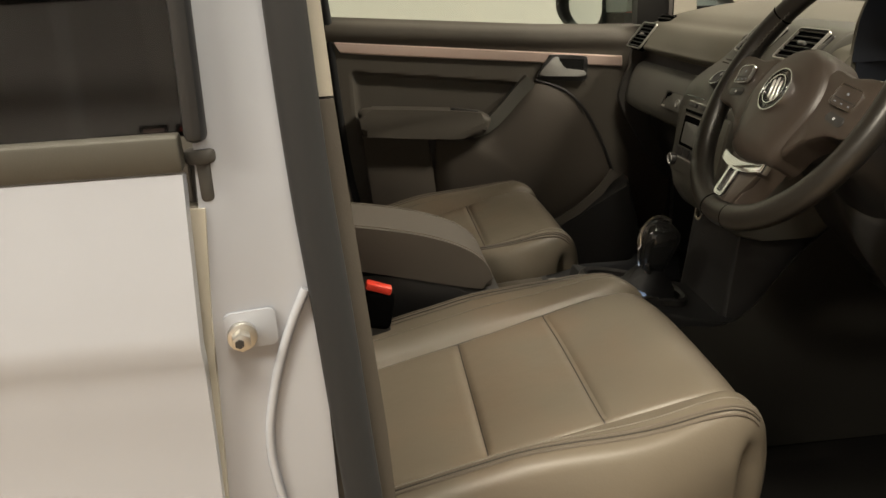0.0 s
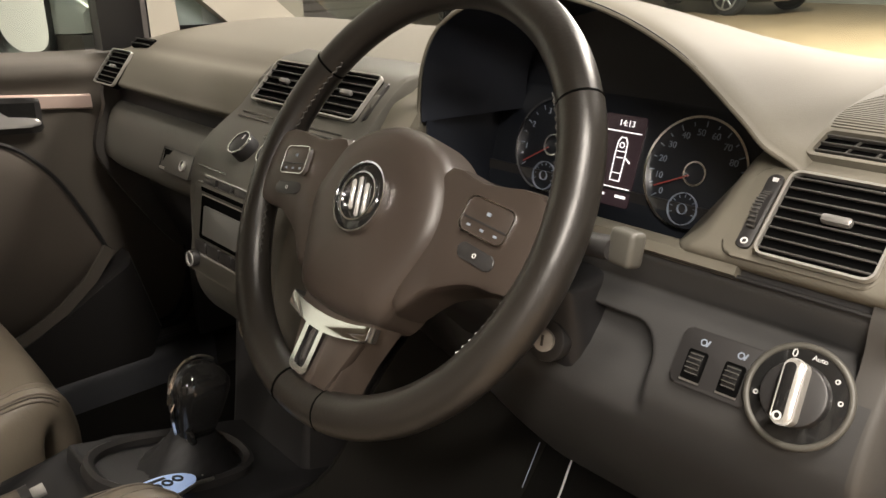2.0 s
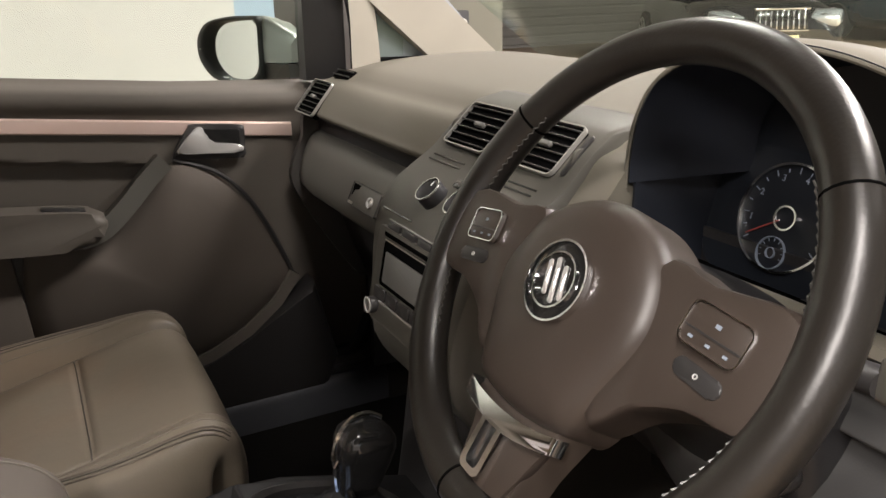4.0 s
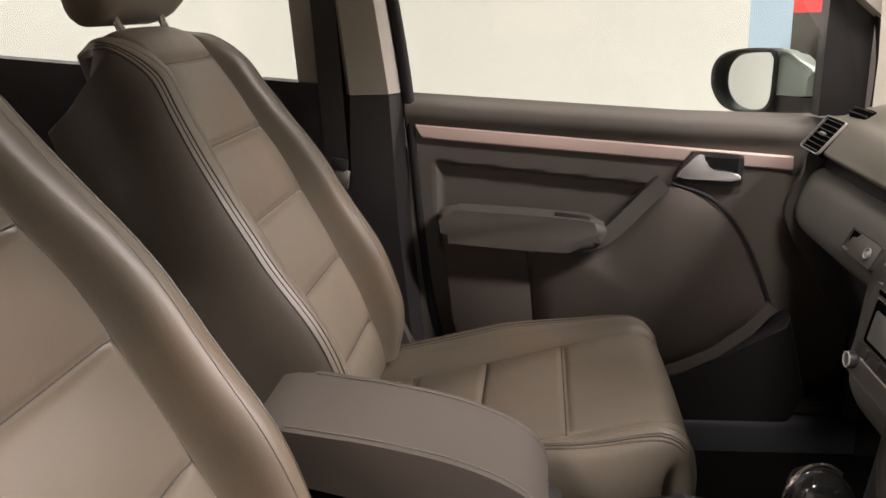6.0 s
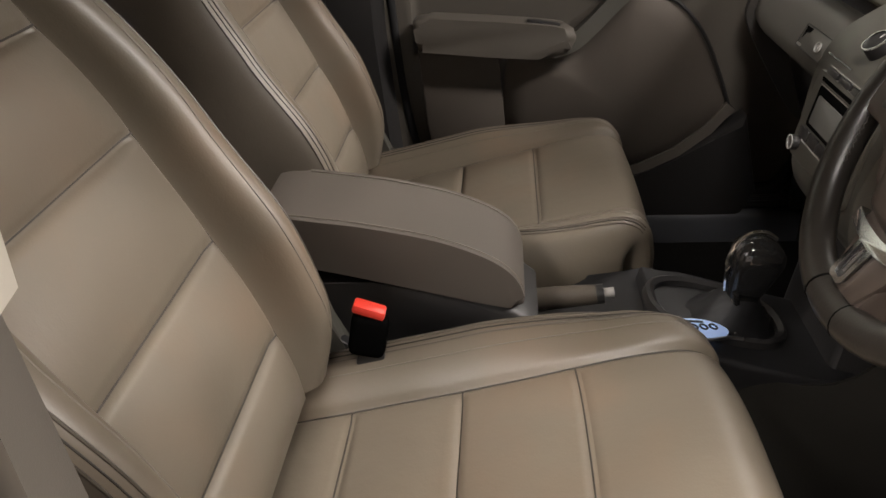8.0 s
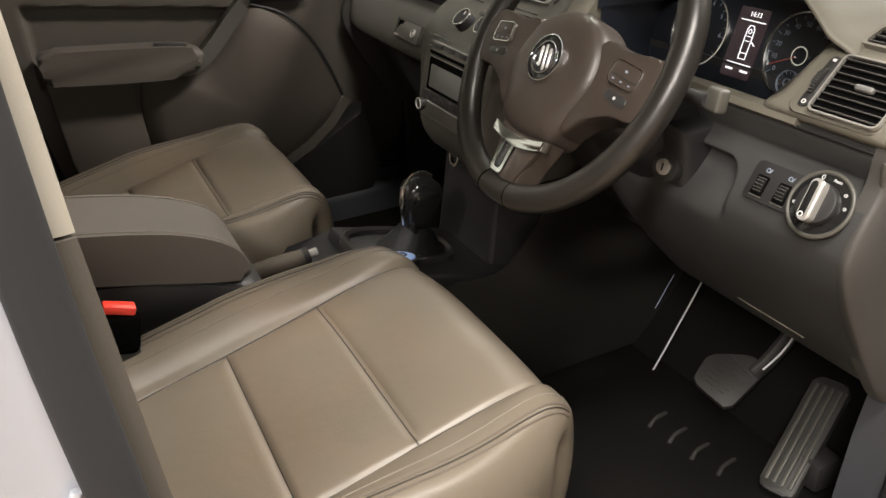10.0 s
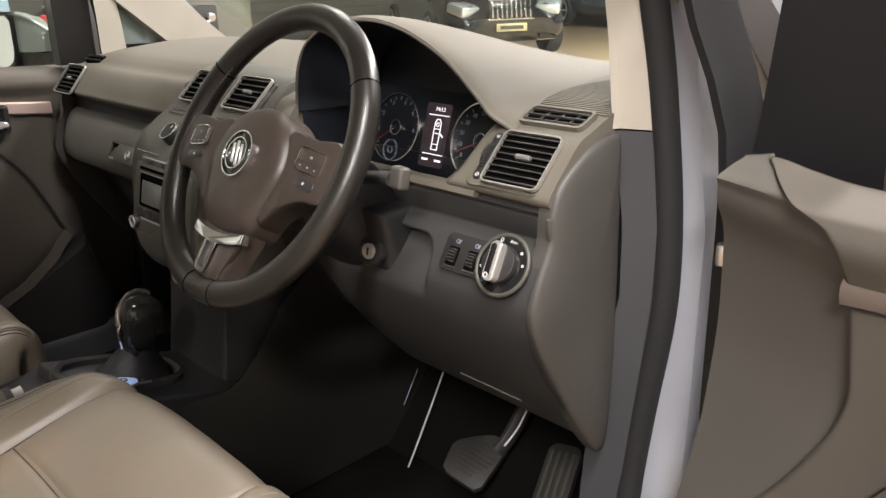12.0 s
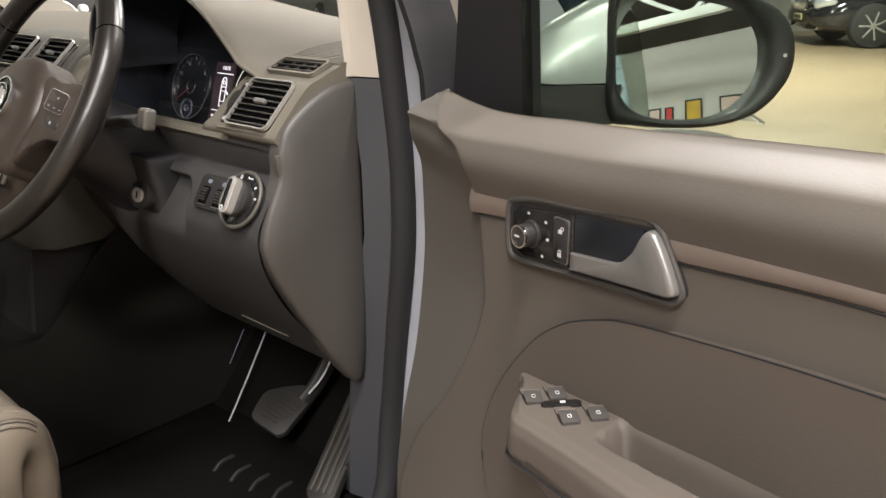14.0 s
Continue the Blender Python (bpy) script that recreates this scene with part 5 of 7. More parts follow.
# front pillars
for side in (-1, 1):
    def mir(pts):
        return [(x, -0.02 + side * y, z) for x, y, z in pts]

    part("corner_pillar", loft([[Vector(q) for q in mir(r)] for r in (
        [(0.764, 0.672, 1.006), (0.772, 0.676, 1.006), (0.782, 0.709, 1.006), (0.80, 0.714, 1.006), (0.83, 0.69, 1.006)],
        [(0.762, 0.664, 1.10), (0.770, 0.668, 1.10), (0.780, 0.696, 1.10), (0.80, 0.702, 1.10), (0.82, 0.68, 1.10)],
        [(0.750, 0.650, 1.24), (0.756, 0.654, 1.24), (0.768, 0.680, 1.24), (0.79, 0.686, 1.24), (0.79, 0.660, 1.24)],
        [(0.70, 0.630, 1.33), (0.706, 0.634, 1.33), (0.72, 0.660, 1.33), (0.75, 0.666, 1.33), (0.75, 0.640, 1.33)])]), M_TRIMLIGHT, body, "light beige pillar trim")
    part("windscreen_pillar", strip(mir([(1.10, 0.705, 0.945), (1.012, 0.702, 1.02), (0.825, 0.692, 1.182), (0.68, 0.678, 1.305), (0.54, 0.655, 1.42), (0.41, 0.630, 1.53)]), 0.10, 0.045, (0, 1, 0)), M_TRIMLIGHT, body, "light beige windscreen pillar trim")
    part("outer_pillar", strip(mir([(1.10, 0.76, 0.98), (0.95, 0.745, 1.13), (0.74, 0.722, 1.30), (0.58, 0.70, 1.43), (0.40, 0.675, 1.55)]), 0.06, 0.05, (0, 1, 0)), M_PAINT, body, "silver painted pillar")
    part("kick_trim", loft([[Vector(q) for q in mir(r)] for r in (
        [(0.770, 0.672, 1.004), (0.782, 0.710, 1.004), (0.81, 0.718, 1.004), (0.84, 0.66, 1.004)],
        [(0.770, 0.686, 0.90), (0.782, 0.722, 0.90), (0.81, 0.728, 0.90), (0.84, 0.66, 0.90)],
        [(0.771, 0.686, 0.815), (0.782, 0.720, 0.815), (0.81, 0.728, 0.815), (0.84, 0.66, 0.815)],
        [(0.772, 0.652, 0.67), (0.782, 0.704, 0.67), (0.81, 0.715, 0.67), (0.90, 0.64, 0.67)],
        [(0.770, 0.642, 0.54), (0.780, 0.690, 0.54), (0.81, 0.708, 0.54), (0.92, 0.63, 0.54)],
        [(0.765, 0.640, 0.42), (0.776, 0.688, 0.42), (0.81, 0.705, 0.42), (0.95, 0.63, 0.42)])]), M_KICK, body, "dark grey kick trim")
    part("footwell_side", prism(mir([(0.80, 0.655, 0.33), (1.13, 0.640, 0.33), (1.13, 0.640, 1.0), (0.80, 0.655, 1.0)]), mir([(0.80, 0.675, 0.33), (1.13, 0.665, 0.33), (1.13, 0.665, 1.0), (0.80, 0.675, 1.0)])), M_TUNNEL, body, "dark carpet at the side of the footwell")
    part("door_seal", tube(smooth_path(mir([(0.40, 0.655, 1.53), (0.62, 0.676, 1.40), (0.742, 0.690, 1.28), (0.787, 0.703, 1.12), (0.795, 0.718, 1.0), (0.796, 0.728, 0.90), (0.796, 0.728, 0.80), (0.796, 0.711, 0.67), (0.792, 0.700, 0.55), (0.76, 0.715, 0.45), (0.68, 0.728, 0.425), (0.30, 0.735, 0.425), (0.10, 0.740, 0.43)]), 5), 0.0145, 14, flat=1.1, up=(1, 0, 0)), M_RUBBER, body, "black rubber door seal")
    part("hinge_pillar", loft([[Vector(q) for q in mir(r)] for r in (
        [(0.79, 0.690, 1.34), (0.795, 0.715, 1.34), (0.82, 0.725, 1.34), (0.87, 0.70, 1.34)],
        [(0.808, 0.708, 1.10), (0.812, 0.736, 1.10), (0.83, 0.752, 1.10), (0.93, 0.79, 1.10), (0.93, 0.70, 1.10)][:3] + [(0.93, 0.70, 1.10)],
        [(0.808, 0.716, 1.00), (0.812, 0.748, 1.00), (0.83, 0.762, 1.00), (0.93, 0.70, 1.00)],
        [(0.808, 0.728, 0.90), (0.812, 0.762, 0.90), (0.83, 0.764, 0.90), (0.93, 0.70, 0.90)],
        [(0.808, 0.728, 0.80), (0.812, 0.761, 0.80), (0.83, 0.764, 0.80), (0.93, 0.70, 0.80)],
        [(0.808, 0.716, 0.67), (0.812, 0.760, 0.67), (0.83, 0.764, 0.67), (0.93, 0.70, 0.67)],
        [(0.806, 0.706, 0.54), (0.812, 0.756, 0.54), (0.83, 0.776, 0.54), (0.93, 0.70, 0.54)],
        [(0.800, 0.706, 0.26), (0.812, 0.756, 0.26), (0.83, 0.776, 0.26), (0.93, 0.70, 0.26)])]), M_PAINT, body, "silver painted hinge pillar")
    part("front_wing", sheet(lambda u, v: Vector((0.88 + 1.0 * u, -0.02 + side * (0.84 + 0.03 * math.sin(math.pi * min(1, v * 1.2)) - 0.06 * u * u), 0.30 + (0.62 - 0.18 * u * u) * v)), 14, 10, 0.006), M_PAINT, body, "silver painted front wing")
    part("quarter_glass", prism(mir([(0.83, 0.702, 1.03), (1.00, 0.702, 1.03), (0.83, 0.702, 1.17)]), mir([(0.83, 0.706, 1.03), (1.00, 0.706, 1.03), (0.83, 0.706, 1.17)])), M_GLASS, body).visible_shadow = False
    part("quarter_seal", tube(mir([(0.825, 0.70, 1.025), (1.01, 0.70, 1.025), (0.825, 0.70, 1.18), (0.825, 0.70, 1.025)]), 0.006, 8), M_RUBBER, body)

part("bonnet", sheet(lambda u, v: Vector((1.18 + 0.85 * u, -0.72 + 1.42 * v, 0.945 - 0.16 * u * u + 0.030 * math.sin(math.pi * v))), 12, 14, 0.006), M_PAINT, body, "silver painted bonnet")
part("scuttle", box(0.10, 1.40, 0.02, pose(1.20, -0.02, 0.965), 0.005), M_BLACK, body, "black plastic scuttle")
ws = part("windscreen", sheet(lambda u, v: Vector((1.185 - 0.74 * u + 0.05 * math.sin(math.pi * v), -0.68 + 1.32 * v + (0.05 - 0.10 * v) * u, 1.012 + 0.54 * u)), 8, 10, 0.004), M_GLASS, body, "clear windscreen")
ws.visible_shadow = False
part("roof", sheet(lambda u, v: Vector((0.46 - 2.3 * u, -0.66 + 1.28 * v, 1.565 + 0.05 * math.sin(math.pi * v) + 0.03 * math.sin(math.pi * u))), 12, 12, 0.02), M_PAINT, body, "silver painted roof")
part("headliner", sheet(lambda u, v: Vector((0.44 - 2.24 * u, -0.64 + 1.24 * v, 1.535 + 0.04 * math.sin(math.pi * v) + 0.03 * math.sin(math.pi * u))), 12, 12, 0.01), M_TRIMLIGHT, body, "light cloth headliner")

# driver's side middle pillar
part("pillar_paint", loft([[Vector(q) for q in r] for r in (
    [(-0.100, -0.775, 0.28), (-0.040, -0.760, 0.28), (-0.035, -0.735, 0.28), (-0.12, -0.70, 0.28)],
    [(-0.128, -0.768, 0.70), (-0.085, -0.758, 0.70), (-0.035, -0.756, 0.70), (-0.040, -0.700, 0.70)],
    [(-0.118, -0.768, 0.84), (-0.070, -0.757, 0.84), (-0.034, -0.755, 0.84), (-0.040, -0.700, 0.84)],
    [(-0.108, -0.768, 0.92), (-0.062, -0.755, 0.92), (-0.040, -0.752, 0.92), (-0.045, -0.700, 0.92)],
    [(-0.103, -0.765, 1.02), (-0.070, -0.752, 1.02), (-0.044, -0.748, 1.02), (-0.050, -0.696, 1.02)],
    [(-0.096, -0.752, 1.15), (-0.070, -0.740, 1.15), (-0.048, -0.734, 1.15), (-0.055, -0.68, 1.15)],
    [(-0.085, -0.700, 1.50), (-0.070, -0.692, 1.50), (-0.060, -0.686, 1.50), (-0.070, -0.62, 1.50)])]), M_PAINT, body, "silver painted middle pillar")
part("door_seal", tube(smooth_path([(-0.044, -0.690, 1.50), (-0.036, -0.738, 1.18), (-0.031, -0.752, 1.02), (-0.023, -0.760, 0.90), (-0.015, -0.764, 0.76), (-0.004, -0.765, 0.60), (0.026, -0.762, 0.48), (0.12, -0.760, 0.43)], 6), 0.0138, 14, flat=1.05, up=(1, 0, 0)), M_RUBBER, body, "black rubber door seal")
part("pillar_trim_upper", loft([[Vector(q) for q in r] for r in (
    [(-0.009, -0.738, 1.057), (-0.055, -0.744, 1.057), (-0.13, -0.72, 1.057), (-0.13, -0.69, 1.057), (-0.018, -0.69, 1.057)],
    [(-0.014, -0.726, 1.17), (-0.055, -0.732, 1.17), (-0.14, -0.705, 1.17), (-0.14, -0.675, 1.17), (-0.024, -0.675, 1.17)],
    [(-0.03, -0.672, 1.50), (-0.07, -0.678, 1.50), (-0.18, -0.655, 1.50), (-0.18, -0.62, 1.50), (-0.06, -0.62, 1.50)])]), M_TRIMLIGHT, body, "light beige pillar trim")
part("pillar_trim_lower", loft([[Vector(q) for q in r] for r in (
    [(-0.009, -0.739, 1.055), (-0.055, -0.745, 1.055), (-0.16, -0.73, 1.055), (-0.16, -0.69, 1.055), (-0.03, -0.69, 1.055)],
    [(0.008, -0.750, 0.80), (-0.055, -0.750, 0.80), (-0.17, -0.74, 0.80), (-0.17, -0.69, 0.80), (-0.01, -0.69, 0.80)],
    [(0.020, -0.752, 0.42), (-0.055, -0.750, 0.42), (-0.20, -0.74, 0.42), (-0.20, -0.69, 0.42), (0.0, -0.69, 0.42)])]), M_DOOR, body, "dark brown-grey pillar trim")
part("pillar_flange", tube(smooth_path([(-0.041, -0.7575, 0.925), (-0.057, -0.7585, 0.892), (-0.071, -0.760, 0.852), (-0.080, -0.761, 0.805), (-0.076, -0.761, 0.753), (-0.064, -0.760, 0.68), (-0.060, -0.758, 0.55)], 6), 0.0035, 10, flat=0.8, up=(0, 1, 0)), M_PAINT, body, "raised painted flange of the pillar")
striker = part("striker_plate", slab(rounded(0.036, 0.028, 0.004), 0.003, frame_of((-0.082, -0.7625, 0.900), (1, 0.2, 0), (0.2, -1, 0)), 0.001), M_PAINT, body, "bright striker plate with bolt")
part("striker_bolt", join(cyl(0.0105, 0.006, frame_of((-0.088, -0.767, 0.897), (1, 0.2, 0), (0.2, -1, 0)), 24, 0.001), cyl(0.007, 0.016, frame_of((-0.088, -0.772, 0.897), (1, 0.2, 0), (0.2, -1, 0)), 6, 0.001)), M_SATIN, striker)
part("striker_socket", cyl(0.0035, 0.002, frame_of((-0.088, -0.7805, 0.897), (1, 0.2, 0), (0.2, -1, 0)), 6), M_BLACK, striker)


# rear door on the driver's side
rear = thing("rear_door", "silver rear car door with dark tinted glass, closed", "car door", "car doors")


def skin(u, v):
    z = 0.30 + 0.718 * v
    y = -0.776 - 0.014 * min(1.0, (1.018 - z) / 0.128) + 0.006 * smoothstep(0.892, 0.884, z) + 0.003 * smoothstep(0.884, 0.80, z)
    return Vector((-0.109 - 0.022 * (1 - v) - 0.85 * u, y, z))


part("door_skin", sheet(skin, 10, 60, 0.012), M_PAINT, rear, "silver painted outer skin with a crease")
part("door_edge", strip([(-0.120, -0.764, 0.32), (-0.124, -0.764, 0.75), (-0.114, -0.762, 0.92), (-0.108, -0.758, 0.992)], 0.016, 0.02, (0, 1, 0)), M_TRIMLIGHT, rear, "pale sealed edge of the door")
part("belt_moulding", box(0.85, 0.014, 0.024, pose(-0.533, -0.772, 1.032, 8, 0, 0), 0.0025, 2), M_DASH, rear, "grey waist moulding")
part("guide_stop", join(cyl(0.008, 0.030, pose(-0.100, -0.757, 1.010), 16, 0.003), cyl(0.011, 0.010, pose(-0.100, -0.757, 1.026), 16, 0.003)), M_CAP, rear, "grey rubber stop")
part("frame_post", box(0.013, 0.02, 0.50, pose(-0.0985, -0.738, 1.285, -7, 0, 0), 0.005), M_FRAME, rear, "black window frame post")
part("door_glass", sheet(lambda u, v: Vector((-0.105 - 0.80 * u, -0.760 + 0.065 * v, 1.04 + 0.48 * v)), 4, 4, 0.004), M_DARKGLASS, rear, "dark tinted glass").visible_shadow = False
part("inner_post", box(0.012, 0.012, 0.50, pose(-0.178, -0.715, 1.28, -7, 0, 0), 0.003), M_STEEL, rear)
part("inner_panel", box(0.84, 0.03, 0.70, pose(-0.53, -0.73, 0.68), 0.01), M_CLOTH, rear, "dark inner door panel")

# passenger side middle pillar, belt, rear door
part("pillar_trim_upper", loft([[Vector(q) for q in r] for r in (
    [(-0.083, 0.690, 1.060), (-0.10, 0.665, 1.060), (-0.175, 0.665, 1.060), (-0.187, 0.690, 1.060), (-0.187, 0.74, 1.060), (-0.083, 0.74, 1.060)],
    [(-0.097, 0.665, 1.22), (-0.112, 0.640, 1.22), (-0.178, 0.640, 1.22), (-0.190, 0.665, 1.22), (-0.190, 0.72, 1.22), (-0.097, 0.72, 1.22)],
    [(-0.14, 0.600, 1.52), (-0.15, 0.575, 1.52), (-0.20, 0.575, 1.52), (-0.21, 0.600, 1.52), (-0.21, 0.66, 1.52), (-0.14, 0.66, 1.52)])]), M_TRIMLIGHT, body, "light beige pillar trim")
part("pillar_trim_lower", loft([[Vector(q) for q in r] for r in (
    [(-0.083, 0.690, 1.058), (-0.10, 0.664, 1.058), (-0.175, 0.664, 1.058), (-0.195, 0.690, 1.058), (-0.195, 0.74, 1.058), (-0.083, 0.74, 1.058)],
    [(-0.075, 0.690, 0.80), (-0.095, 0.662, 0.80), (-0.19, 0.662, 0.80), (-0.21, 0.690, 0.80), (-0.21, 0.74, 0.80), (-0.075, 0.74, 0.80)],
    [(-0.05, 0.690, 0.40), (-0.07, 0.660, 0.40), (-0.22, 0.660, 0.40), (-0.25, 0.690, 0.40), (-0.25, 0.74, 0.40), (-0.05, 0.74, 0.40)])]), M_BLACK, body, "black pillar trim")
part("pillar_outer", box(0.10, 0.03, 1.3, pose(-0.14, 0.755, 0.93, 4, 0, 0), 0.01), M_PAINT, body)
part("door_seal", tube(smooth_path([(-0.115, 0.655, 1.45), (-0.086, 0.690, 1.22), (-0.070, 0.705, 1.05), (-0.060, 0.708, 0.85), (-0.045, 0.708, 0.65), (-0.01, 0.708, 0.50), (0.06, 0.708, 0.44)], 5), 0.012, 12, up=(1, 0, 0)), M_RUBBER, body, "black rubber door seal")
part("door_seal", tube([(-0.232, 0.690, 1.50), (-0.208, 0.712, 1.20), (-0.206, 0.722, 1.04)], 0.016, 10, up=(1, 0, 0)), M_RUBBER, body, "black rubber seal of the rear door")
belt = thing("seat_belt", "black webbing seat belt beside the pillar", "seat belt")
part("webbing", strip([(-0.215, 0.655, 1.40), (-0.212, 0.662, 1.15), (-0.208, 0.655, 0.95), (-0.205, 0.645, 0.75), (-0.21, 0.64, 0.50)], 0.046, 0.0025, (0, 1, 0)), M_BLACK, belt, "black woven webbing")
part("tongue", box(0.030, 0.006, 0.036, pose(-0.196, 0.637, 0.905, 0, 12, 0), 0.002), M_SATIN, belt, "bright belt tongue")
part("tongue_grip", box(0.034, 0.012, 0.028, pose(-0.200, 0.640, 0.93, 0, 12, 0), 0.004), M_BLACK, belt)
rear2 = copy_thing(rear, pose(0, 0, 0))
for o in list(rear2.children):
    bpy.data.objects.remove(o)
part("inner_panel", prism([(-0.200, 0.690, 0.32), (-1.235, 0.690, 0.32), (-1.235, 0.690, 1.188), (-0.200, 0.690, 1.076)], [(-0.200, 0.740, 0.32), (-1.235, 0.740, 0.32), (-1.235, 0.740, 1.188), (-0.200, 0.740, 1.076)]), M_BLACK, rear2, "dark inner door panel")
part("frame_post", box(0.050, 0.04, 0.46, pose(-0.262, 0.700, 1.28, 6, 0, 0), 0.008), M_TRIMLIGHT, rear2, "beige window frame post")
part("door_glass", sheet(lambda u, v: Vector((-0.28 - 0.75 * u, 0.735 - 0.065 * v, 1.05 + 0.48 * v)), 4, 4, 0.004), M_GLASS, rear2).visible_shadow = False
part("door_skin", box(0.95, 0.02, 0.74, pose(-0.76, 0.765, 0.66), 0.01), M_PAINT, rear2)
rear2["label"] = "closed rear car door with dark inner panel"

# the rear of the cabin
part("rear_quarter", box(0.85, 0.05, 0.80, pose(-1.62, 0.72, 0.70), 0.02), M_BLACK, body)
part("rear_quarter", box(0.95, 0.05, 0.80, pose(-1.55, -0.76, 0.70), 0.02), M_BLACK, body)
for y in (0.715, -0.755):
    part("rear_pillar", box(0.16, 0.06, 0.50, pose(-1.16, y, 1.30, 6 if y > 0 else -6, 0, 0), 0.02), M_TRIMLIGHT, body)
    part("rear_pillar", box(0.30, 0.06, 0.50, pose(-1.92, y, 1.30, 6 if y > 0 else -6, 0, 0), 0.02), M_TRIMLIGHT, body)
part("tailgate", box(0.06, 1.44, 0.80, pose(-2.03, -0.02, 0.68), 0.02), M_BLACK, body)
part("tailgate_glass", box(0.006, 1.28, 0.46, pose(-1.99, -0.02, 1.31, 0, 8, 0)), M_DARKGLASS, body)
rearseat = thing("rear_seat", "dark leather rear bench seat", "car seat")
part("backrest", box(0.16, 1.20, 0.62, pose(-1.14, -0.02, 0.86, 0, -20, 0), 0.06, 4), M_LEATHER_SIDE, rearseat)
part("cushion", box(0.50, 1.20, 0.18, pose(-0.86, -0.02, 0.55, 0, -8, 0), 0.06, 4), M_LEATHER_SIDE, rearseat)
part("base", box(0.44, 1.1, 0.16, pose(-0.86, -0.02, 0.41), 0.01), M_BLACK, rearseat)

# ---- pedals and mat ----
mat_ob = thing("floor_mat", "black rubber backed floor mat with raised ribs", "floor mat")
part("mat", slab(rounded(0.52, 0.42, 0.05), 0.008, pose(0.62, -0.42, 0.334), 0.002), M_CARPET, mat_ob)
for x, y in ((0.752, -0.352), (0.754, -0.397), (0.759, -0.442), (0.770, -0.487)):
    part("rib", tube(smooth_path([(x - 0.024, y - 0.008, 0.337), (x - 0.004, y + 0.001, 0.341), (x + 0.024, y + 0.006, 0.337)], 4), 0.0035, 8), M_PEDAL, mat_ob, "raised rubber rib")
part("mat_edge", tube(smooth_path([(0.99, -0.215, 0.535), (0.937, -0.225, 0.463), (0.865, -0.238, 0.372), (0.822, -0.246, 0.322)], 6), 0.0017, 8), M_WHITE, mat_ob, "pale edge of the mat")
part("mat_edge", tube([(0.935, -0.166, 0.466), (0.896, -0.168, 0.407)], 0.0010, 8), M_TICK, mat_ob, "faint pale edge of the carpet")
brake = thing("brake_pedal", "black ribbed rubber brake pedal on its arm", "pedal")
PB = frame_of((0.845, -0.402, 0.4265), (0.0, -1, -0.266), (-0.427, -0.232, 0.874))
pad = [PB.inverted() @ Vector(q) for q in ((0.799, -0.369, 0.413), (0.807, -0.441, 0.399), (0.893, -0.434, 0.442), (0.890, -0.400, 0.450), (0.844, -0.354, 0.440))]
pad = [Vector((p.x, p.y, 0)) for p in pad]
pad = [a.lerp(b, f) for a, b in zip(pad, pad[1:] + pad[:1]) for f in (0.12, 0.5, 0.88)]
part("pad", slab([(p.x, p.y) for p in pad], 0.014, PB @ pose(0, 0, -0.007), 0.003), M_PEDAL, brake, "ribbed rubber pad")
for k in range(8):
    part("rib", box(0.060 - 0.006 * abs(k - 4), 0.0035, 0.003, PB @ pose(0.0, -0.030 + 0.0085 * k, 0.0008, 0, 0, 10), 0.001), M_PEDAL, brake)
part("arm", tube(smooth_path([(0.872, -0.424, 0.432), (0.905, -0.430, 0.462), (0.940, -0.436, 0.53), (0.975, -0.43, 0.70)], 5), 0.010, 10, flat=1.6), M_PEDAL, brake, "black steel pedal arm")
part("arm_edge", tube(smooth_path([(0.872, -0.440, 0.452), (0.905, -0.446, 0.482), (0.936, -0.449, 0.54), (0.955, -0.442, 0.62)], 5), 0.0018, 8), M_STEEL, brake)
throttle = thing("accelerator_pedal", "black accelerator pedal with rubber ribs", "pedal")
PA = frame_of((0.852, -0.548, 0.408), (0.22, -0.97, 0.10), (-0.58, -0.10, 0.80))
part("pad", slab(rounded(0.054, 0.19, 0.012), 0.014, PA, 0.004), M_PEDAL, throttle)
for k in range(4):
    part("rib", box(0.006, 0.165, 0.005, PA @ pose(-0.018 + 0.012 * k, 0, 0.008), 0.0015), M_DASH, throttle, "grey rubber rib")
part("base", box(0.05, 0.06, 0.05, pose(0.85, -0.57, 0.375), 0.008), M_BLACK, throttle)

# ---- passenger door ----
pd = thing("passenger_door", "closed passenger door with silver trim strip and armrest", "car door", "car doors")


def belt_z(x):
    return 1.057 - 0.092 * (x + 0.08) + 0.035 * max(0, x - 0.45) ** 1.0


def strip_z(x):
    return 0.984 - 0.108 * (x + 0.05)


def pd_face(u, v):
    """Inner face: a rolled waist, then the flat with a sunk soft field above the armrest."""
    x = -0.075 + 0.895 * u
    zt, zb = belt_z(x), 0.34
    z = zb + (zt - zb) * v
    h = zt - z
    y = 0.700
    y += 0.035 * smoothstep(0.018, 0.0, h) - 0.012 * bump_at(h, 0.035, 0.022)
    y += 0.030 * smoothstep(0.62, 0.77, x)
    top = 0.926 - 0.128 * (x + 0.011)
    field = smoothstep(0.0, 0.010, top - z) * smoothstep(-0.024, -0.012, x) * smoothstep(0.010, -0.004, x - 0.300 - 1.43 * (z - 0.800)) * smoothstep(0.74, 0.76, z)
    return Vector((x, y + 0.016 * field, z))


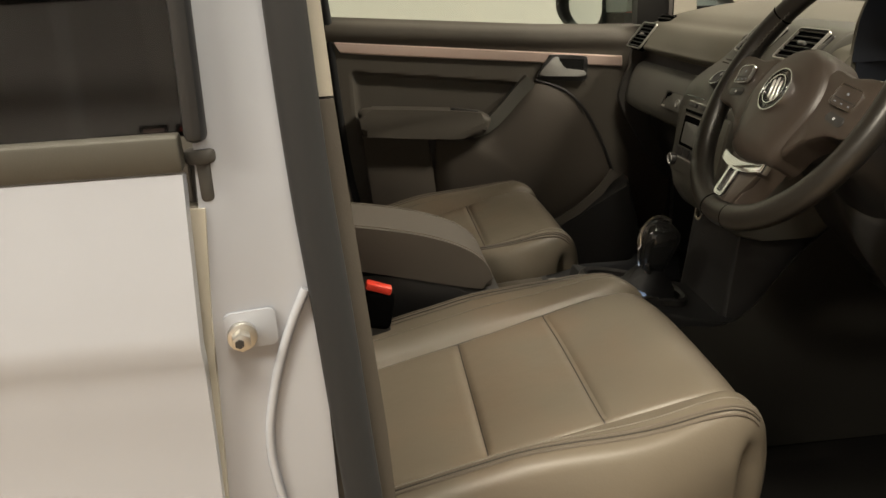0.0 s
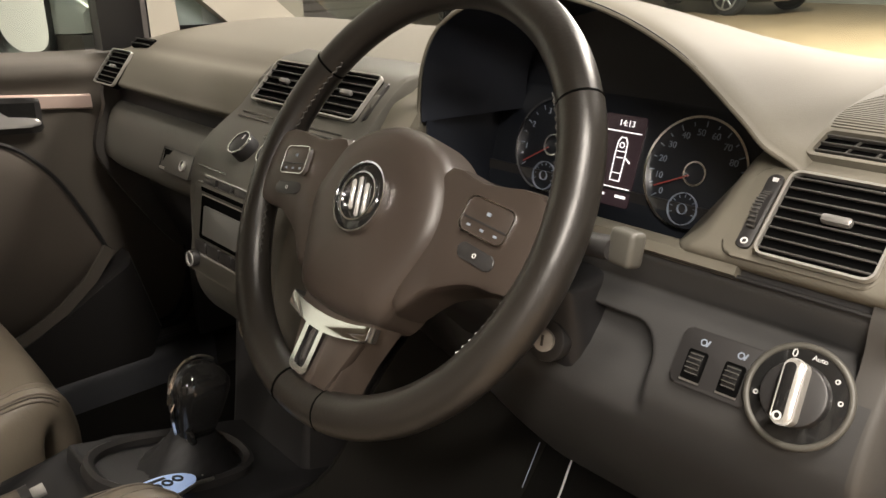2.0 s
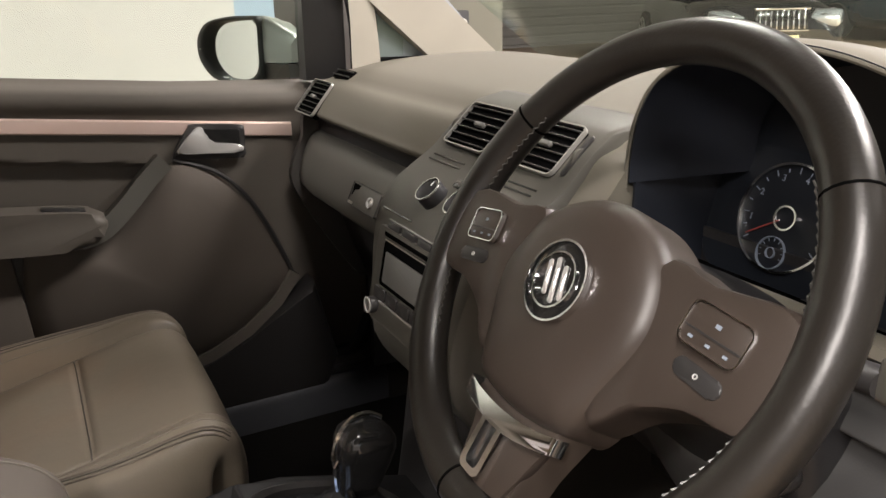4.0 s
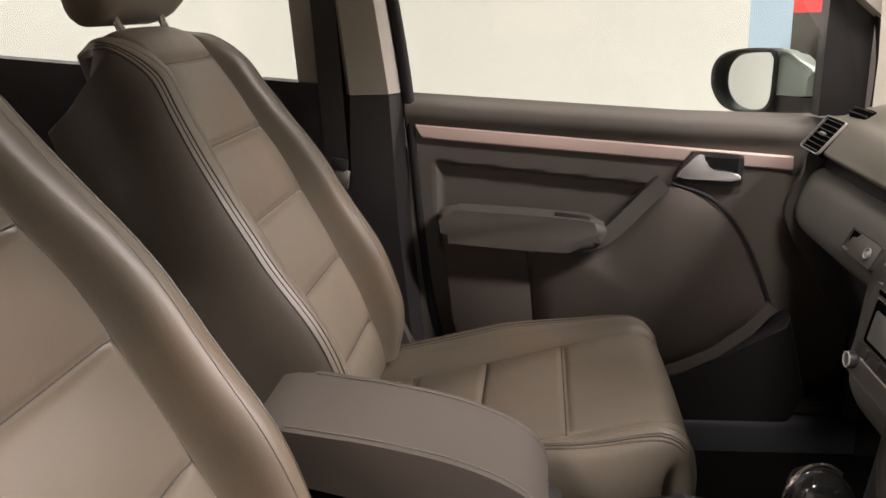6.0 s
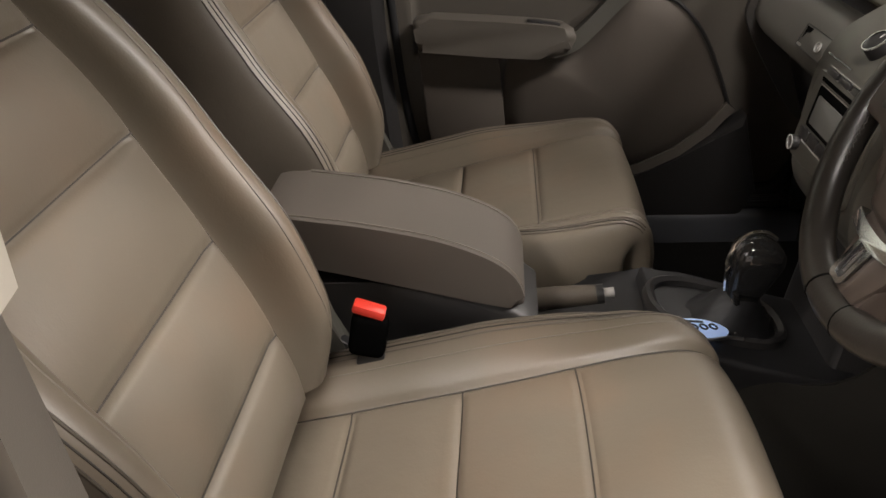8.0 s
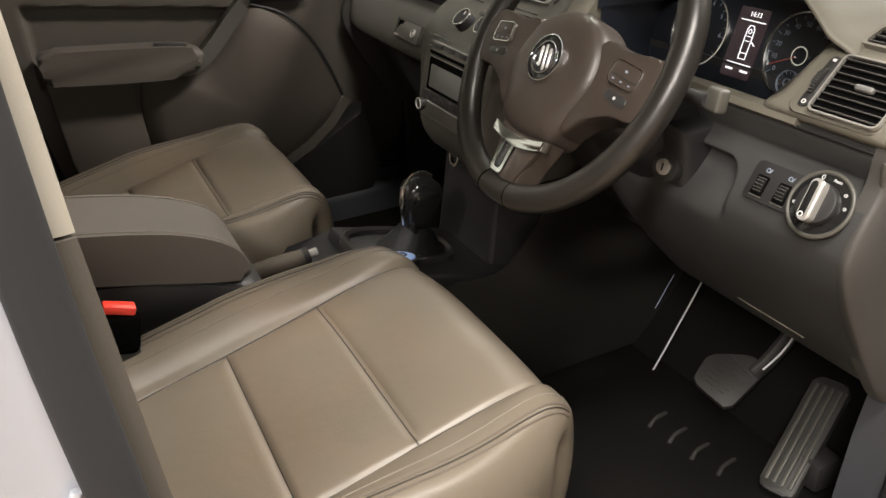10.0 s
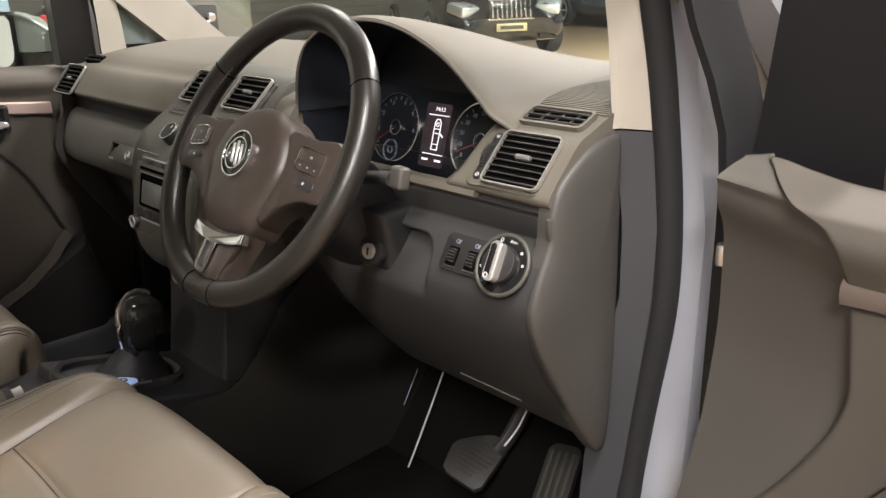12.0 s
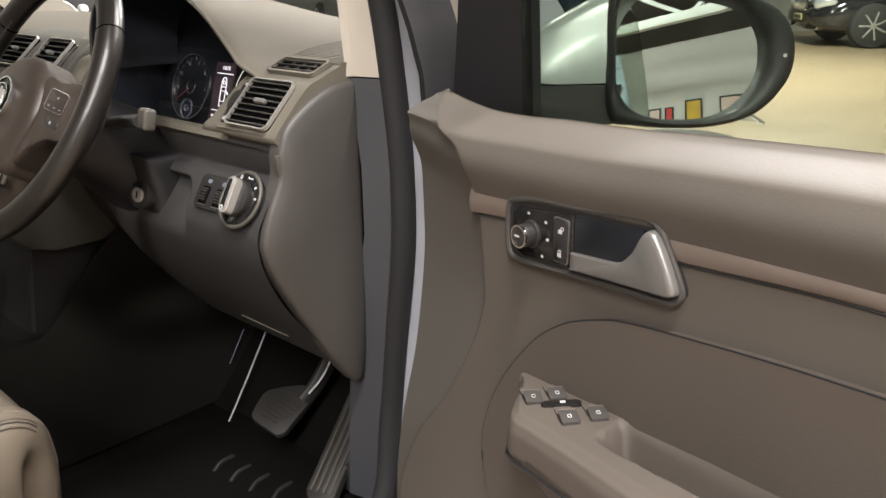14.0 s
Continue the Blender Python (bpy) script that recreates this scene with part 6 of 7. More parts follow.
part("inner_panel", sheet(pd_face, 150, 150, 0.02), M_DOOR, pd, "brown-black grained vinyl panel")
part("trim_strip", loft([[Vector((x + 0.012 * smoothstep(0.010, -0.012, dz) * smoothstep(0.0, -0.03, x), y, strip_z(x) + dz)) for y, dz in ((0.706, 0.0135), (0.6950, 0.0132), (0.6925, 0.0105), (0.6920, 0.0), (0.6925, -0.0105), (0.6950, -0.0132), (0.706, -0.0135))] for x in [-0.056, -0.050] + lin(-0.04, 0.652, 22)]), M_STRIP, pd, "brushed warm silver trim strip", angle=30)
PH = frame_of((0.500, 0.690, 0.903), (1, 0, -0.10), (0, -1, 0))
ph_out = [(-0.062, -0.020), (-0.040, 0.022), (-0.028, 0.030), (0.050, 0.030), (0.060, 0.020), (0.060, -0.022), (0.050, -0.030), (-0.050, -0.030)]
handle = part("door_handle", slab([(p.x, p.y) for p in smooth_path([(x, y, 0) for x, y in ph_out], 3, True)], 0.012, PH, 0.004), M_BLACK, pd, "chrome pull handle in a black recess")
part("handle_recess", slab([(-0.012, 0.022), (0.050, 0.022), (0.052, -0.012), (-0.012, -0.012)], 0.004, PH @ pose(0, 0, 0.005)), M_GLOSS, handle)
lever_line = [(p.x, p.y) for p in smooth_path([(x, y, 0) for x, y in ((-0.059, -0.016), (-0.040, 0.010), (-0.026, 0.025), (-0.014, 0.024), (-0.008, 0.006), (0.006, -0.001), (0.052, -0.005), (0.054, -0.018), (0.0, -0.020), (-0.048, -0.021))], 3, True)]
part("handle_lever", slab(lever_line, 0.008, PH @ pose(0, 0, 0.009), 0.003), M_BRIGHT, handle, "satin chrome lever")
arm = [(-0.004, 0.838), (0.10, 0.833), (0.22, 0.822), (0.285, 0.812), (0.310, 0.795), (0.300, 0.770), (0.270, 0.752), (0.15, 0.758), (0.02, 0.772), (-0.004, 0.776), (-0.010, 0.806)]
ar = part("armrest", slab([(p.x, p.y) for p in smooth_path([(x, z, 0) for x, z in arm], 3, True)], 0.060, pose(0, 0.668, 0) @ M_SIDE, 0.016, 4), M_DOOR, pd, "padded door armrest")
part("armrest_slot", box(0.066, 0.022, 0.004, pose(0.245, 0.662, 0.8195, 0, 9, 0), 0.001), M_BLACK, ar, "black slot in the armrest")
part("strut", strip(smooth_path([(0.262, 0.655, 0.768), (0.300, 0.658, 0.778), (0.340, 0.670, 0.808), (0.382, 0.682, 0.848), (0.416, 0.687, 0.878)], 4), 0.032, 0.024, (0, 1, 0)), M_DASH, pd, "grey slanting strut")
pk = [(-0.01, 0.775), (0.155, 0.752), (0.165, 0.62), (0.17, 0.50), (0.03, 0.48), (0.00, 0.60)]
part("door_pocket", slab(pk, 0.03, pose(0, 0.690, 0) @ M_SIDE, 0.006), M_CLOTH, pd, "dark pocket front")
sp = [(0.175, 0.745), (0.29, 0.745), (0.36, 0.80), (0.43, 0.870), (0.50, 0.842), (0.555, 0.780), (0.595, 0.70), (0.622, 0.622), (0.56, 0.560), (0.50, 0.520), (0.42, 0.492), (0.30, 0.47), (0.18, 0.50)]
sp = [(p.x, p.y) for p in smooth_path([(x, z, 0) for x, z in sp], 4, True)]
rings = []
for sc, y in ((1.0, 0.70), (1.0, 0.689), (0.97, 0.682), (0.8, 0.672), (0.5, 0.665), (0.1, 0.663)):
    rings.append([Vector((0.40 + (x - 0.40) * sc, y, 0.64 + (z - 0.64) * sc)) for x, z in sp])
part("speaker_panel", loft(rings), M_CLOTH, pd, "bulging dark cloth speaker panel")
part("panel_edge", strip([(0.40, 0.680, 0.482), (0.46, 0.680, 0.497), (0.53, 0.679, 0.532), (0.59, 0.678, 0.580), (0.632, 0.678, 0.632)], 0.022, 0.012, (0, 1, 0)), M_DOOR, pd, "pale edge of the speaker panel")
part("panel_edge", tube(smooth_path([(0.628, 0.683, 0.632), (0.600, 0.684, 0.705), (0.560, 0.685, 0.785), (0.505, 0.686, 0.846), (0.432, 0.687, 0.876)], 5), 0.004, 8), M_BLACK, pd)
part("lower_bin", slab([(0.05, 0.46), (0.42, 0.47), (0.52, 0.51), (0.60, 0.57), (0.66, 0.62), (0.70, 0.45), (0.66, 0.36), (0.05, 0.36)], 0.06, pose(0, 0.675, 0) @ M_SIDE, 0.012), M_BLACK, pd, "black lower door bin")
part("outer_skin", box(0.86, 0.02, 0.64, pose(0.35, 0.775, 0.62), 0.01), M_PAINT, pd, "silver outer skin")
part("sill_cap", box(0.84, 0.035, 0.02, pose(0.345, 0.748, 0.985, 0, 4, 0), 0.008), M_RUBBER, pd)
gl = part("door_glass", sheet(lambda u, v: Vector((-0.08 + 0.86 * u - 0.34 * u * v, 0.742 - 0.085 * v, 1.0 + 0.52 * v)), 4, 4, 0.004), M_GLASS, pd)
gl.visible_shadow = False
part("frame_post", box(0.018, 0.03, 0.50, pose(-0.092, 0.712, 1.29, 8, 0, 0), 0.005), M_RUBBER, pd)
part("mirror_sail", prism([(0.690, 0.700, 0.995), (0.772, 0.705, 0.995), (0.768, 0.69, 1.20), (0.690, 0.69, 1.28)], [(0.690, 0.742, 0.995), (0.772, 0.745, 0.995), (0.768, 0.73, 1.20), (0.690, 0.73, 1.28)]), M_BLACK, pd, "black corner panel at the mirror")


def door_mirror(parent, m, flip):
    """m: the middle of the mirror; local x towards the tip (times flip), y up, z out of the glass."""
    out = [(-0.092, -0.050), (-0.060, -0.061), (0.0, -0.064), (0.050, -0.054), (0.082, -0.026), (0.092, 0.004), (0.084, 0.034), (0.055, 0.056), (0.0, 0.066), (-0.060, 0.068), (-0.090, 0.062), (-0.094, 0.01)]
    inn = [(-0.082, -0.030), (-0.056, -0.052), (0.0, -0.056), (0.034, -0.046), (0.058, -0.022), (0.064, 0.004), (0.058, 0.030), (0.036, 0.049), (0.0, 0.057), (-0.056, 0.060), (-0.082, 0.054), (-0.086, 0.01)]
    o = [(p.x * flip, p.y) for p in smooth_path([(x, y, 0) for x, y in out], 5, True)]
    q = [(p.x * flip, p.y) for p in smooth_path([(x, y, 0) for x, y in inn], 5, True)]
    rings = [[m @ Vector((x, y, -0.020)) for x, y in o], [m @ Vector((x, y, -0.003)) for x, y in o]]
    for t, z in ((0.12, 0.004), (0.45, 0.006), (0.8, 0.003), (1.0, -0.004)):
        rings.append([m @ Vector((a + (c - a) * t, b + (d - b) * t, z)) for (a, b), (c, d) in zip(o, q)])
    rings.append([m @ Vector((x, y, -0.014)) for x, y in q])
    h = part("door_mirror", loft(rings, True, False), M_FRAME, parent, "door mirror with black rim and silver cap", angle=60)
    rings = []
    for sc, z in ((0.995, -0.012), (0.99, -0.035), (0.93, -0.065), (0.78, -0.088), (0.45, -0.102), (0.05, -0.106)):
        rings.append([m @ Vector((x * sc - 0.010 * flip * (1 - sc), y * sc + 0.008 * (1 - sc), z)) for x, y in o])
    part("mirror_cap", loft(rings), M_PAINT_DIM, h, "cap in dimmed silver paint")
    rad = 1.5
    rings = []
    for k in range(9):
        sc = 1.0 - k / 8.3
        rings.append([m @ Vector((-0.010 * flip + (x + 0.010 * flip) * sc, y * sc, -0.010 - ((x + 0.01 * flip) ** 2 + y * y) * sc * sc / (2 * rad))) for x, y in q])
    rings.append([m @ Vector((-0.010 * flip + 0.0004 * x, 0.0004 * y, -0.010)) for x, y in q])
    part("mirror_glass", loft(rings, True, False), M_MIRROR, h, "convex mirror glass reflecting the showroom", angle=180)
    part("mirror_mark", box(0.003, 0.003, 0.001, m @ pose(flip * 0.078, 0.002, 0.0055)), M_WHITE, h)
    # silver inner end of the housing
    rings = []
    for k, (x, zt, zb) in enumerate(((-0.088, 0.066, -0.020), (-0.105, 0.060, -0.020), (-0.125, 0.050, -0.020), (-0.140, 0.042, -0.020), (-0.152, 0.034, -0.019), (-0.160, 0.028, -0.018))):
        d = 0.085 - 0.006 * k
        rings.append([m @ Vector((x * flip, yy, zz)) for yy, zz in ((zb, -0.004 - 0.002 * k), (zt - 0.012, -0.004 - 0.002 * k), (zt - 0.003, -0.010 - 0.003 * k), (zt, -0.025), (zt - 0.01, -d), (zb, -d))])
    part("mirror_side", loft(rings), M_PAINT_DIM, h, "inner end of the mirror in dimmed silver paint", angle=50)
    part("mirror_foot", loft([[m @ Vector((x * flip, yy, zz)) for yy, zz in ((-0.0215, -0.004), (-0.058 - e, -0.010), (-0.058 - e, -0.08), (-0.0215, -0.08))] for x, e in ((-0.080, 0.0), (-0.11, 0.002), (-0.14, 0.006), (-0.160, 0.008))]), M_BLACK, h, "black mirror foot")
    return h


door_mirror(pd, frame_of((0.597, 0.900, 1.042), (0.48, -0.878, 0), (-0.878, -0.48, 0.05)), -1)

# ---- driver's door, open ----
M_FLANGE = material("door_end_vinyl", (0.105, 0.098, 0.086), 0.52, grain=0.0004, scale=650, bump=0.25)
dd = thing("driver_door", "open driver's door with brown vinyl panel and bright handle", "car door", "car doors", (0.645, -0.999, 0), -104.45)


def dbelt(s):
    return curve_at([(-0.30, 1.012), (-0.12, 1.012), (-0.09, 1.008), (-0.05, 1.004), (0.0, 1.005), (0.04, 1.008), (0.12, 1.0125), (0.20, 1.019), (0.30, 1.026), (1.0, 1.07)], s)


def strip_top(s):
    return curve_at([(-0.03, 0.9455), (0.033, 0.9515), (0.13, 0.960), (0.21, 0.9645), (0.282, 0.968), (0.334, 0.970), (1.0, 0.990)], s)


def strip_low(s):
    return curve_at([(-0.03, 0.9225), (0.03, 0.930), (0.21, 0.9455), (0.336, 0.957), (1.0, 0.975)], s)


def crease(z):
    return curve_at([(0.0, -0.20), (0.30, -0.19), (0.55, -0.168), (0.649, -0.129), (0.726, -0.074), (0.807, -0.026), (0.857, -0.008), (0.90, -0.011), (0.945, -0.017), (0.965, -0.021), (0.985, -0.028), (0.996, -0.040), (1.003, -0.062), (1.008, -0.085), (1.013, -0.112), (1.018, -0.132), (1.03, -0.142)], z)


def waist_roll(h):
    return 0.045 * smoothstep(0.016, 0.0, h) - 0.012 * bump_at(h, 0.035, 0.024)


def dd_face(u, v):
    v = 1 - (1 - v) ** 2
    z0 = 0.30 + 0.72 * v
    c = crease(z0)
    s = c + (0.95 - c) * u ** 1.6
    zt = dbelt(s)
    z = 0.30 + (zt - 0.30) * v
    return Vector((s, waist_roll(zt - z) + 0.010 * bump_at(u, 0.0, 0.02), z))


def dd_flange(u, v):
    v = 1 - (1 - v) ** 2
    c = crease(0.30 + 0.72 * v)
    z = 0.30 + (dbelt(c) - 0.30) * v
    s = c - max(0.0, 0.172 + 0.02 * smoothstep(0.75, 0.55, z) + c) * u
    return Vector((s, waist_roll(dbelt(c) - z) + 0.0102 + 0.22 * (c - s), z - 0.010 * u * smoothstep(0.97, 1.02, z)))


def dd_end(u, v):
    z = 0.30 + (0.70 - 0.05 * u) * v
    return Vector((-0.102 - 0.135 * u, 0.032 + 0.105 * u, z))


part("door_end", sheet(dd_end, 6, 20, 0.004), M_FLANGE, dd, "dark hinge end of the door")
part("inner_panel", sheet(dd_face, 90, 130, 0.0), M_DOOR, dd, "brown-grey grained vinyl panel")
part("front_flange", sheet(dd_flange, 24, 130, 0.0), M_FLANGE, dd, "dark grey front end of the door panel")
part("trim_strip", loft([[Vector((s, y, z)) for y, z in ((0.010, strip_top(s)), (-0.0025, strip_top(s) - 0.001), (-0.0045, strip_top(s) * 0.7 + strip_low(s) * 0.3), (-0.0045, strip_top(s) * 0.3 + strip_low(s) * 0.7), (-0.0025, strip_low(s) + 0.001), (0.010, strip_low(s)))] for s in lin(-0.019, 0.94, 50)]), M_DOORSTRIP, dd, "brown trim strip")
# upper black line paints the waist roll's shadow; the lower one is a groove
part("strip_shade_groove", tube([(s, -0.0005, strip_top(s) + 0.0010) for s in lin(-0.019, 0.94, 50)], 0.0010, 6), M_BLACK, dd)
part("strip_shade_groove", tube([(s, -0.001, strip_low(s) - 0.0010) for s in lin(-0.019, 0.94, 50)], 0.0011, 6), M_BLACK, dd)
DM = Matrix(((1, 0, 0, 0), (0, 0, -1, 0), (0, 1, 0, 0), (0, 0, 0, 1)))


def outline(pts, n=4):
    return [(p.x, p.y) for p in smooth_path([(x, z, 0) for x, z in pts], n, True)]


HB = outline([(0.0430, 0.9450), (0.0510, 0.9530), (0.0820, 0.9590), (0.1360, 0.9640), (0.1830, 0.9700), (0.1970, 0.9660), (0.2080, 0.9500), (0.2190, 0.9300), (0.2150, 0.9220), (0.2050, 0.9190), (0.1670, 0.9160), (0.1110, 0.9100), (0.0610, 0.9050), (0.0480, 0.9070), (0.0440, 0.9170)])
bez = part("handle_bezel", slab(HB, 0.018, pose(0, -0.003, 0) @ DM, 0.004, 3), M_BLACK, dd, "black bezel with mirror switch, lock buttons and handle")
part("bezel_rim", tube([(x, -0.0115, z) for x, z in HB], 0.0026, 8, True, up=(0, 1, 0)), M_CAP, bez, "raised grey rim of the bezel")
part("bezel_plate", slab([(0.0515, 0.9430), (0.0580, 0.9490), (0.1200, 0.9570), (0.1220, 0.9170), (0.0660, 0.9110), (0.0540, 0.9150)], 0.003, pose(0, -0.0130, 0) @ DM, 0.0008), M_GLOSS, bez)
part("handle_cavity", slab([(0.1220, 0.9570), (0.1750, 0.9625), (0.1870, 0.9630), (0.1830, 0.9500), (0.1720, 0.9350), (0.1570, 0.9310), (0.1220, 0.9250)], 0.003, pose(0, -0.0128, 0) @ DM, 0.0008), M_DIAL, bez, "dark hand recess")
lev = outline([(0.1225, 0.9285), (0.1240, 0.9300), (0.1540, 0.9335), (0.1700, 0.9365), (0.1825, 0.9480), (0.1910, 0.9635), (0.1980, 0.9640), (0.2070, 0.9530), (0.2180, 0.9330), (0.2160, 0.9270), (0.2010, 0.9250), (0.1610, 0.9215), (0.1240, 0.9175), (0.1225, 0.9185)], 3)
ll = []
for sc, y in ((1.0, -0.012), (1.0, -0.0165), (0.985, -0.0185), (0.95, -0.0195), (0.86, -0.0200)):
    ll.append([Vector((0.179 + (x - 0.179) * sc, y, 0.935 + (z - 0.935) * sc)) for x, z in lev])
part("door_handle", loft(ll), M_HANDLE, bez, "satin silver pull handle", angle=60)
mk = pose(0.0755, -0.0135, 0.9315) @ pose(0, 0, 0, 90, 0, 0)
part("mirror_knob", join(cyl(0.0110, 0.004, mk @ pose(0, 0, 0.002), 32, 0.001), cyl(0.0088, 0.012, mk @ pose(0, 0, 0.008), 32, 0.0015)), M_BLACK, bez, "mirror adjuster knob")
part("mirror_knob_ring", ring_plate(circle(0.0090, 32), circle(0.0076, 32), 0.002, mk @ pose(0, 0, 0.0128)), M_CHROME, bez)
part("knob_mark", box(0.005, 0.0012, 0.0006, mk @ pose(-0.002, 0, 0.0142)), M_WHITE, bez)
for dx, dz in ((-0.004, 0.0155), (0.016, 0.013), (0.0185, 0.0), (0.013, -0.0145)):
    part("knob_symbol", box(0.0022, 0.0020, 0.0005, mk @ pose(dx, dz, 0.0014)), M_WHITE, bez)
RK = pose(0.1095, -0.0150, 0.9352) @ pose(0, 0, 0, 90, 0, 0)
part("lock_rocker", slab(rounded(0.0145, 0.033, 0.0018), 0.003, RK, 0.0008), M_BLACK, bez, "lock and unlock rocker")
part("rocker_edge", ring_plate(rounded(0.0158, 0.0342, 0.002), rounded(0.0148, 0.0332, 0.0018), 0.0012, RK @ pose(0, 0, -0.0004)), M_SATIN, bez)
for dz, dx in ((0.0085, 0.002), (-0.0095, 0.0)):
    part("lock_symbol", box(0.0038, 0.0030, 0.0004, RK @ pose(0, dz - 0.0015, 0.0016)), M_WHITE, bez)
    part("lock_symbol", ring_plate(circle(0.0018, 10, dx, dz + 0.001), circle(0.0011, 10, dx, dz + 0.001), 0.0004, RK @ pose(0, 0, 0.0014)), M_WHITE, bez)
bez.location = (-0.0055, 0.0055, -0.002)
# inset below, armrest with window switches
ins = [(0.020, 0.655), (0.006, 0.698), (0.011, 0.737), (0.026, 0.774), (0.045, 0.804), (0.076, 0.842), (0.108, 0.867), (0.138, 0.881), (0.165, 0.890), (0.213, 0.898), (0.293, 0.909), (0.40, 0.920), (0.60, 0.945), (0.90, 0.97), (0.92, 0.40), (0.02, 0.40)]
ins2 = [(p.x, p.y) for p in smooth_path([(x, z, 0) for x, z in ins[:14]], 4)] + ins[14:]
part("lower_insert", slab(ins2, 0.014, pose(0, 0.0, 0) @ DM, 0.003), M_CLOTH, dd, "dark soft insert below the waist")
part("insert_groove", tube([(x, -0.0062, z) for x, z in ins2[:54]], 0.0009, 6), M_FRAME, dd)


def arm_top(s):
    return 0.808 + 0.10 * (s - 0.07)


def arm_width(s):
    return 0.012 + 0.052 * smoothstep(0.060, 0.125, s) + 0.012 * smoothstep(0.12, 0.30, s)


def cup_depth(s, y):
    a = smoothstep(0.176, 0.192, s + 0.25 * (y + 0.018)) * smoothstep(0.320, 0.300, s)
    return 0.055 * a * smoothstep(-0.046, -0.036, y) * smoothstep(-0.006, -0.014, y)


def dd_arm(u, v):
    """Armrest: u along the door, v from the panel over the top and down the side."""
    s = 0.064 + 0.60 * u ** 1.25
    w = arm_width(s)
    d = 0.05 + 0.13 * smoothstep(0.06, 0.30, s)
    if v < 0.6:
        t = v / 0.6
        y = 0.0 - w * t
        return Vector((s, y, arm_top(s) - 0.004 * smoothstep(0.85, 1.0, t) - cup_depth(s, y)))
    t = (v - 0.6) / 0.4
    sec = ((1.0, -0.004), (1.05, -0.012), (1.06, -0.03), (1.02, -0.25 * d), (0.95, -0.5 * d), (0.7, -0.8 * d), (0.1, -d))
    k = t * (len(sec) - 1)
    n = min(int(k), len(sec) - 2)
    f = k - n
    a, b = sec[n], sec[n + 1]
    return Vector((s, -w * (a[0] + (b[0] - a[0]) * f), arm_top(s) + a[1] + (b[1] - a[1]) * f))


da = part("armrest", sheet(dd_arm, 120, 70, 0.0), M_ARM, dd, "moulded armrest with window switches", angle=70)
part("armrest_joint", tube([(s, -arm_width(s) * 1.055 - 0.0004, arm_top(s) - 0.034) for s in lin(0.075, 0.60, 40)], 0.0016, 6), M_BLACK, da)
for k, (s, y) in enumerate(((0.106, -0.034), (0.113, -0.0165), (0.148, -0.036), (0.157, -0.0165))):
    q = pose(s, y, arm_top(s) + 0.0006, 0, -5.7, -28)
    part("switch_well", slab(rounded(0.026, 0.0135, 0.002), 0.0022, q @ pose(-0.004, 0, -0.0004)), M_ARM, da, "sloping switch well")
    part("window_switch", slab(rounded(0.0150, 0.0135, 0.0018), 0.005, q @ pose(0.004, 0, 0.0008, 0, 12, 0), 0.0012), M_CAP, da, "grey window switch")
    part("switch_edge", box(0.0012, 0.0120, 0.0008, q @ pose(-0.0032, 0, 0.0046, 0, 12, 0), 0.0003, 1), M_DOORSTRIP, da, "paler edge of the switch")
    part("switch_symbol", ring_plate(rounded(0.0040, 0.0030, 0.001, 2), rounded(0.0030, 0.0020, 0.0006, 2), 0.0004, q @ pose(0.005, 0, 0.0033, 0, 12, 0)), M_WHITE, da)
part("child_lock_switch", slab(rounded(0.030, 0.0065, 0.0031), 0.004, pose(0.130, -0.026, arm_top(0.130) + 0.001, 0, -5.7, 52), 0.001), M_GLOSS, da)
part("child_lock_mark", box(0.004, 0.003, 0.0004, pose(0.1305, -0.025, arm_top(0.130) + 0.0032, 0, -5.7, 52)), M_WHITE, da)
# outer parts of the door
part("door_shell", slab([(0.02, 0.28), (0.98, 0.28), (1.0, 0.95), (0.98, 1.045), (0.10, 0.985), (0.02, 0.975)], 0.06, pose(0, 0.100, 0) @ DM, 0.012), M_PAINT, dd, "silver painted door shell")
part("belt_seal", strip([(0.02, 0.056, 0.992), (0.2, 0.056, 1.000), (0.4, 0.056, 1.014), (0.95, 0.056, 1.05)], 0.02, 0.02, (0, 0, 1)), M_RUBBER, dd)
dg = part("door_glass", sheet(lambda u, v: Vector((-0.03 + 0.98 * u + 0.02 * v, 0.066 - 0.04 * v, 0.975 + 0.46 * v)), 3, 3, 0.004), M_SIDEGLASS, dd)
dg.visible_shadow = False
part("mirror_sail", prism([(-0.200, 0.100, 0.93), (-0.058, 0.100, 0.93), (-0.074, 0.088, 1.34), (-0.150, 0.088, 1.34)], [(-0.200, 0.110, 0.93), (-0.058, 0.110, 0.93), (-0.074, 0.098, 1.34), (-0.150, 0.098, 1.34)]), M_FRAME, dd, "black corner panel at the mirror")
INV = dd.matrix_world.inverted()
part("frame_front", strip([INV @ Vector(q) for q in ((0.784, -0.832, 0.962), (0.784, -0.826, 1.02), (0.782, -0.811, 1.07), (0.780, -0.790, 1.12), (0.747, -0.748, 1.30))], 0.056, 0.010, (1, 0, 0)), M_FRAME, dd, "black window frame")
part("frame_bracket", box(0.008, 0.016, 0.030, INV @ pose(0.795, -0.818, 0.945, 0, 0, 0), 0.003), M_PAINT, dd)
part("door_check", box(0.014, 0.014, 0.024, INV @ pose(0.808, -0.806, 0.88, 0, 0, 20), 0.003), M_SATIN, dd, "bright door check bracket")
door_mirror(dd, INV @ frame_of((0.884, -1.070, 1.040), (0.75, -0.66, 0), (-0.66, -0.75, 0.18)), 1)


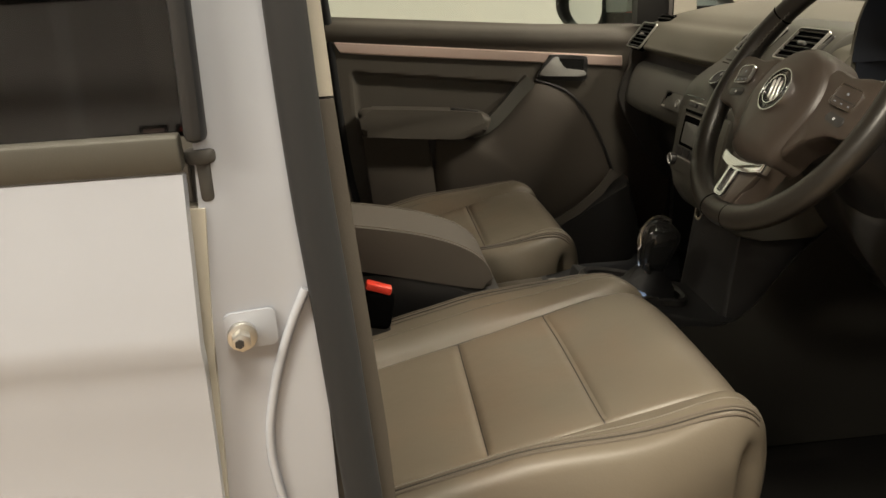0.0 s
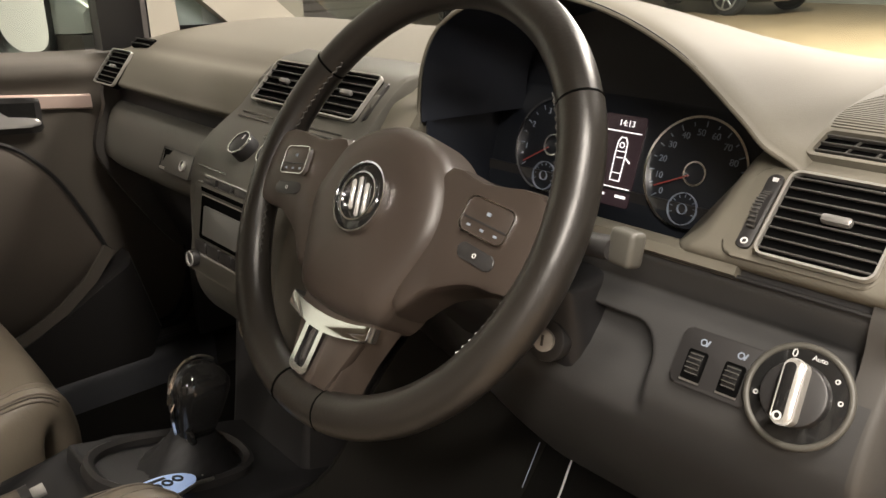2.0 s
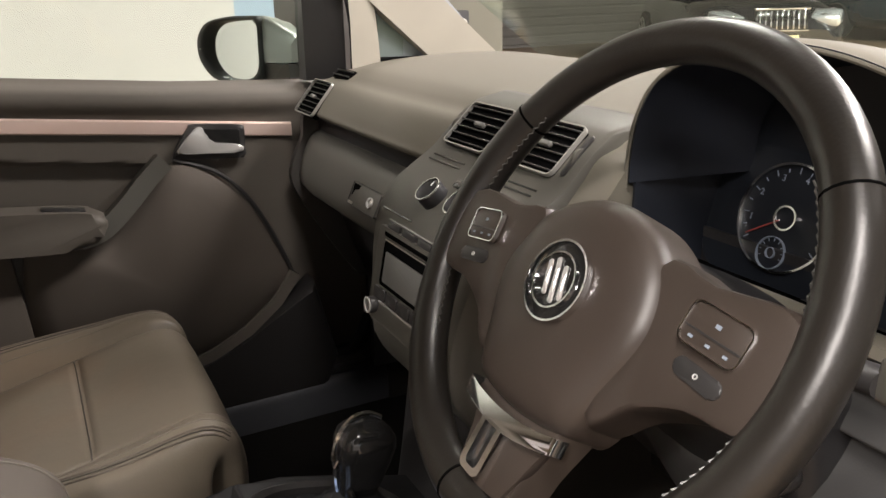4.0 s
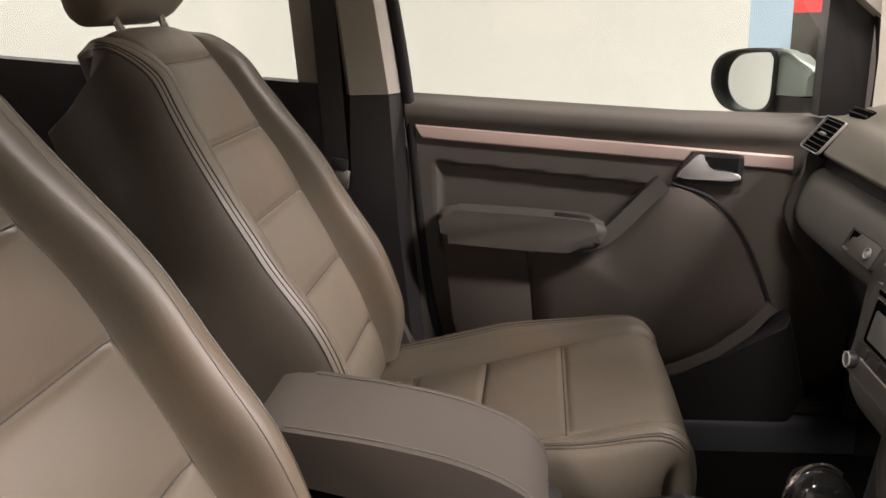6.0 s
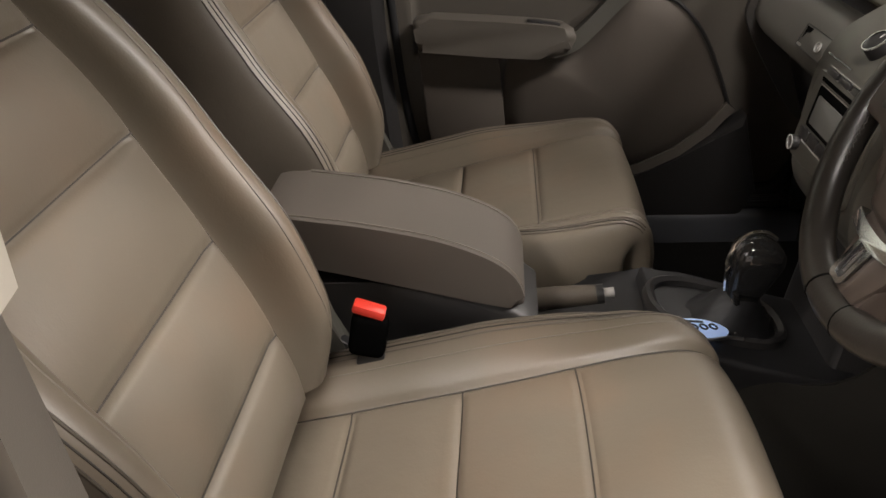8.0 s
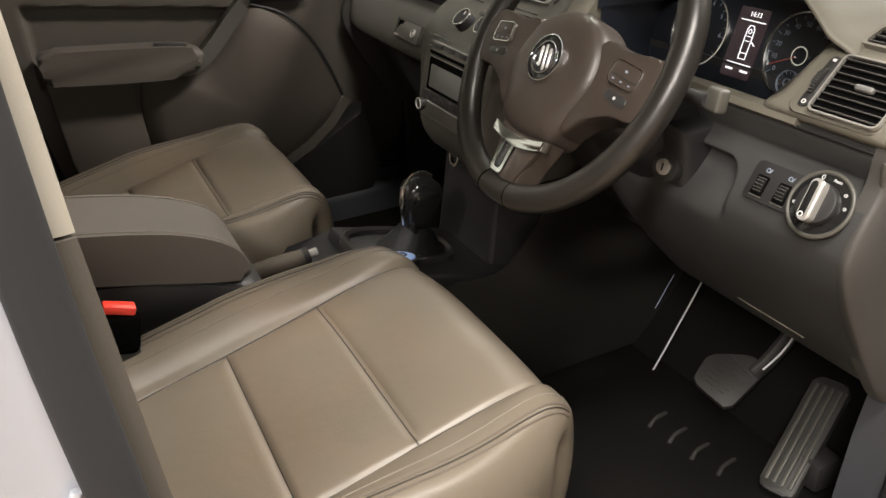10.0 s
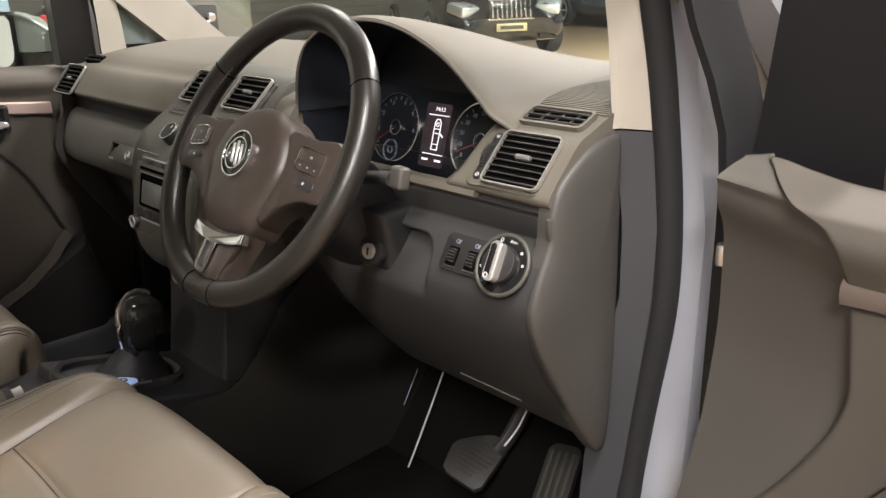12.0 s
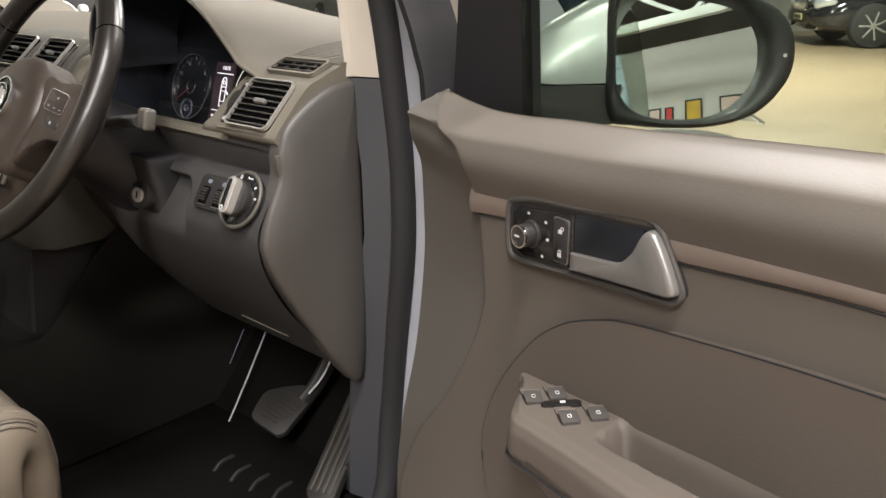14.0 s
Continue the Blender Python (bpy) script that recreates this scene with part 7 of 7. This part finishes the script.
# ---- showroom contents ----
def parked_car(paint, x, y, turn, length=4.4, label=""):
    """A parked saloon: body lofted from cross sections, glasshouse, lamps, wheels with spokes."""
    car = thing("parked_car", label, "car", "parked cars", (x, y, 0), turn)
    rings = []
    for s, w, zb, zt in ((-2.2, 0.70, 0.40, 0.62), (-2.1, 0.82, 0.25, 0.80), (-1.6, 0.90, 0.20, 0.95), (-0.6, 0.92, 0.18, 0.96), (0.6, 0.92, 0.18, 0.95), (1.2, 0.92, 0.18, 0.90), (1.75, 0.88, 0.20, 0.80), (2.08, 0.78, 0.24, 0.66), (2.2, 0.62, 0.34, 0.55)):
        r = []
        for k in range(24):
            a = 2 * math.pi * k / 24
            cy, cz = math.cos(a), math.sin(a)
            r.append(Vector((s, w * abs(cy) ** 0.45 * (1 if cy > 0 else -1), (zb + zt) / 2 + (zt - zb) / 2 * abs(cz) ** 0.55 * (1 if cz > 0 else -1))))
        rings.append(r)
    part("body", loft(rings), paint, car)
    rings = []
    for z, x0, x1, w in ((0.90, -1.75, 1.15, 0.84), (1.15, -1.35, 0.65, 0.74), (1.38, -0.95, 0.15, 0.62), (1.43, -0.75, -0.05, 0.50)):
        rings.append([Vector((a, b, z)) for a, b in ((x0, -w * 0.9), (x0 + 0.25, -w), (x1 - 0.3, -w), (x1, -w * 0.8), (x1, w * 0.8), (x1 - 0.3, w), (x0 + 0.25, w), (x0, w * 0.9))])
    part("glasshouse", loft(rings), M_GLOSS, car, "dark windows and roof")
    for sx in (-1.35, 1.38):
        for sy in (-0.84, 0.84):
            m = pose(sx, sy, 0.33, 90, 0, 0)
            w = part("wheel", cyl(0.33, 0.22, m, 40, 0.04), M_TYRE, car, "black tyre with silver alloy rim")
            o = 1 if sy < 0 else -1
            f = m @ pose(0, 0, o * 0.108)
            part("rim", ring_plate(circle(0.245, 40), circle(0.215, 40), 0.012, f), M_ALLOY, w)
            for k in range(7):
                part("spoke", box(0.20, 0.036, 0.016, f @ pose(0, 0, 0.004, 0, 0, k * 360 / 7) @ pose(0.115, 0, 0), 0.006, 1), M_ALLOY, w)
            part("hub", cyl(0.045, 0.02, f @ pose(0, 0, 0.004), 20, 0.004), M_ALLOY, w)
    for sy in (-1, 1):
        hl = box(0.34, 0.34, 0.15, pose(1.98, sy * 0.60, 0.665, 0, 14, sy * -28), 0.05, 3)
        h = part("headlamp", hl, M_LAMPGLASS, car, "clear headlamp")
        for k in range(2):
            part("reflector", cyl(0.05, 0.03, pose(2.10 - 0.05 * k, sy * (0.52 + 0.13 * k), 0.675, 0, 76, sy * -28), 20, 0.01), M_CHROME, h)
        part("door_mirror", box(0.10, 0.20, 0.13, pose(0.65, sy * 1.00, 0.98), 0.04, 3), paint, car)
        part("fog_lamp", cyl(0.05, 0.04, pose(2.10, sy * 0.60, 0.36, 0, 90, 0), 20, 0.01), M_LAMPGLASS, car)
    g = part("grille", box(0.08, 0.62, 0.26, pose(2.16, 0, 0.66, 0, -8, 0), 0.03), M_GLOSS, car, "grille with upright chrome bars")
    for k in range(9):
        part("grille_bar", box(0.03, 0.020, 0.22, pose(2.195, -0.26 + 0.065 * k, 0.66, 0, -8, 0), 0.005), M_CHROME, g)
    for z in (0.535, 0.785):
        part("grille_rim", box(0.04, 0.64, 0.022, pose(2.19 - 0.07 * (z - 0.535), 0, z), 0.006), M_CHROME, g)
    for sy in (-1, 1):
        intake = part("air_intake", slab([(-0.16, -0.10), (0.12, -0.10), (0.16, 0.09), (-0.10, 0.09)], 0.05, pose(2.12, sy * 0.53, 0.37, 0, 0, sy * 22) @ Matrix(((0, 0, 1, 0), (sy, 0, 0, 0), (0, 1, 0, 0), (0, 0, 0, 1))), 0.01), M_GLOSS, car, "black air intake with bright edge")
        part("intake_edge", tube([pose(2.15, sy * 0.53, 0.37, 0, 0, sy * 22) @ Vector((0.0, sy * x, z)) for x, z in ((-0.10, 0.10), (0.17, 0.10), (0.13, -0.11), (-0.17, -0.11))], 0.012, 8), M_CHROME, intake)
    part("number_plate", box(0.012, 0.42, 0.10, pose(2.215, 0, 0.43), 0.003), M_PLATE, car, "pale plate with a plain dark bar")
    part("plate_bar", box(0.004, 0.32, 0.045, pose(2.223, 0, 0.43)), M_DASH, car)
    return car


parked_car(M_CARBLACK, 15.3, 1.5, 125, label="glossy black saloon with silver multi-spoke wheels")
parked_car(M_CARBLUE, 14.4, 8.05, 262, label="dark blue car parked side-on in the showroom")
parked_car(M_CARBLACK, 9.4, 8.0, 240, label="black car with bright chrome headlamps facing the viewer")
for k in range(30):
    structure("shutter_slat", box(9.0, 0.03, 0.13, pose(8.0, 11.98, 0.12 + 0.16 * k), 0.02, 2), M_GREYWALL, "grey steel slat of a roller shutter", "shutter")

ext = thing("fire_extinguisher", "red fire extinguisher hung on the charcoal wall", "fire extinguisher", at=(1.93, 4.43, 0.66))
part("cylinder", cyl(0.055, 0.30, pose(0, 0, 0.16), 28, 0.02), M_REDWALL, ext)
part("label_band", cyl(0.0556, 0.06, pose(0, 0, 0.12), 28), M_WALL, ext)
part("valve", cyl(0.022, 0.06, pose(0, 0, 0.33), 16, 0.006), M_BLACK, ext)
part("lever", box(0.09, 0.02, 0.02, pose(0.02, 0, 0.365, 0, -15, 0), 0.005), M_SATIN, ext)
part("hose", tube(smooth_path([(0.0, 0, 0.34), (0.06, -0.02, 0.33), (0.075, -0.02, 0.22), (0.062, -0.02, 0.10)], 6), 0.012, 10), M_BLACK, ext)

rack = thing("equipment_rack", "dark equipment rack with metal parts and yellow tag", "rack", at=(2.72, 4.30, 0))
part("frame", box(0.62, 0.20, 0.98, pose(0, 0.05, 0.49), 0.01), M_FRAME, rack, "black steel frame")
for k, (x, z, r) in enumerate(((-0.22, 0.93, 0.035), (-0.10, 0.80, 0.05), (0.02, 0.90, 0.03), (-0.02, 0.72, 0.035), (0.15, 0.78, 0.045), (0.24, 0.90, 0.03))):
    part("metal_part", cyl(r, 0.06, pose(x, -0.07, z, 90, 15 * k, 0), 20, 0.008), M_SATIN if k % 2 else M_STEEL, rack)
part("hose", tube(smooth_path([(-0.26, -0.07, 0.86), (-0.12, -0.10, 0.95), (0.05, -0.09, 0.82), (0.22, -0.10, 0.88)], 6), 0.010, 8), M_STEEL, rack)
part("tag", box(0.07, 0.01, 0.09, pose(0.12, -0.075, 0.66, 0, 20, 0), 0.004), M_YELLOW, rack, "yellow tag")

wall_hung = -8.0
wall("wall_pictures", -8, 17, wall_hung - 0.2, wall_hung, 0, 5.2, M_WALL, "white painted showroom wall hung with pictures")
M_PINK = material("red_print", (0.72, 0.55, 0.52), 0.5, stain=0.3, stain_scale=6)
for x, z, w, h, m, lab in ((-1.23, 1.80, 0.34, 0.42, M_YELLOW, "framed yellow print on a white wall"), (-0.50, 1.82, 0.44, 0.36, M_PINK, "framed red and white print on a white wall"), (-1.72, 1.72, 0.18, 0.40, M_REDWALL, "small framed red print"), (-2.02, 1.72, 0.26, 0.40, M_PINK, "small framed print of faded colours"), (-2.40, 1.70, 0.20, 0.30, M_DARKWALL, "small dark framed print")):
    pic = thing("picture", lab, "picture", "framed pictures", (x, wall_hung, z))
    part("frame", ring_plate([(-w / 2, -h / 2), (w / 2, -h / 2), (w / 2, h / 2), (-w / 2, h / 2)], [(-w / 2 + 0.03, -h / 2 + 0.03), (w / 2 - 0.03, -h / 2 + 0.03), (w / 2 - 0.03, h / 2 - 0.03), (-w / 2 + 0.03, h / 2 - 0.03)], 0.03, pose(0, 0.002, 0, -90, 0, 0)), M_BLACK, pic, smooth=False)
    part("print", box(w - 0.05, 0.012, h - 0.05, pose(0, 0.010, 0)), m, pic)
M_SKYGLOW = material("daylight_pane", (0.6, 0.75, 0.95), 0.4, emit=(0.65, 0.82, 1.0, 2.2))
win = tagged(part("window_1", box(1.1, 0.03, 1.5, pose(0.6, wall_hung + 0.02, 2.5)), M_SKYGLOW, None, "tall steel window with daylight behind"), "tall steel window with daylight behind", "window", kind="structure")
for k in range(4):
    part("glazing_bar", box(0.03, 0.04, 1.5, pose(0.05 + 0.366 * k, wall_hung + 0.035, 2.5)), M_STEEL, win)
for k in range(5):
    part("glazing_bar", box(1.1, 0.04, 0.03, pose(0.6, wall_hung + 0.035, 1.75 + 0.375 * k)), M_STEEL, win)

# roof trusses
for y, z0, z1 in ((-5.6, 2.72, 3.45), (-1.2, 4.05, 5.10), (3.2, 4.05, 5.10)):
    tr = thing("roof_truss", "grey painted steel roof truss", "roof truss", "roof trusses", (0, y, 0))
    part("lower_chord", box(24.0, 0.10, 0.12, pose(4.9, 0, z0), 0.01), M_STEEL, tr)
    part("upper_chord", box(24.0, 0.10, 0.10, pose(4.9, 0, z1), 0.01), M_STEEL, tr)
    for k in range(18):
        x0, x1 = -7.0 + 1.3 * k, -5.7 + 1.3 * k
        a, b = ((x0, 0, z0), (x1, 0, z1)) if k % 2 else ((x0, 0, z1), (x1, 0, z0))
        part("brace", strip([a, b], 0.05, 0.05, (0, 1, 0)), M_STEEL, tr)
for x, y in ((-0.3, -2.2), (4.2, -1.2), (3.6, 3.0), (-3.4, 2.6), (-3.4, -3.6), (9.5, 2.0)):
    lamp = thing("strip_lamp", "white strip lamp hung below the roof", "ceiling lamp", "strip lamps", (x, y, 4.60 if y > -3 else 4.50))
    part("housing", box(2.4, 0.30, 0.06, pose(0, 0, 0.0), 0.01), M_STEEL, lamp)
    for sx in (-0.9, 0.9):
        part("hanger", cyl(0.006, 0.62, pose(sx, 0, 0.31), 8), M_STEEL, lamp)
